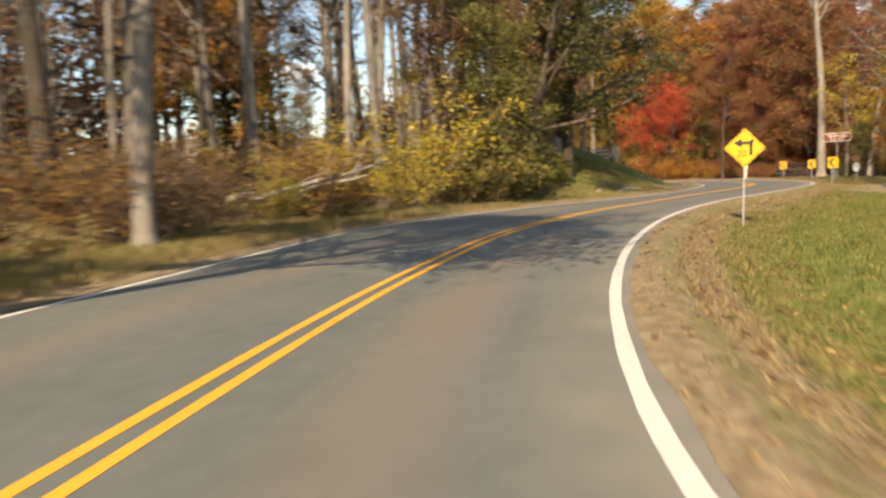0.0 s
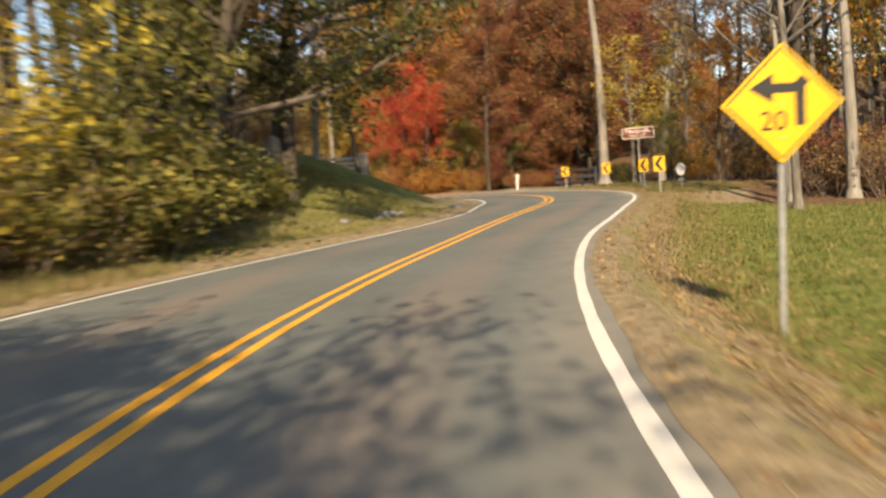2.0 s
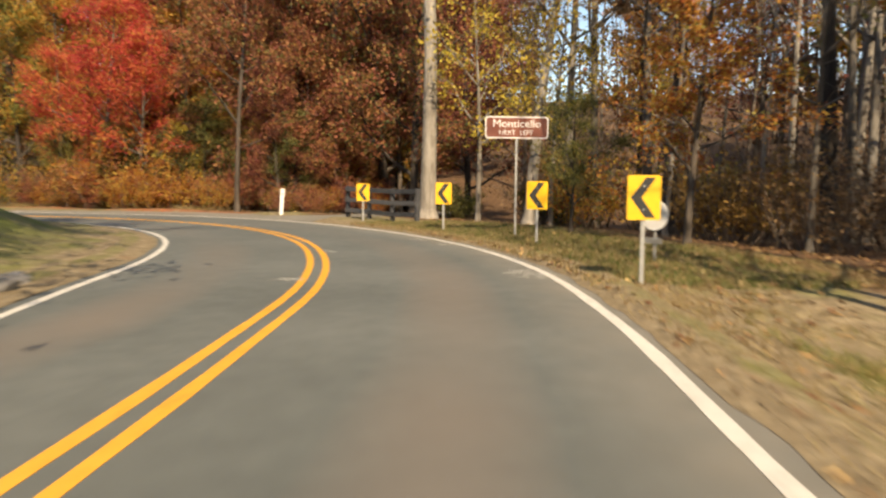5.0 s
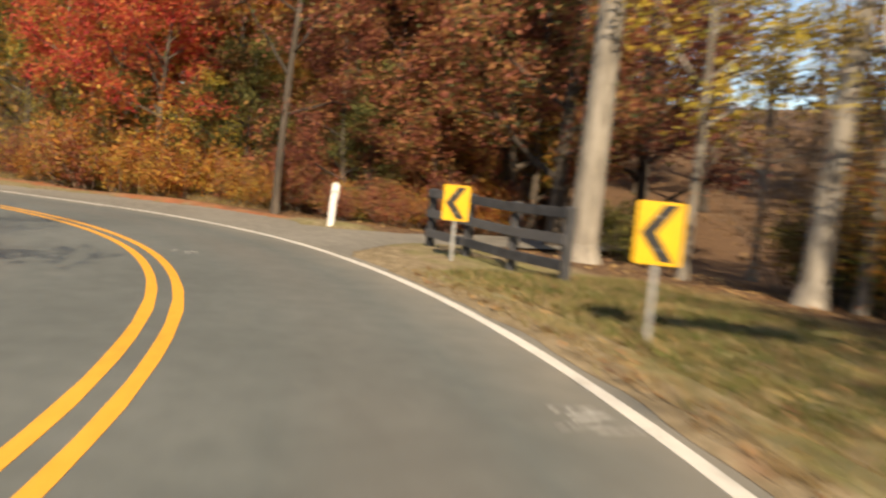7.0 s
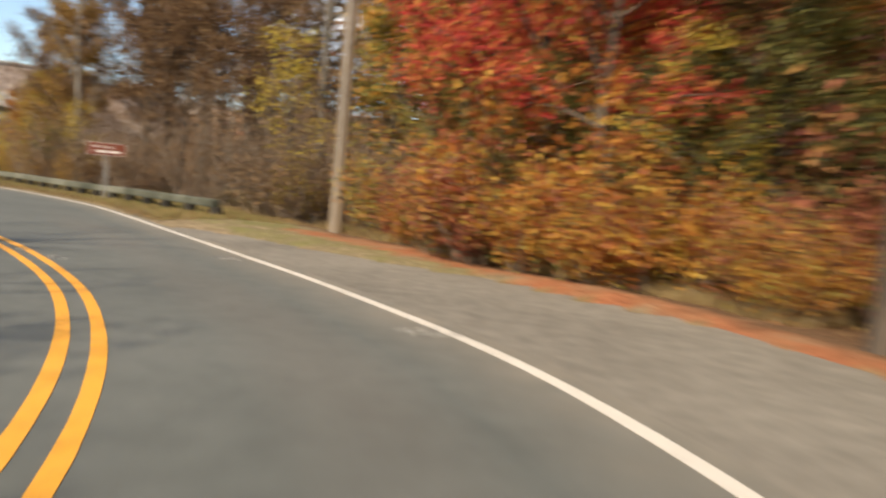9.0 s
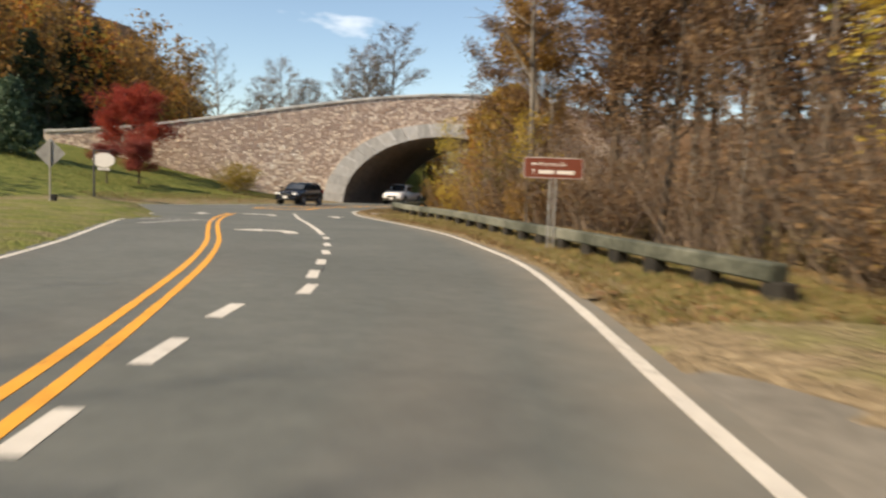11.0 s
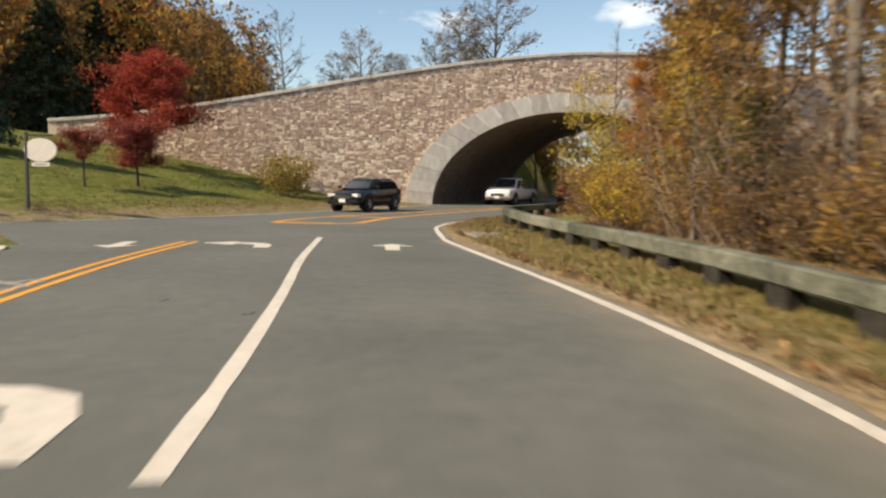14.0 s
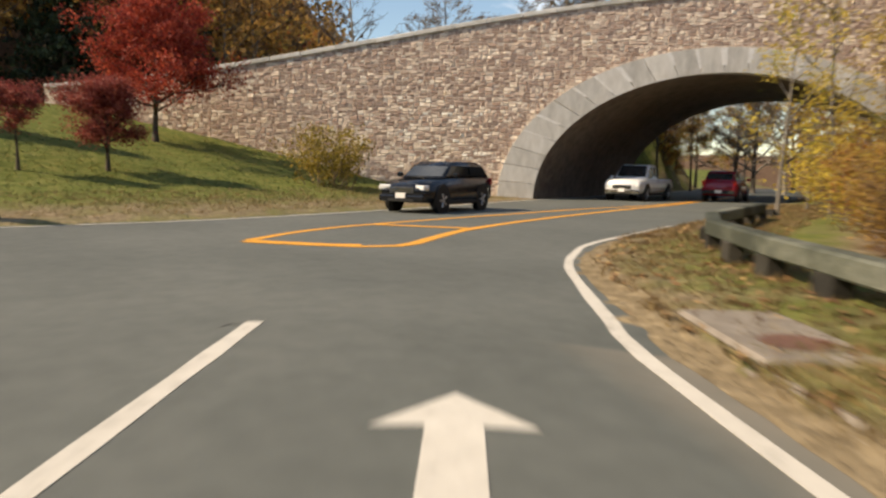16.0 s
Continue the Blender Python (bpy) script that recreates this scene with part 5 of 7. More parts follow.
def car(x, y, yaw, paint, label, L=4.5, W=0.9, H=1.62, kind="suv"):
    """x forward. Body, glasshouse, wheels, lamps, bumpers and plate."""
    th = thing("car" if kind == "suv" else "pickup_truck", pose(x, y, 0, 0, 0, yaw), label, "car" if kind == "suv" else "pickup truck")
    h, r = L / 2, 0.36
    if kind == "suv":
        secs = [(-h, 0.82, 0.42, 0.92), (-h + 0.12, 0.95, 0.32, 1.0), (-h + 0.6, 1, 0.28, 1.02), (-0.3, 1, 0.26, 1.0), (h - 1.35, 1, 0.26, 0.98), (h - 0.5, 0.97, 0.28, 0.9), (h - 0.12, 0.9, 0.32, 0.8), (h, 0.78, 0.42, 0.7)]
        roof = [(-h + 0.1, 0.84, 0.98, 1.05), (-h + 0.42, 0.8, 0.98, H - 0.12), (-h + 0.85, 0.78, 0.98, H), (0.1, 0.78, 0.98, H - 0.01), (h - 1.75, 0.78, 0.97, H - 0.14), (h - 1.15, 0.84, 0.96, 1.02)]
    else:
        secs = [(-h, 0.94, 0.5, 0.98), (-h + 0.1, 1, 0.42, 1.02), (-0.1, 1, 0.36, 1.02), (h - 1.5, 1, 0.36, 1.06), (h - 0.35, 0.97, 0.38, 1.02), (h - 0.08, 0.92, 0.42, 0.96), (h, 0.88, 0.5, 0.84)]
        roof = [(-0.35, 0.86, 1.0, 1.06), (-0.22, 0.8, 1.0, H - 0.04), (0.2, 0.78, 1.0, H), (0.75, 0.78, 1.02, H - 0.05), (1.35, 0.85, 1.04, 1.1)]
    loft([(px, body_ring(W * k, a, b)) for px, k, a, b in secs], paint, th, "body")
    loft([(px, [(-W * k, a), (W * k, a), (W * k * 0.93, b), (-W * k * 0.93, b)]) for px, k, a, b in roof], paint, th, "roof")
    g1 = roof[-1][0]
    for s in (-1, 1):
        # side glass, a little proud of the pillars
        top = [q for q in roof if q[3] > H - 0.2]
        zt = H - 0.14
        x0, x1 = top[0][0] + 0.02, top[-1][0] + 0.02
        mid = (x0 + x1) / 2
        for a, b, c, d in ((x0 - 0.16, mid - 0.05, x0 + 0.05, mid - 0.05), (mid + 0.04, x1 + 0.4, mid + 0.04, x1 + 0.0)):
            bm = bmesh.new()
            ya, yb = s * (W * 0.81 + 0.02), s * (W * 0.745 + 0.012)
            bm.faces.new([bm.verts.new(q) for q in ((a, ya, 1.06), (b, ya, 1.06), (d, yb, zt), (c, yb, zt))])
            part("side_window", bm, "car_glass", th, "dark side glass")
        part("mirror", boxed((g1 - 0.3, s * (W + 0.1), 1.08), (0.12, 0.2, 0.14), 0, 0.03), paint, th)
        for wx in (-h + 0.85, h - 0.88):
            wheel(th, wx, s * (W - 0.1), r, s)
            part("wheel_arch", rod((wx, s * (W - 0.12), r + 0.03), (wx, s * (W + 0.006), r + 0.03), r + 0.07, n=22), "trim_black", th, "dark wheel arch")
        part("headlight", boxed((h - 0.12, s * W * 0.7, 0.72), (0.24, 0.36, 0.15), s * -0.25, 0.03), "lamp_clear", th, "clear headlight")
        part("tail_light", boxed((-h + 0.06, s * W * 0.8, 0.9), (0.12, 0.22, 0.24), 0, 0.02), "lamp_red", th, "red tail light")
        part("sill", boxed((0, s * W * 0.97, 0.3), (L * 0.5, 0.06, 0.12), 0, 0.02), "trim_black", th)
        part("door_handle", boxed((0.1, s * (W + 0.01), 0.9), (0.16, 0.03, 0.03), 0, 0.008), "trim_black" if kind == "suv" else "chrome", th)
    # screens
    for px, k in ((roof[-1], 1), (roof[0], -1)):
        other = roof[-2] if k == 1 else roof[1]
        bm = bmesh.new()
        e = 0.014 * k
        bm.faces.new([bm.verts.new(q) for q in ((px[0] + e - 0.05 * k, -W * 0.74, px[3] - 0.0), (px[0] + e - 0.05 * k, W * 0.74, px[3] - 0.0), (other[0] + e + 0.06 * k, W * 0.66, other[3] - 0.04), (other[0] + e + 0.06 * k, -W * 0.66, other[3] - 0.04))])
        bmesh.ops.translate(bm, vec=(0.02 * k, 0, 0.03), verts=bm.verts)
        part("windscreen" if k == 1 else "rear_window", bm, "car_glass", th, "dark glass")
    part("grille", boxed((h - 0.01, 0, 0.64), (0.06, W * 0.95, 0.2), 0, 0.02), "trim_black", th)
    for z in (0.58, 0.64, 0.7):
        part("grille_bar", boxed((h + 0.022, 0, z), (0.02, W * 0.9, 0.022), 0, 0.004), "chrome", th, "bright grille bar")
    part("front_bumper", boxed((h + 0.0, 0, 0.42), (0.14, W * 1.75, 0.18), 0, 0.04), paint if kind == "suv" else "chrome", th)
    part("lower_grille", boxed((h + 0.062, 0, 0.37), (0.02, W * 1.0, 0.07), 0, 0.005), "trim_black", th, "black lower grille")
    part("rear_bumper", boxed((-h - 0.0, 0, 0.47), (0.14, W * 1.75, 0.18), 0, 0.04), "trim_black" if kind == "suv" else "chrome", th)
    for k in (-1, 1):
        part("number_plate", boxed((k * (h + 0.075), 0, 0.5), (0.012, 0.32, 0.15), 0, 0.003), "sign_white", th, "plain pale plate")
    if kind != "suv":
        part("bed", boxed((-h + 1.15, 0, 0.985), (1.9, W * 1.66, 0.09)), "trim_black", th, "dark load bed")
    return th


car(-27.4, 101.6, -62, "car_navy", "dark navy sport utility car driving along the crossing road", 4.3, 0.86, 1.5)
car(-32.2, 121.9, 117, "car_red", "dark red hatchback car seen from behind near the tunnel", 4.1, 0.85, 1.5)
car(-34.0, 117.6, -65, "car_white", "white pickup truck coming out of the tunnel", 5.2, 0.94, 1.72, "pickup")

# ---- trees ----
class Wood:
    """Gathers tapered tubes for a trunk and its limbs."""

    def __init__(self, seed):
        self.v, self.f, self.r, self.tips = [], [], random.Random(seed), []

    def tube(self, pts, radii, n):
        base = len(self.v)
        for i, (p, rad) in enumerate(zip(pts, radii)):
            d = (pts[min(i + 1, len(pts) - 1)] - pts[max(i - 1, 0)]).normalized()
            a = d.orthogonal().normalized()
            b = d.cross(a)
            for k in range(n):
                t = 2 * math.pi * k / n
                self.v.append(p + (a * math.cos(t) + b * math.sin(t)) * rad)
        for i in range(len(pts) - 1):
            for k in range(n):
                q, w = base + i * n + k, base + i * n + (k + 1) % n
                self.f.append((q, w, w + n, q + n))

    def limb(self, p, d, length, r0, r1, seg, n, wander=0.18, lift=0.08):
        pts, radii, d = [p.copy()], [r0], d.normalized()
        for i in range(seg):
            d = (d + Vector((self.r.uniform(-1, 1), self.r.uniform(-1, 1), self.r.uniform(-1, 1))) * wander + Vector((0, 0, lift))).normalized()
            pts.append(pts[-1] + d * length / seg)
            radii.append(r0 + (r1 - r0) * (i + 1) / seg)
        self.tube(pts, radii, n)
        return pts


def along(pts, f):
    x = f * (len(pts) - 1)
    i = min(int(x), len(pts) - 2)
    return pts[i].lerp(pts[i + 1], x - i)


def grow(seed, height, radius, base, spread, limbs=14, twigs=5, fine=2, droop=0.05, thick=1.0, rise=1.0):
    """Trunk, limbs, branches and twigs. Returns the wood and the places where leaves sit."""
    w = Wood(seed)
    r = w.r
    flare = [Vector((0, 0, -0.4)), Vector((0, 0, 0.0)), Vector((0, 0, 0.35))]
    w.tube(flare, [radius * 1.7, radius * 1.45, radius * 1.05], 10)
    trunk = w.limb(Vector((0, 0, 0.3)), Vector((r.uniform(-0.05, 0.05), r.uniform(-0.05, 0.05), 1)), height - 0.3, radius * 1.06, radius * 0.16, 12, 9, 0.03, 0.04)
    w.bole = (len(w.v), len(w.f))
    spots = []
    for i in range(limbs):
        f = base + (0.97 - base) * ((i + r.random()) / limbs)
        p = along(trunk, f)
        a = i * 2.4 + r.uniform(-0.5, 0.5)
        up = (r.uniform(0.25, 0.75) + 0.5 * f) * rise
        ln_ = spread * (1.15 - 0.75 * ((f - base) / (1.0 - base)) ** 1.3) * r.uniform(0.7, 1.15)
        r0 = radius * (1.05 - f) * 0.55 + 0.012
        pts = w.limb(p, Vector((math.cos(a), math.sin(a), up)), ln_, r0, r0 * 0.25, 5, 4, 0.22, droop)
        spots += [along(pts, q) for q in (0.55, 0.8, 1.0)]
        for k in range(twigs):
            q = along(pts, r.uniform(0.25, 1.0))
            d = Vector((math.cos(a + r.uniform(-1.3, 1.3)), math.sin(a + r.uniform(-1.3, 1.3)), r.uniform(-0.1, 0.9)))
            pt = w.limb(q, d, ln_ * r.uniform(0.25, 0.5), r0 * 0.4, 0.006 * thick, 2, 3, 0.25, droop)
            spots += [pt[1], along(pt, 0.75), pt[2]]
            for _ in range(fine):
                w.limb(along(pt, r.uniform(0.3, 1)), Vector((r.uniform(-1, 1), r.uniform(-1, 1), r.uniform(-0.2, 0.9))), ln_ * r.uniform(0.1, 0.22), 0.009 * thick, 0.003 * thick, 1, 3, 0.2, 0)
    return w, spots


def leaf_mesh(name, spots, count, size, scatter, mat, seed, flat=0.6, clump=1.0):
    """Many small pointed leaves round the given places."""
    g = np.random.RandomState(seed)
    order = g.permutation(len(spots))
    c = np.array([list(s) for s in spots])[order[(g.rand(count) ** clump * len(spots)).astype(int)]] + g.randn(count, 3) * scatter * np.array([1, 1, 0.7])
    nrm = g.randn(count, 3) + np.array([0, 0, flat])
    nrm /= np.linalg.norm(nrm, axis=1)[:, None]
    u = np.cross(nrm, g.randn(count, 3))
    u /= np.linalg.norm(u, axis=1)[:, None]
    v = np.cross(nrm, u)
    s = size * g.uniform(0.6, 1.4, (count, 1))
    tri = np.stack([c - u * s, c + u * s * 0.8 - v * s * 0.7, c + u * s * 0.8 + v * s * 0.7], 1).reshape(-1, 3)
    me = bpy.data.meshes.new(name)
    me.vertices.add(count * 3)
    me.vertices.foreach_set("co", tri.astype(np.float32).ravel())
    me.loops.add(count * 3)
    me.loops.foreach_set("vertex_index", np.arange(count * 3, dtype=np.int32))
    me.polygons.add(count)
    me.polygons.foreach_set("loop_start", np.arange(0, count * 3, 3, dtype=np.int32))
    me.update(calc_edges=True)
    me.materials.append(M[mat])
    return me


def tree(seed, height, radius, base, spread, bark, leaf=None, count=0, size=0.12, scatter=0.35, label="", category="tree", group="woodland trees", limbs=14, twigs=5, fine=2, name="tree", crown_label="", thick=1.0, rise=1.0):
    th = thing(name, pose(0, 0, 0), label, category, group)
    w, spots = grow(seed, height, radius, base, spread, limbs, twigs, fine=fine, thick=thick, rise=rise)
    nv, nf = w.bole
    part("trunk", mesh_of("trunk", w.v[:nv], w.f[:nf], bark), None, th, smooth=True)
    part("branchwork", mesh_of("branchwork", w.v[nv:], [tuple(k - nv for k in q) for q in w.f[nf:]], bark), None, th, smooth=True)
    if leaf:
        part("crown", leaf_mesh("crown", spots, int(count * 1.8), size * 0.68, scatter * 0.74, leaf, seed, 0.6, 1.6), None, th, crown_label)
    return th


def shrub(seed, height, spread, stems, leaf, count, size, label, wood="twig", scatter=0.22, category="shrub", group="roadside shrubs", name="shrub"):
    th = thing(name, pose(0, 0, 0), label, category, group)
    w = Wood(seed)
    r, spots = w.r, []
    for i in range(stems):
        a, q = r.uniform(0, 6.28), r.uniform(0.05, 0.35) * spread
        d = Vector((math.cos(a) * 0.45, math.sin(a) * 0.45, r.uniform(0.7, 1.3)))
        pts = w.limb(Vector((math.cos(a) * q, math.sin(a) * q, -0.2)), d, height * r.uniform(0.6, 1.15), r.uniform(0.012, 0.026), 0.004, 5, 4, 0.2, 0.02)
        spots += [along(pts, k) for k in (0.35, 0.6, 0.85, 1.0)]
        for _ in range(3):
            p2 = w.limb(along(pts, r.uniform(0.3, 0.95)), Vector((r.uniform(-1, 1), r.uniform(-1, 1), r.uniform(0, 0.9))), height * r.uniform(0.15, 0.35), 0.008, 0.003, 2, 3, 0.3, 0)
            spots += p2[1:]
    part("branchwork", mesh_of("branchwork", w.v, w.f, wood), None, th)
    if count:
        part("foliage", leaf_mesh("foliage", spots, int(count * 1.5), size * 0.8, scatter * 0.85, leaf, seed, 0.6, 1.4), None, th)
    return th


def conifer(seed, height, spread, needle, label):
    th = thing("conifer", pose(0, 0, 0), label, "evergreen tree", "evergreens on the slope")
    w = Wood(seed)
    r, spots = w.r, []
    trunk = w.limb(Vector((0, 0, -0.3)), Vector((0, 0, 1)), height, height * 0.02, 0.02, 8, 8, 0.01, 0.0)
    for i in range(int(height * 11)):
        f = 0.06 + 0.93 * i / (height * 11)
        a = i * 2.4
        ln_ = spread * (1 - f) ** 0.8 * r.uniform(0.7, 1.1) + 0.15
        pts = w.limb(along(trunk, f), Vector((math.cos(a), math.sin(a), 0.12)), ln_, 0.03, 0.006, 3, 3, 0.1, -0.06)
        spots += [along(pts, k) for k in (0.3, 0.5, 0.7, 0.85, 1.0)]
    part("trunk", mesh_of("trunk", w.v, w.f, "bark_dark"), None, th)
    part("crown", leaf_mesh("crown", spots, int(height * 1300), 0.11, 0.2, needle, seed, 0.2), None, th)
    return th


PLACED = {}


def plant(kind, places, seed=0, lo=0.85, hi=1.15, sink=0.0, lean=2.0):
    """Sets the first of a kind and copies of it at the places (x, y[, scale])."""
    r = random.Random(seed + 77)
    z = ground_info([q[:2] for q in places])[0]
    for q, h in zip(places, z):
        s = (q[2] if len(q) > 2 else 1.0) * r.uniform(lo, hi)
        m = pose(q[0], q[1], float(h) - sink, r.uniform(-lean, lean), r.uniform(-lean, lean), r.uniform(0, 360)) @ Matrix.Diagonal((s, s, s * r.uniform(0.92, 1.08), 1))
        if kind not in PLACED:
            PLACED[kind] = KINDS[kind]()
            PLACED[kind].matrix_basis = m
        else:
            o = PLACED[kind]
            sc = Matrix.Diagonal((*[1 / k for k in o.scale], 1))
            copy_thing(o, m @ sc)


KINDS = {
    "bare_a": lambda: tree(1, 17, 0.2, 0.38, 3.6, "bark_grey", label="tall bare grey-barked tree in the roadside woods"),
    "bare_b": lambda: tree(2, 14, 0.14, 0.34, 2.8, "bark_grey", label="slender bare grey-barked tree in the roadside woods", limbs=12),
    "bare_c": lambda: tree(3, 18, 0.27, 0.42, 4.4, "bark_dark", label="tall dark bare tree in the roadside woods", limbs=16),
    "bare_d": lambda: tree(4, 9, 0.07, 0.25, 1.7, "bark_grey", label="thin bare sapling among the roadside brush", limbs=10, twigs=4),
    "brown_a": lambda: tree(5, 15, 0.2, 0.3, 3.8, "bark_dark", "leaf_brown", 4600, 0.13, 0.5, "half-bare tree with brown autumn leaves", limbs=15),
    "ochre_a": lambda: tree(6, 13, 0.16, 0.25, 3.4, "bark_grey", "leaf_ochre", 5200, 0.12, 0.5, "tree with ochre autumn foliage", limbs=15),
    "orange_a": lambda: tree(7, 14, 0.18, 0.16, 3.8, "bark_dark", "leaf_orange", 8000, 0.13, 0.5, "tree with dense orange autumn foliage", limbs=18),
    "russet_a": lambda: tree(8, 14, 0.2, 0.1, 3.6, "bark_dark", "leaf_russet", 9500, 0.1, 0.46, "tree with dense russet autumn foliage", limbs=22),
    "russet_b": lambda: tree(9, 11, 0.15, 0.08, 3.2, "bark_dark", "leaf_russet", 8000, 0.095, 0.44, "smaller tree with russet autumn foliage", limbs=20),
    "russet_tall": lambda: tree(16, 21, 0.26, 0.1, 4.6, "bark_dark", "leaf_russet", 13000, 0.13, 0.6, "tall tree with dense russet autumn foliage", limbs=26),
    "orange_tall": lambda: tree(17, 20, 0.24, 0.14, 4.8, "bark_dark", "leaf_orange", 11000, 0.14, 0.62, "tall tree with dense orange autumn foliage", limbs=24),
    "red_a": lambda: tree(10, 10.5, 0.13, 0.2, 3.2, "bark_dark", "leaf_red", 6400, 0.09, 0.42, "slim tree with bright red autumn foliage", limbs=17),
    "yellow_a": lambda: tree(11, 9, 0.1, 0.22, 2.7, "bark_grey", "leaf_yellow", 850, 0.11, 0.45, "young tree with sparse yellow foliage", limbs=13),
    "yellow_b": lambda: tree(12, 6, 0.06, 0.2, 1.9, "bark_grey", "leaf_yellow", 750, 0.085, 0.34, "small tree with yellow-green foliage", limbs=11, twigs=4),
    "olive_a": lambda: tree(13, 9, 0.14, 0.12, 3.4, "bark_dark", "leaf_green", 5000, 0.11, 0.46, "shady tree with olive green foliage", limbs=18),
    "thicket_ochre": lambda: shrub(21, 2.6, 2.2, 22, "leaf_ochre", 1800, 0.065, "ochre-leaved thicket growing beside the road"),
    "thicket_yellow": lambda: shrub(22, 3.2, 2.2, 20, "leaf_yellow", 1300, 0.07, "yellow-leaved shrub growing beside the road"),
    "thicket_orange": lambda: shrub(23, 2.5, 2.2, 22, "leaf_orange", 2800, 0.065, "orange-leaved shrub growing beside the road"),
    "thicket_red": lambda: shrub(24, 2.3, 2.0, 20, "leaf_russet", 2600, 0.065, "russet-leaved shrub growing beside the road"),
    "thicket_green": lambda: shrub(25, 2.2, 2.2, 22, "leaf_green", 2600, 0.085, "olive green shrub growing beside the road"),
    "brush": lambda: shrub(26, 2.2, 2.4, 34, "leaf_brown", 900, 0.06, "tangle of dry brown brush with few leaves"),
    "brush_tall": lambda: shrub(27, 4.2, 2.4, 34, "leaf_brown", 520, 0.06, "tall tangle of dry brown stems", scatter=0.3),
    "weeds": lambda: shrub(28, 0.9, 1.8, 40, "dry_blade", 1000, 0.05, "low dry weeds on the verge", "dry_blade", 0.14, "weeds", "roadside weeds", "weed_clump"),
}


def belt(line, nrm, lo, hi, n, seed, a=0.0, b=1.0, cond=None):
    """Random places in a band beside a line, off the pavement."""
    g = np.random.RandomState(seed)
    out = []
    while len(out) < n:
        i = (g.uniform(a, b, 400) * (len(line) - 1)).astype(int)
        d = g.uniform(lo, hi, 400)
        p = line[i] + nrm[i] * d[:, None] + np.stack([-nrm[i][:, 1], nrm[i][:, 0]], 1) * g.uniform(-0.35, 0.35, (400, 1))
        ok = ~(inside(p, MAIN_POLY) | inside(p, CROSS_POLY) | inside(p, APRON_POLY))
        dist = nearest(p, right)[0]
        ok &= (dist > lo * 0.93) if lo > 0 else True
        if cond is not None:
            ok &= np.array([cond(x, y) for x, y in p])
        out += p[ok].tolist()
    return [tuple(q) for q in out[:n]]


def split(places, weights, seed):
    r = random.Random(seed)
    out = {k: [] for k in weights}
    for q in places:
        out[r.choices(list(weights), list(weights.values()))[0]].append(q)
    for i, (k, v) in enumerate(out.items()):
        if v:
            plant(k, v, seed + i)


def frac(line, x, y):
    return float(np.argmin(np.hypot(line[:, 0] - x, line[:, 1] - y))) / (len(line) - 1)


f20, f30, f42, f56, f66, f76, f85, f93 = [frac(right, *q) for q in ((6, 20), (12, 30), (19.6, 42), (23.5, 56), (20, 66), (11, 76.5), (1.5, 85), (-10.9, 92.7))]
f_0 = frac(right, 1, 0)

# single trees that stand out
def special(name, m, **kw):
    o = tree(name=name, **kw)
    o.matrix_basis = m
    return o


special("tree", pose(28.6, 58.4, ground_z(28.6, 58.4), 0, 1, 40), seed=31, height=20, radius=0.3, base=0.55, spread=5, bark="bark_pale", label="large pale-barked tree standing behind the board fence", limbs=16)
special("tree", pose(29.8, 54.0, ground_z(29.8, 54.0), -6, 12, 0), seed=32, height=15, radius=0.2, base=0.5, spread=3.4, bark="bark_pale", label="leaning pale-barked tree at the wood's edge", limbs=12)
special("tree", pose(24.5, 67.6, ground_z(24.5, 67.6), 0, 0, 0), seed=33, height=15, radius=0.11, base=0.17, spread=3.0, bark="bark_dark", leaf="leaf_russet", count=11000, size=0.09, scatter=0.42, label="grey-trunked tree with russet foliage by the pull-off", limbs=20)
special("tree", pose(20.6, 34.0, ground_z(20.6, 34.0), 0, -2, 0), seed=34, height=16, radius=0.125, base=0.28, spread=3.6, bark="bark_grey", label="bare grey-barked tree at the edge of the grass", limbs=20)
special("tree", pose(21.6, 35.3, ground_z(21.6, 35.3), 0, 3, 60), seed=36, height=15, radius=0.13, base=0.2, spread=3.4, bark="bark_grey", label="bare grey-barked tree at the edge of the grass", limbs=18)
special("tree", pose(24.6, 38.6, ground_z(24.6, 38.6), 0, -3, 20), seed=37, height=17, radius=0.19, base=0.3, spread=4.0, bark="bark_dark", label="dark bare tree at the edge of the woods", limbs=16)
special("tree", pose(-5.9, 15.2, ground_z(-5.9, 15.2), 0, 1, 0), seed=35, height=17, radius=0.22, base=0.5, spread=3.6, bark="bark_grey", label="bare grey tree close to the road edge", limbs=13)
for i, (x, y, rad) in enumerate([(-3.4, 29.3, 0.17), (-2.2, 28.7, 0.2), (3.6, 40.2, 0.26), (2.5, 41.5, 0.22), (-6.0, 25.5, 0.2), (-8.2, 20.5, 0.24), (-1.0, 34.5, 0.2)]):
    special("tree", pose(x, y, ground_z(x, y), 0, (-1) ** i * 1.5, i * 50), seed=40 + i, height=18, radius=rad, base=0.5, spread=3.2, bark="bark_pale" if i in (2, 0) else "bark_grey", label="tall bare pale-trunked tree in the roadside woods", limbs=12)
special("tree", pose(6.9, 44.4, ground_z(6.9, 44.4), 3, 6, 0), seed=50, height=12.5, radius=0.4, base=0.14, spread=6.4, bark="bark_dark", leaf="leaf_green", count=9000, size=0.12, scatter=0.55, label="gnarled dark tree with green foliage on the bank", limbs=18)
special("tree", pose(4.6, 38.6, ground_z(4.6, 38.6), 0, 6, 0), seed=51, height=7, radius=0.16, base=0.12, spread=2.8, bark="bark_dark", leaf="leaf_green", count=5200, size=0.11, scatter=0.42, label="bushy tree with yellow-green foliage on the bank", limbs=15)
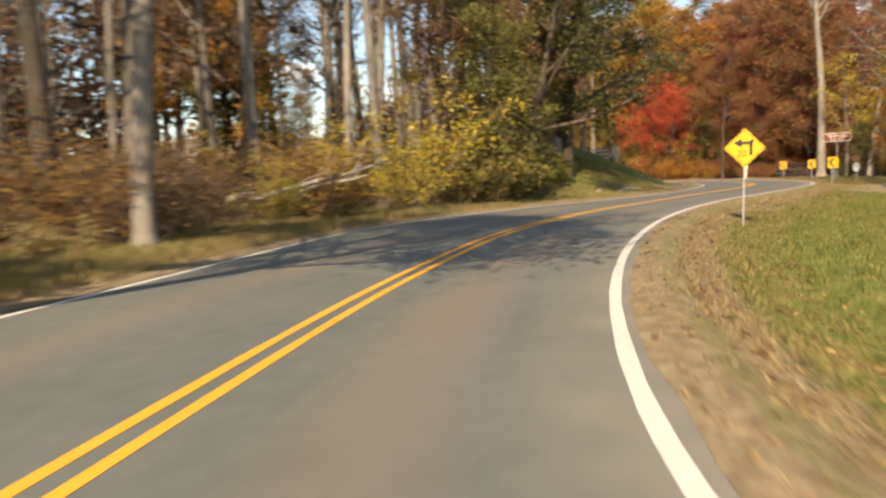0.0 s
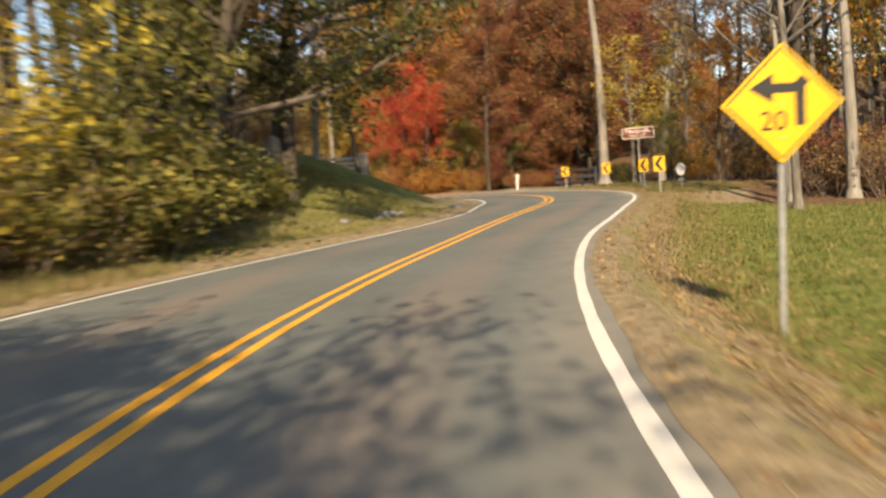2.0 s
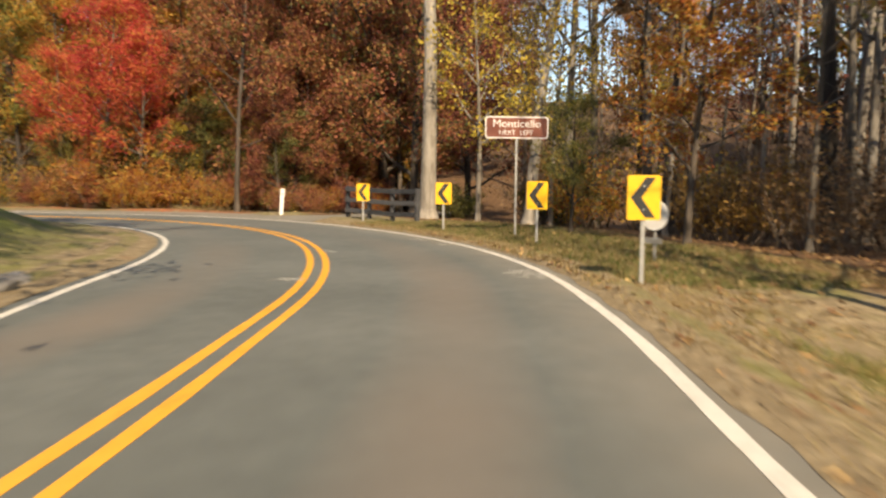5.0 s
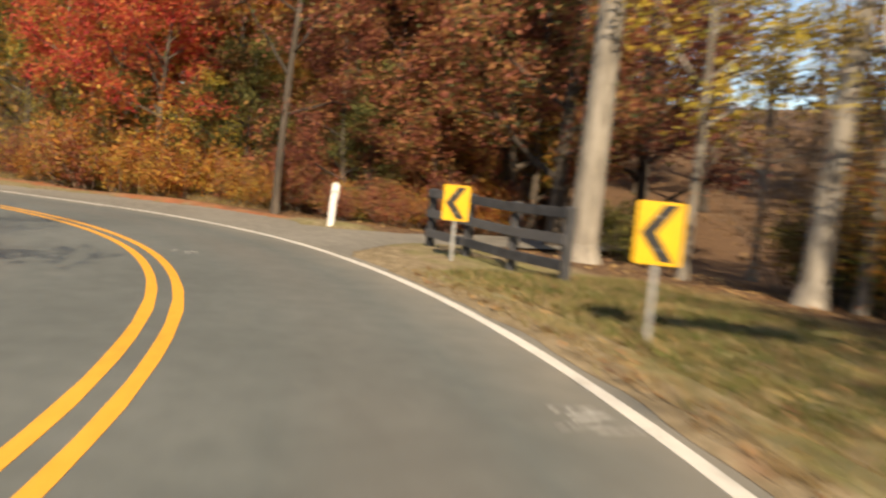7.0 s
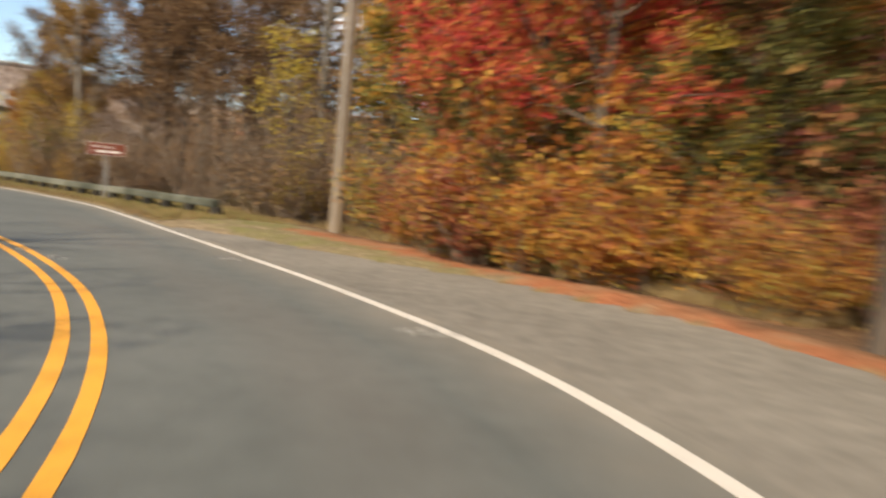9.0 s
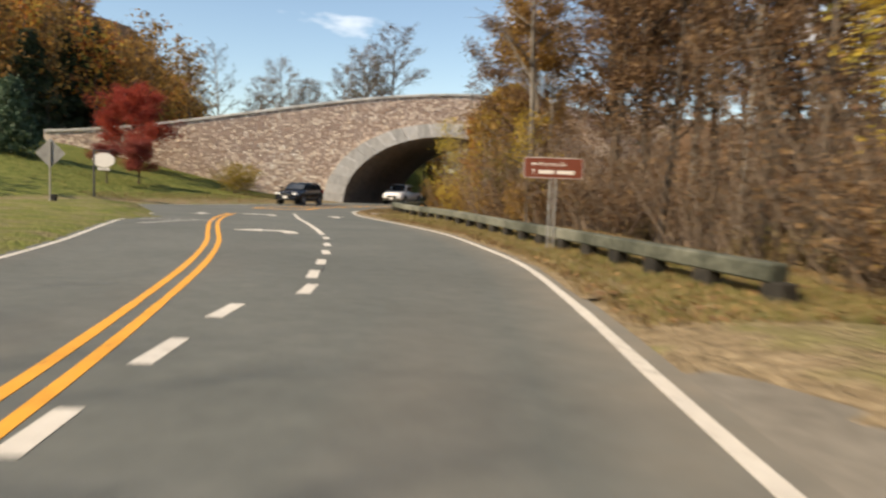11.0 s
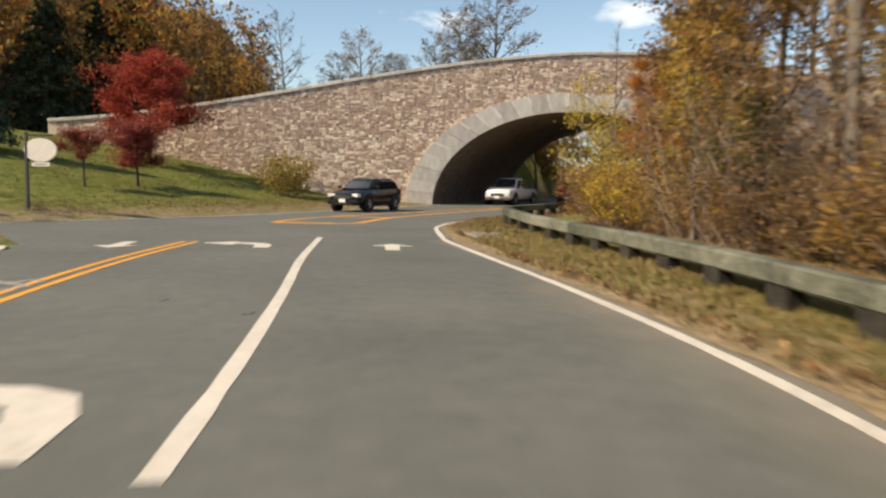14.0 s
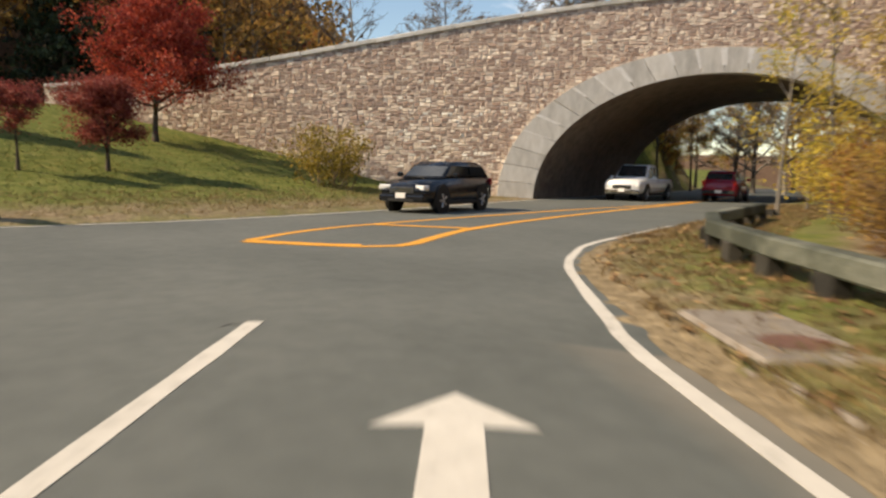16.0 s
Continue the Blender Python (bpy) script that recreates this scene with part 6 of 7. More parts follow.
# two added trees, out of view, whose crowns cast dappled shade on the road
special("tree", pose(-7.2, 5.6, ground_z(-7.2, 5.6), 0, 15, 0), seed=52, height=12, radius=0.28, base=0.45, spread=5.6, bark="bark_grey", leaf="leaf_ochre", count=7500, size=0.12, scatter=0.7, label="unseen spreading autumn tree added to shade the road", limbs=16)
special("tree", pose(-6.9, 8.4, ground_z(-6.9, 8.4), 0, 15, 0), seed=53, height=11, radius=0.25, base=0.45, spread=5.4, bark="bark_grey", leaf="leaf_ochre", count=6000, size=0.12, scatter=0.7, label="unseen spreading autumn tree added to shade the road", limbs=15)
plant("brown_a", [(0.2, 33.0, 0.8), (4.6, 36.8, 0.75)], 19)
special("tree", pose(9.2, 50.3, ground_z(9.2, 50.3), 0, 2, 0), seed=54, height=11, radius=0.15, base=0.4, spread=3.4, bark="bark_grey", label="bare grey tree on the grassy bank inside the bend", limbs=14)
special("tree", pose(11.2, 50.8, ground_z(11.2, 50.8), 0, -3, 0), seed=55, height=9, radius=0.11, base=0.35, spread=3.0, bark="bark_dark", label="thin bare tree on the grassy bank inside the bend", limbs=14)
plant("olive_a", [(2.0, 31.8, 0.8), (4.3, 40.4, 1.0)], 27, 0.95, 1.05)
for x, y, k in ((3.7, 35.2, 56), (6.3, 38.9, 57)):
    special("tree", pose(x, y, ground_z(x, y), 0, 8, 0), seed=k, height=12, radius=0.24, base=0.22, spread=6.0, bark="bark_dark", leaf="leaf_green", count=8000, size=0.12, scatter=0.55, label="dark-trunked spreading tree with olive green foliage on the bank", limbs=18)
# red and orange trees at the bend
plant("red_a", [(20.3, 74.4, 1.05), (21.6, 72.6, 0.72), (18.6, 76.4, 0.6)], 3)
plant("orange_a", [(22.6, 76.6, 0.9), (17.4, 80.5, 0.85), (25.5, 77.5), (38, 80, 1.25), (33, 84, 1.2), (19.5, 83, 0.8)], 4)
plant("russet_a", [(28.6, 69.4), (31.5, 66.6, 1.1), (27.4, 73.4), (35.0, 70.5, 1.2), (31, 74.5, 1.1), (23.4, 78.0, 0.9), (30.5, 62.5, 0.0001 + 0.8)], 5)
plant("russet_b", [(27.8, 68.0, 0.8), (33.2, 68.3), (29.4, 71.5), (24.8, 75.0, 0.9), (30.2, 68.1, 0.75), (36, 66)], 6)
plant("thicket_orange", [(22.6, 71.0, 0.8), (20.9, 72.3, 0.9), (19.2, 74.2, 0.9), (21.4, 74.0, 1.2), (18.0, 75.6, 0.8), (16.9, 78.2, 0.9), (22.2, 73.2), (20.0, 76.0, 1.2)], 7, 0.6, 1.35)
plant("thicket_red", [(21.8, 71.9, 0.9), (19.8, 73.4), (26.6, 69.0, 0.9), (28.0, 67.4, 0.8), (29.6, 67.2, 0.9), (31.4, 67.8), (18.8, 75.2, 0.9), (26.0, 71.0, 1.1), (17.6, 77.0, 0.9)], 8, 0.6, 1.35)
plant("thicket_green", [(27.2, 68.2, 0.7), (31.6, 60.6, 0.7), (31.5, 54.6, 0.8)], 9)
plant("thicket_yellow", [(23.0, 71.4, 0.6), (32.0, 55.0, 0.7), (13.2, 82.0, 0.6)], 10)
plant("yellow_a", [(29.6, 56.6, 0.95), (30.4, 53.6, 0.8), (33.6, 58.8, 1.0), (12.4, 82.4, 0.75)], 11)
plant("yellow_b", [(-19.9, 107.6, 1.0), (-22.6, 113.4, 0.8), (-1.0, 91.4, 0.75), (-7.2, 96.6, 0.8), (-14.8, 103.4, 0.6)], 12)
plant("orange_a", [(27.2, 70.2, 0.42), (30.4, 67.6, 0.4), (33.4, 66.6, 0.5), (26.2, 72.8, 0.5), (29.0, 72.0, 0.8)], 30, 0.7, 1.3)
plant("olive_a", [(28.8, 69.0, 0.55), (26.4, 70.6, 0.4), (31.8, 68.6, 0.7), (18.9, 76.2, 0.5), (24.2, 71.4, 0.55), (22.8, 72.0, 0.45), (20.6, 73.6, 0.4), (27.0, 67.2, 0.4)], 31)
plant("yellow_b", [(27.0, 68.8, 0.5), (23.2, 71.8, 0.6), (29.4, 67.6, 0.45)], 32)
plant("russet_tall", [(33.0, 78.5, 1.0), (39.0, 77.0, 1.05), (30.0, 88.0, 1.1), (44.0, 86.0, 1.15), (36.0, 71.5, 0.85)], 33)
plant("orange_tall", [(20.0, 88.0, 0.9), (28.0, 77.5, 0.8), (23.0, 84.0, 0.95), (25.5, 81.5, 0.85), (36.0, 84.0, 1.05), (26.0, 93.0, 1.1), (46.0, 79.0, 1.05)], 34)
plant("thicket_red", [(25.8, 66.0, 0.45), (27.2, 65.6, 0.5), (29.0, 65.8, 0.6), (31.0, 66.4, 0.7), (25.4, 69.6, 0.8), (23.8, 70.0, 0.6)], 35)
plant("thicket_orange", [(26.4, 66.9, 0.55), (28.2, 66.4, 0.55), (24.0, 69.3, 0.55), (30.2, 65.6, 0.5), (21.9, 71.2, 0.6)], 36)
plant("russet_b", [(26.4, 67.4, 0.6), (29.0, 67.0, 0.7), (32.4, 66.8, 0.8)], 37)
# the tall brown and yellow tree behind the rail, and its neighbours
plant("ochre_a", [(-4.2, 96.6, 0.78)], 13)
plant("brown_a", [(-6.4, 98.4, 0.7), (-10.6, 101.6, 0.62), (4.4, 90.6, 0.58), (9.4, 88.0, 0.58), (0.6, 94.0, 0.6), (-15.2, 109.4, 0.5), (-24.5, 124.5, 0.6)], 14)
plant("thicket_ochre", [(-18.0, 110.0, 0.8), (-21.0, 115.2, 0.9), (-12.0, 99.6, 0.7)], 15)
plant("thicket_yellow", [(-18.6, 108.8, 0.6)], 16)

# woods, side by side with the road
split(belt(right, rn, 5.0, 36, 36, 101, f_0, f42, lambda x, y: x > 16 and y > np.interp(x, WOOD_X, WOOD_Y) + 0.8), {"bare_a": 4, "bare_b": 5, "bare_c": 7, "brown_a": 1.0, "bare_d": 4}, 201)
split(belt(right, rn, 6.0, 30, 42, 102, f42, f56, lambda x, y: y < 60), {"bare_a": 5, "bare_b": 7, "bare_c": 1, "brown_a": 3, "orange_a": 0.4, "bare_d": 6, "yellow_b": 0.5}, 202)
split(belt(right, rn, 9.5, 34, 30, 103, f56, f76, lambda x, y: y > 68 or x > 36), {"bare_a": 2, "bare_c": 2, "russet_a": 3, "orange_a": 3, "brown_a": 2, "russet_b": 2}, 203)
split(belt(right, rn, 5.0, 24, 40, 104, f76, f93), {"bare_b": 5, "bare_d": 9, "brown_a": 1.8, "bare_a": 1.2}, 204)
split(belt(right, rn, 4.2, 14, 74, 105, f76, f93), {"brush": 7, "brush_tall": 12, "thicket_ochre": 0.6, "weeds": 2}, 205)
split(belt(right, rn, 7.5, 22, 52, 106, f42, f56, lambda x, y: y < 60), {"brush": 6, "brush_tall": 2, "thicket_ochre": 1, "thicket_green": 0.8, "thicket_orange": 1.2}, 206)
split(belt(right, rn, 6, 26, 72, 107, f20, f42, lambda x, y: x > 17 and y > np.interp(x, WOOD_X, WOOD_Y) + 1.5), {"brush": 6, "brush_tall": 3, "thicket_ochre": 0.5, "thicket_red": 0.5}, 207)
g0, g1, g2 = frac(left, -4.9, 8.5), frac(left, 3.5, 30), frac(left, 14, 44)
split(belt(left, -ln, 4.0, 26, 44, 108, g0, g1), {"bare_a": 6, "bare_b": 8, "bare_c": 2, "bare_d": 6, "brown_a": 1.2, "ochre_a": 1.0, "yellow_b": 1.0}, 208)
split(belt(left, -ln, 2.2, 9, 62, 109, g0, g1), {"brush": 9, "thicket_ochre": 4, "thicket_green": 1, "weeds": 7, "thicket_yellow": 0.8}, 209)
g = np.random.RandomState(12)
split([(x, y) for x, y in zip(g.uniform(-16, 3, 26), g.uniform(41, 47, 26))], {"bare_a": 4, "bare_b": 3, "brown_a": 5, "orange_a": 1.5, "brush": 3, "bare_c": 2}, 212)
split(belt(left, -ln, 7.5, 22, 22, 110, g1, g2, lambda x, y: y < 46 and x < 6), {"bare_a": 4, "bare_c": 4, "olive_a": 3, "brown_a": 3, "brush": 4}, 210)
g = np.random.RandomState(21)
split([(x, y) for x, y in zip(g.uniform(-6, 9, 24), g.uniform(51.5, 56, 24))], {"bare_d": 2, "brush_tall": 4, "thicket_ochre": 2}, 213)
plant("thicket_yellow", [(-1.3, 29.0, 1.55), (-0.9, 27.0, 0.7), (-2.6, 28.2, 1.2), (-3.4, 24.2, 0.5), (-4.6, 20.0, 0.6)], 17, 0.95, 1.05)
plant("thicket_green", [(1.0, 31.2, 1.2), (2.4, 33.2, 1.0), (2.2, 32.4, 1.35), (3.6, 35.8, 1.0), (5.4, 37.4, 0.6)], 18)
plant("orange_a", [(26.5, 44.9, 0.42), (-8.5, 99.6, 0.42), (-12.2, 102.6, 0.36)], 38)
plant("thicket_yellow", [(-10.6, 99.0, 0.6), (-15.8, 104.0, 0.6)], 39)
plant("brown_a", [(3.0, 92.4, 0.8), (7.2, 91.0, 0.75), (11.2, 89.2, 0.8), (0.4, 97.2, 0.85), (6.0, 96.6, 0.9), (12.4, 95.0, 0.95), (-4.0, 101.6, 0.8), (16.0, 91.0, 0.9)], 43)
plant("thicket_ochre", [(-8.0, 97.6, 0.9), (-13.6, 102.0, 0.9), (-4.6, 95.2, 0.8), (-1.6, 92.8, 0.7)], 40)
plant("thicket_orange", [(-11.2, 100.8, 0.8), (-16.6, 106.4, 0.8)], 41)
plant("olive_a", [(26.6, 48.6, 0.3), (-5.6, 96.4, 0.3), (-14.4, 105.2, 0.35)], 42)
# bank to the right of the arch
split([(x, y) for x, y in belt(corner, normals(corner), 3.0, 15, 36, 111, 0.2, 0.6)], {"brush_tall": 6, "brush": 5, "thicket_ochre": 1.5, "thicket_orange": 1, "thicket_yellow": 0.8, "bare_d": 3, "brown_a": 1}, 211)

# lawn: three red maples, a bush and evergreens
special("maple_tree", pose(-40.3, 96.2, ground_z(-40.3, 96.2)), seed=60, height=5.3, radius=0.11, base=0.14, rise=0.45, spread=2.9, bark="bark_dark", leaf="leaf_maple", count=15000, size=0.085, scatter=0.36, label="round red maple on the lawn", group="red maples on the lawn", limbs=30)
special("maple_tree", pose(-32.9, 93.1, ground_z(-32.9, 93.1)), seed=61, height=2.3, radius=0.06, base=0.1, spread=1.35, bark="bark_dark", leaf="leaf_crimson", count=9500, size=0.055, scatter=0.22, label="small crimson maple on the lawn", group="red maples on the lawn", limbs=18)
special("maple_tree", pose(-31.9, 90.6, ground_z(-31.9, 90.6)), seed=62, height=2.15, radius=0.045, base=0.35, spread=0.85, bark="bark_dark", leaf="leaf_crimson", count=3600, size=0.05, scatter=0.18, label="small dark crimson tree on the lawn", group="red maples on the lawn", limbs=14)
bush = shrub(63, 2.4, 2.2, 26, "leaf_bush", 2600, 0.07, "ochre and green bush on the lawn by the wall", scatter=0.2, group="")
bush.matrix_basis = pose(-33.6, 100.8, ground_z(-33.6, 100.8))
KINDS["spruce"] = lambda: conifer(64, 9.0, 3.7, "needle", "dark green spruce on the slope")
KINDS["pine"] = lambda: conifer(65, 5.2, 1.9, "needle_blue", "blue-green young pine on the slope")
plant("spruce", [(-58.0, 95.2, 1.2), (-61.0, 99.0, 1.2), (-60.0, 101.6, 1.35), (-56.2, 88.0, 1.0), (-61.6, 83.2, 1.15)], 20, lean=0.5)
plant("pine", [(-38.5, 87.5, 1.0)], 21, lean=0.5)


def joined_woods(name, places, label, seed, top=(8, 13), leaves=700, mats=("leaf_brown", "leaf_ochre", "leaf_orange"), bare=0.35):
    """Trees too far off to tell apart, joined."""
    g = np.random.RandomState(seed)
    w, spots = Wood(seed), {m: [] for m in mats}
    for (x, y), h in zip(places, ground_info(places)[0]):
        t = g.uniform(*top)
        pts = w.limb(Vector((x, y, float(h) - 0.5)), Vector((0, 0, 1)), t, t * 0.013, 0.02, 6, 6, 0.06, 0.05)
        k = mats[g.randint(len(mats))]
        for i in range(13):
            f = 0.3 + 0.68 * i / 13
            a = i * 2.4 + g.uniform(-0.4, 0.4)
            b = w.limb(along(pts, f), Vector((math.cos(a), math.sin(a), g.uniform(0.4, 1.1))), t * (0.38 - 0.25 * f), t * 0.005, 0.012, 3, 3, 0.22, 0.05)
            for _ in range(3):
                c = w.limb(along(b, g.uniform(0.4, 1)), Vector((g.uniform(-1, 1), g.uniform(-1, 1), g.uniform(0.1, 1))), t * 0.09, 0.015, 0.006, 2, 3, 0.2, 0.05)
                if (x * 7.3 + y * 3.1) % 1.0 > bare:
                    spots[k] += c
            if (x * 7.3 + y * 3.1) % 1.0 > bare:
                spots[k] += b[1:]
    th = thing(name, pose(0, 0, 0), label, "woods", kind="stuff")
    tagged(part("trunk", mesh_of("trunk", w.v, w.f, "bark_grey"), None, th), kind="stuff")
    for i, m in enumerate(mats):
        if spots[m]:
            tagged(part("foliage", leaf_mesh("foliage", spots[m], leaves * max(1, len(places) // len(mats)), 0.2, 0.45, m, seed + i), None, th), kind="stuff")


g = np.random.RandomState(9)
hill = [(x, y) for x, y in zip(g.uniform(-118, -54, 640), g.uniform(62, 148, 640)) if y < 74.5 + 0.568 * (8 - x)][:280]
joined_woods("hillside_woods", hill, "brown and orange woods covering the hillside", 31, (9, 14), 620)
KINDS["bare_tall"] = lambda: tree(15, 14, 0.2, 0.25, 3.8, "bark_grey", label="tall bare tree on the skyline beyond the bridge", limbs=20, twigs=7, fine=3, thick=3.0, group="skyline trees")
plant("bare_tall", [(-59.8, 115.1, 0.85)], 23)
KINDS["bare_round"] = lambda: tree(14, 9, 0.16, 0.12, 3.6, "bark_grey", "leaf_brown", 700, 0.1, 0.4, label="bushy bare tree on the skyline beyond the bridge", limbs=22, twigs=8, fine=4, thick=3.0, group="skyline trees")
plant("bare_round", [(-61.9, 121.2, 0.8), (-61.6, 124.6, 0.95), (-61.1, 128.1, 0.9), (-56.7, 129.8, 0.75), (-50.5, 127.8, 1.05), (-48.8, 129.7, 1.1), (-47.4, 143.1, 1.0), (-41.3, 140.8, 1.05), (-63.5, 122.8, 0.8), (-59.4, 126.4, 0.85), (-52.2, 129.0, 0.9), (-44.5, 141.6, 0.95)], 24)
plant("brown_a", [(-48.8, 135.6, 0.56), (-48.4, 139.1, 0.55)], 26)
plant("orange_a", [(-46.5, 150.0, 0.8), (-42.0, 152.0, 0.7), (-50.0, 158.0, 0.8), (-44.0, 160.0, 0.8), (-38.0, 148.0, 0.7), (-57.0, 158.0, 0.8), (-52.0, 170.0, 0.9), (-52.0, 139.5, 0.5), (-55.0, 145.0, 0.6), (-57.5, 151.0, 0.7), (-53.4, 142.0, 0.45)], 28)
plant("bare_round", [(-39.0, 156.0, 1.2), (-47.0, 166.0, 1.3), (-35.5, 146.0, 1.1)], 29)


def far_woods():
    """Depth of the woods: countless thin trunks and leaf haze behind the nearer trees."""
    g = np.random.RandomState(5)
    w = Wood(77)
    spots = []
    band = belt(right, rn, 28, 75, 460, 301, f_0, f93) + belt(left, -ln, 20, 60, 230, 302, g0, g1) + [(x, y) for x, y in zip(g.uniform(-30, 60, 150), g.uniform(105, 165, 150)) if x > -12]
    z = ground_info(band)[0]
    for (x, y), h in zip(band, z):
        top = g.uniform(10, 19)
        pts = w.limb(Vector((x, y, float(h) - 0.5)), Vector((0, 0, 1)), top, g.uniform(0.1, 0.24), 0.03, 4, 5, 0.05, 0.05)
        for _ in range(13):
            q = along(pts, g.uniform(0.25, 0.98))
            b = w.limb(q, Vector((g.uniform(-1, 1), g.uniform(-1, 1), g.uniform(0.2, 1.0))), g.uniform(1.5, 4), 0.05, 0.01, 2, 3, 0.2, 0.05)
            spots += b
        for _ in range(12):
            spots.append(Vector((x + g.uniform(-2, 2), y + g.uniform(-2, 2), float(h) + g.uniform(0.2, 5.0))))
    th = thing("far_woods", pose(0, 0, 0), "dense brown autumn woods in the distance", "woods", kind="stuff")
    tagged(part("trunk", mesh_of("trunk", w.v, w.f, "bark_dark"), None, th), kind="stuff")
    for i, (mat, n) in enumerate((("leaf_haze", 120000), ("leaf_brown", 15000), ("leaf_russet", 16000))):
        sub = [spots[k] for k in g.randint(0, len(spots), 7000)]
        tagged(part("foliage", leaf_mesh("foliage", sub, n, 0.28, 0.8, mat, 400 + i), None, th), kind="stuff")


far_woods()


def fallen_limbs():
    """Dead limbs lying in the brush."""
    for i, (x, y, yaw, ln_) in enumerate([(-5.4, 22.0, 10, 4.2), (-5.0, 23.5, -25, 3.4), (-6.2, 22.2, 40, 3.0), (-4.2, 22.6, 150, 2.4)]):
        w = Wood(500 + i)
        pts = w.limb(Vector((0, 0, 0.15)), Vector((1, 0, 0.25)), ln_, 0.1, 0.03, 6, 7, 0.12, 0.0)
        for k in range(5):
            w.limb(along(pts, 0.3 + 0.14 * k), Vector((0.6, w.r.uniform(-1, 1), w.r.uniform(0.2, 1))), ln_ * 0.35, 0.03, 0.008, 3, 4, 0.25, 0.0)
        o = new("fallen_limb", mesh_of("fallen_limb", w.v, w.f, "bark_pale"))
        o.matrix_basis = pose(x, y, ground_z(x, y) + 0.55, 0, 0, yaw)
        tagged(o, "pale dead limb lying in the brush", "fallen limb", "fallen limbs")


fallen_limbs()


def tree_stump():
    w = Wood(600)
    w.tube([Vector((0, 0, -0.4)), Vector((0, 0, 0.1)), Vector((0.05, 0, 0.5)), Vector((0.1, 0.02, 0.9)), Vector((0.12, 0.02, 1.0))], [0.55, 0.4, 0.3, 0.26, 0.02], 11)
    for k in range(7):
        a = k * 0.9
        w.limb(Vector((math.cos(a) * 0.25, math.sin(a) * 0.25, 0.2)), Vector((math.cos(a), math.sin(a), -0.15)), 0.9, 0.12, 0.03, 4, 5, 0.2, -0.1)
    o = new("tree_stump", mesh_of("tree_stump", w.v, w.f, "bark_pale"))
    o.matrix_basis = pose(6.4, 43.2, ground_z(6.4, 43.2))
    tagged(o, "pale broken tree stump with roots on the bank", "tree stump")


tree_stump()


# ---- grass and fallen leaves ----
def blades(name, p, z, lo, hi, mat, label, seed, per=5):
    g = np.random.RandomState(seed)
    n = len(p) * per
    c = np.repeat(np.column_stack([p, z]), per, axis=0) + np.column_stack([g.randn(n, 2) * 0.06, np.full(n, -0.02)])
    a = g.uniform(0, 6.28, n)
    w = np.stack([np.cos(a), np.sin(a), np.zeros(n)], 1) * g.uniform(0.006, 0.016, (n, 1))
    tip = c + np.column_stack([g.randn(n, 2) * 0.05, g.uniform(lo, hi, n)])
    v = np.stack([c - w, c + w, tip], 1).reshape(-1, 3)
    me = bpy.data.meshes.new(name)
    me.vertices.add(n * 3)
    me.vertices.foreach_set("co", v.astype(np.float32).ravel())
    me.loops.add(n * 3)
    me.loops.foreach_set("vertex_index", np.arange(n * 3, dtype=np.int32))
    me.polygons.add(n)
    me.polygons.foreach_set("loop_start", np.arange(0, n * 3, 3, dtype=np.int32))
    me.update(calc_edges=True)
    me.materials.append(M[mat])
    tagged(new(name, me), label, "grass", kind="stuff")


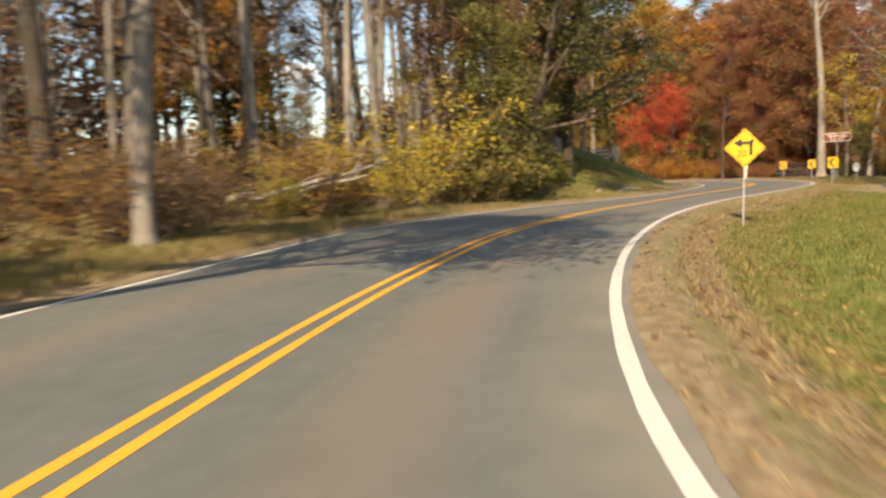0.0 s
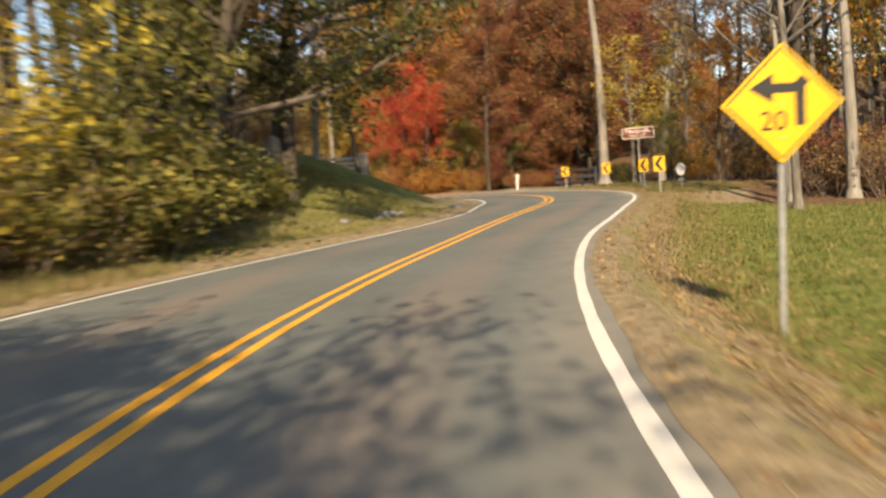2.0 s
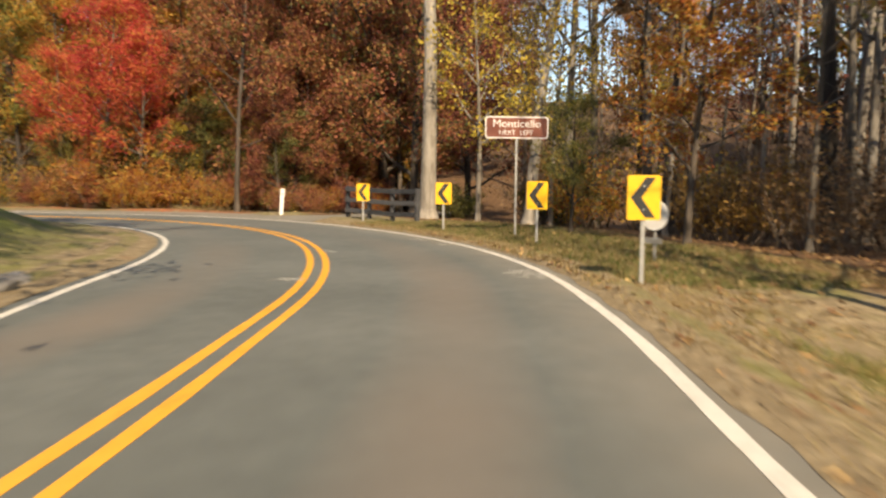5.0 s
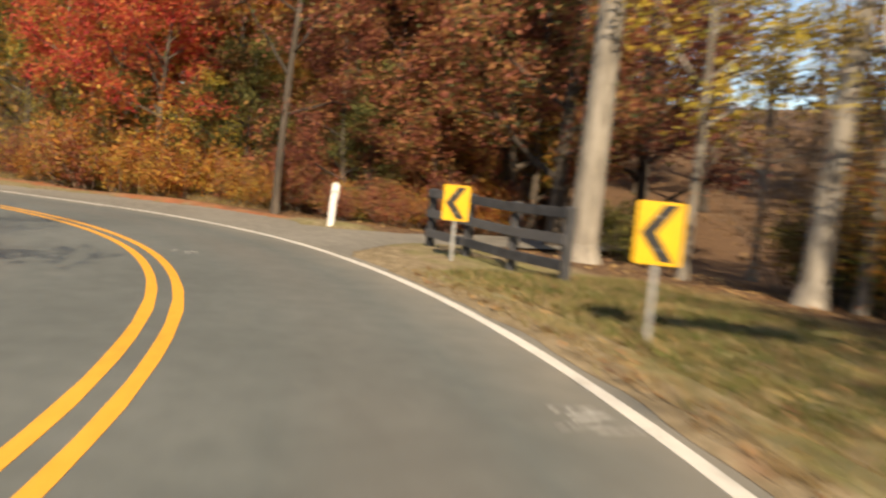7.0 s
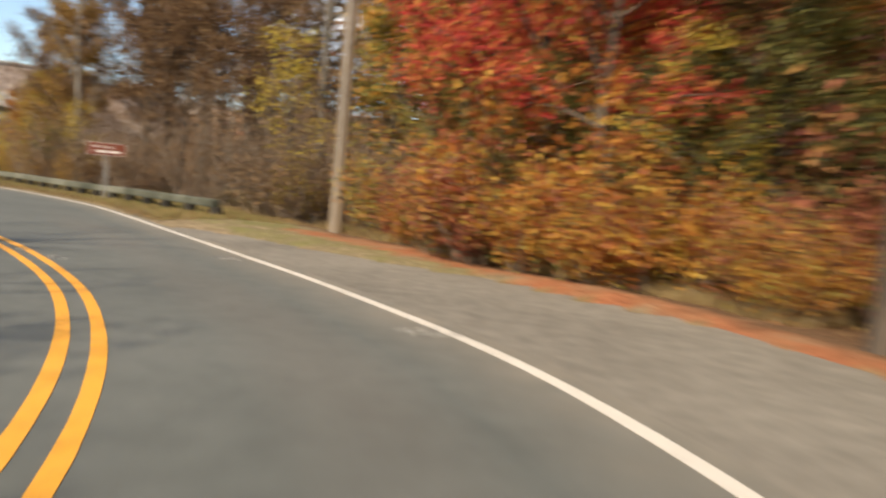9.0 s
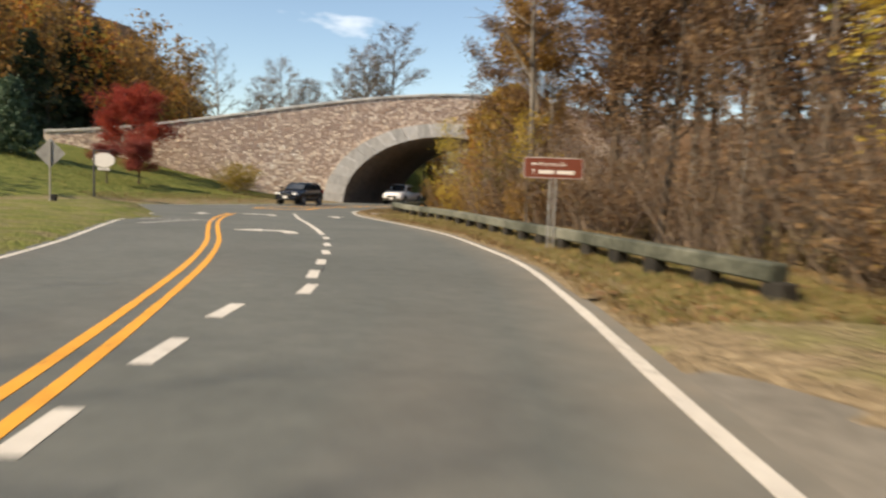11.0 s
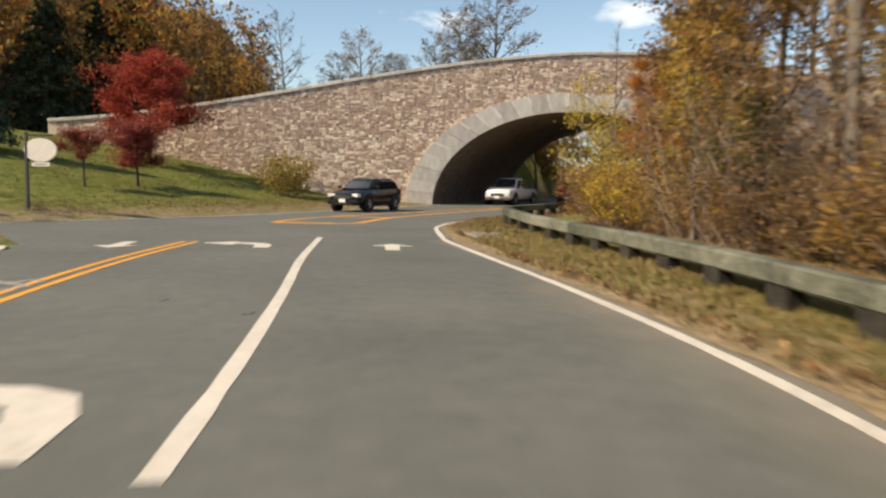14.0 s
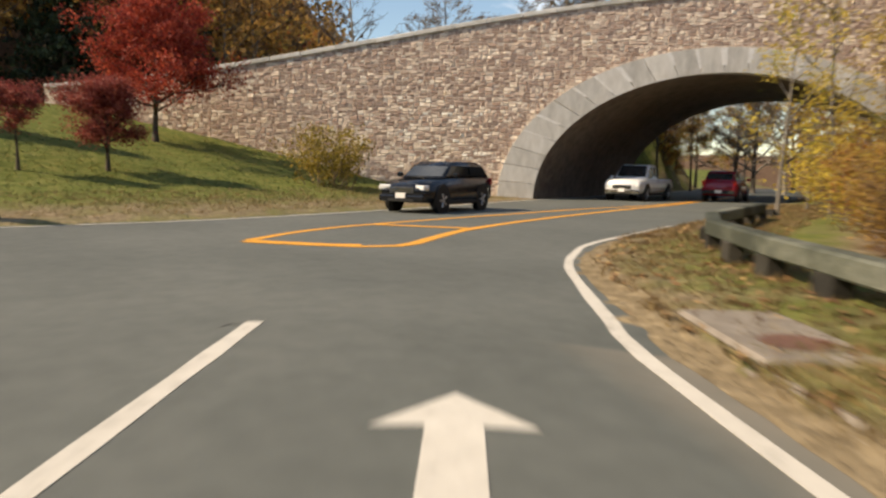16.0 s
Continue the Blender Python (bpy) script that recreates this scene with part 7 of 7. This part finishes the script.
def scatter_grass():
    for i, (line, nr, lo, hi, n, a, b, z0, z1, mat) in enumerate([
            (right, rn, 0.35, 2.6, 9000, f_0, f42, 0.03, 0.1, "dry_blade"), (right, rn, 1.4, 12, 18000, f_0, f42, 0.05, 0.17, "grass_blade"),
            (right, rn, 0.35, 5.0, 8000, f42, f56, 0.04, 0.13, "dry_blade"), (right, rn, 0.8, 4.0, 5000, f42, f56, 0.04, 0.13, "grass_blade"),
            (right, rn, 0.2, 4.5, 9000, f76, f93, 0.04, 0.13, "dry_blade"), (right, rn, 0.5, 3.6, 10000, f76, f93, 0.04, 0.12, "grass_blade"),
            (right, rn, 4.5, 7.0, 4500, frac(right, 20, 66), f76, 0.05, 0.3, "dry_blade"),
            (left, -ln, 0.5, 3.0, 7000, g0, g1, 0.06, 0.25, "dry_blade"), (left, -ln, 0.8, 4.5, 6000, g0, g1, 0.06, 0.25, "grass_blade"),
            (left, -ln, 1.4, 8.0, 9000, g1, g2, 0.05, 0.16, "grass_blade"), (corner, normals(corner), 0.25, 3.0, 5000, 0.0, 0.35, 0.03, 0.12, "dry_blade"),
            (far_edge, -normals(far_edge), 0.5, 4.0, 5000, 0.2, 0.6, 0.04, 0.12, "dry_blade"), (far_edge, -normals(far_edge), 1.5, 14.0, 9000, 0.2, 0.6, 0.04, 0.12, "grass_blade")]):
        p = np.array(belt(line, nr, lo, hi, n, 700 + i, a, b, (lambda x, y: y < np.interp(x, WOOD_X, WOOD_Y)) if i == 1 else None))
        z = ground_info(p)[0]
        blades("grass", p, z, z0, z1, mat, "dry tan verge grass" if mat == "dry_blade" else "short green grass", 800 + i)
    for i, (line, nr, lo, hi, n, a, b) in enumerate([(right, rn, 0.16, 7.0, 5500, f42, f56), (right, rn, 0.14, 4.5, 8000, f76, f93), (corner, normals(corner), 0.14, 3.0, 2500, 0.0, 0.3), (right, rn, 0.16, 3.0, 3500, f_0, f42), (right, rn, 9, 20, 3000, f20, f42), (left, -ln, 0.5, 7.0, 4000, g0, g2), (right, rn, 4.4, 8, 2500, f56, f76)]):
        p = np.array(belt(line, nr, lo, hi, n, 900 + i, a, b))
        z = ground_info(p)[0] + 0.02
        me = leaf_mesh("fallen_leaves", [Vector((x, y, h)) for (x, y), h in zip(p, z)], n, 0.045, 0.012, "litter", 950 + i, 3.0)
        tagged(new("fallen_leaves", me), "scattered brown fallen leaves", "leaves", kind="stuff")


scatter_grass()
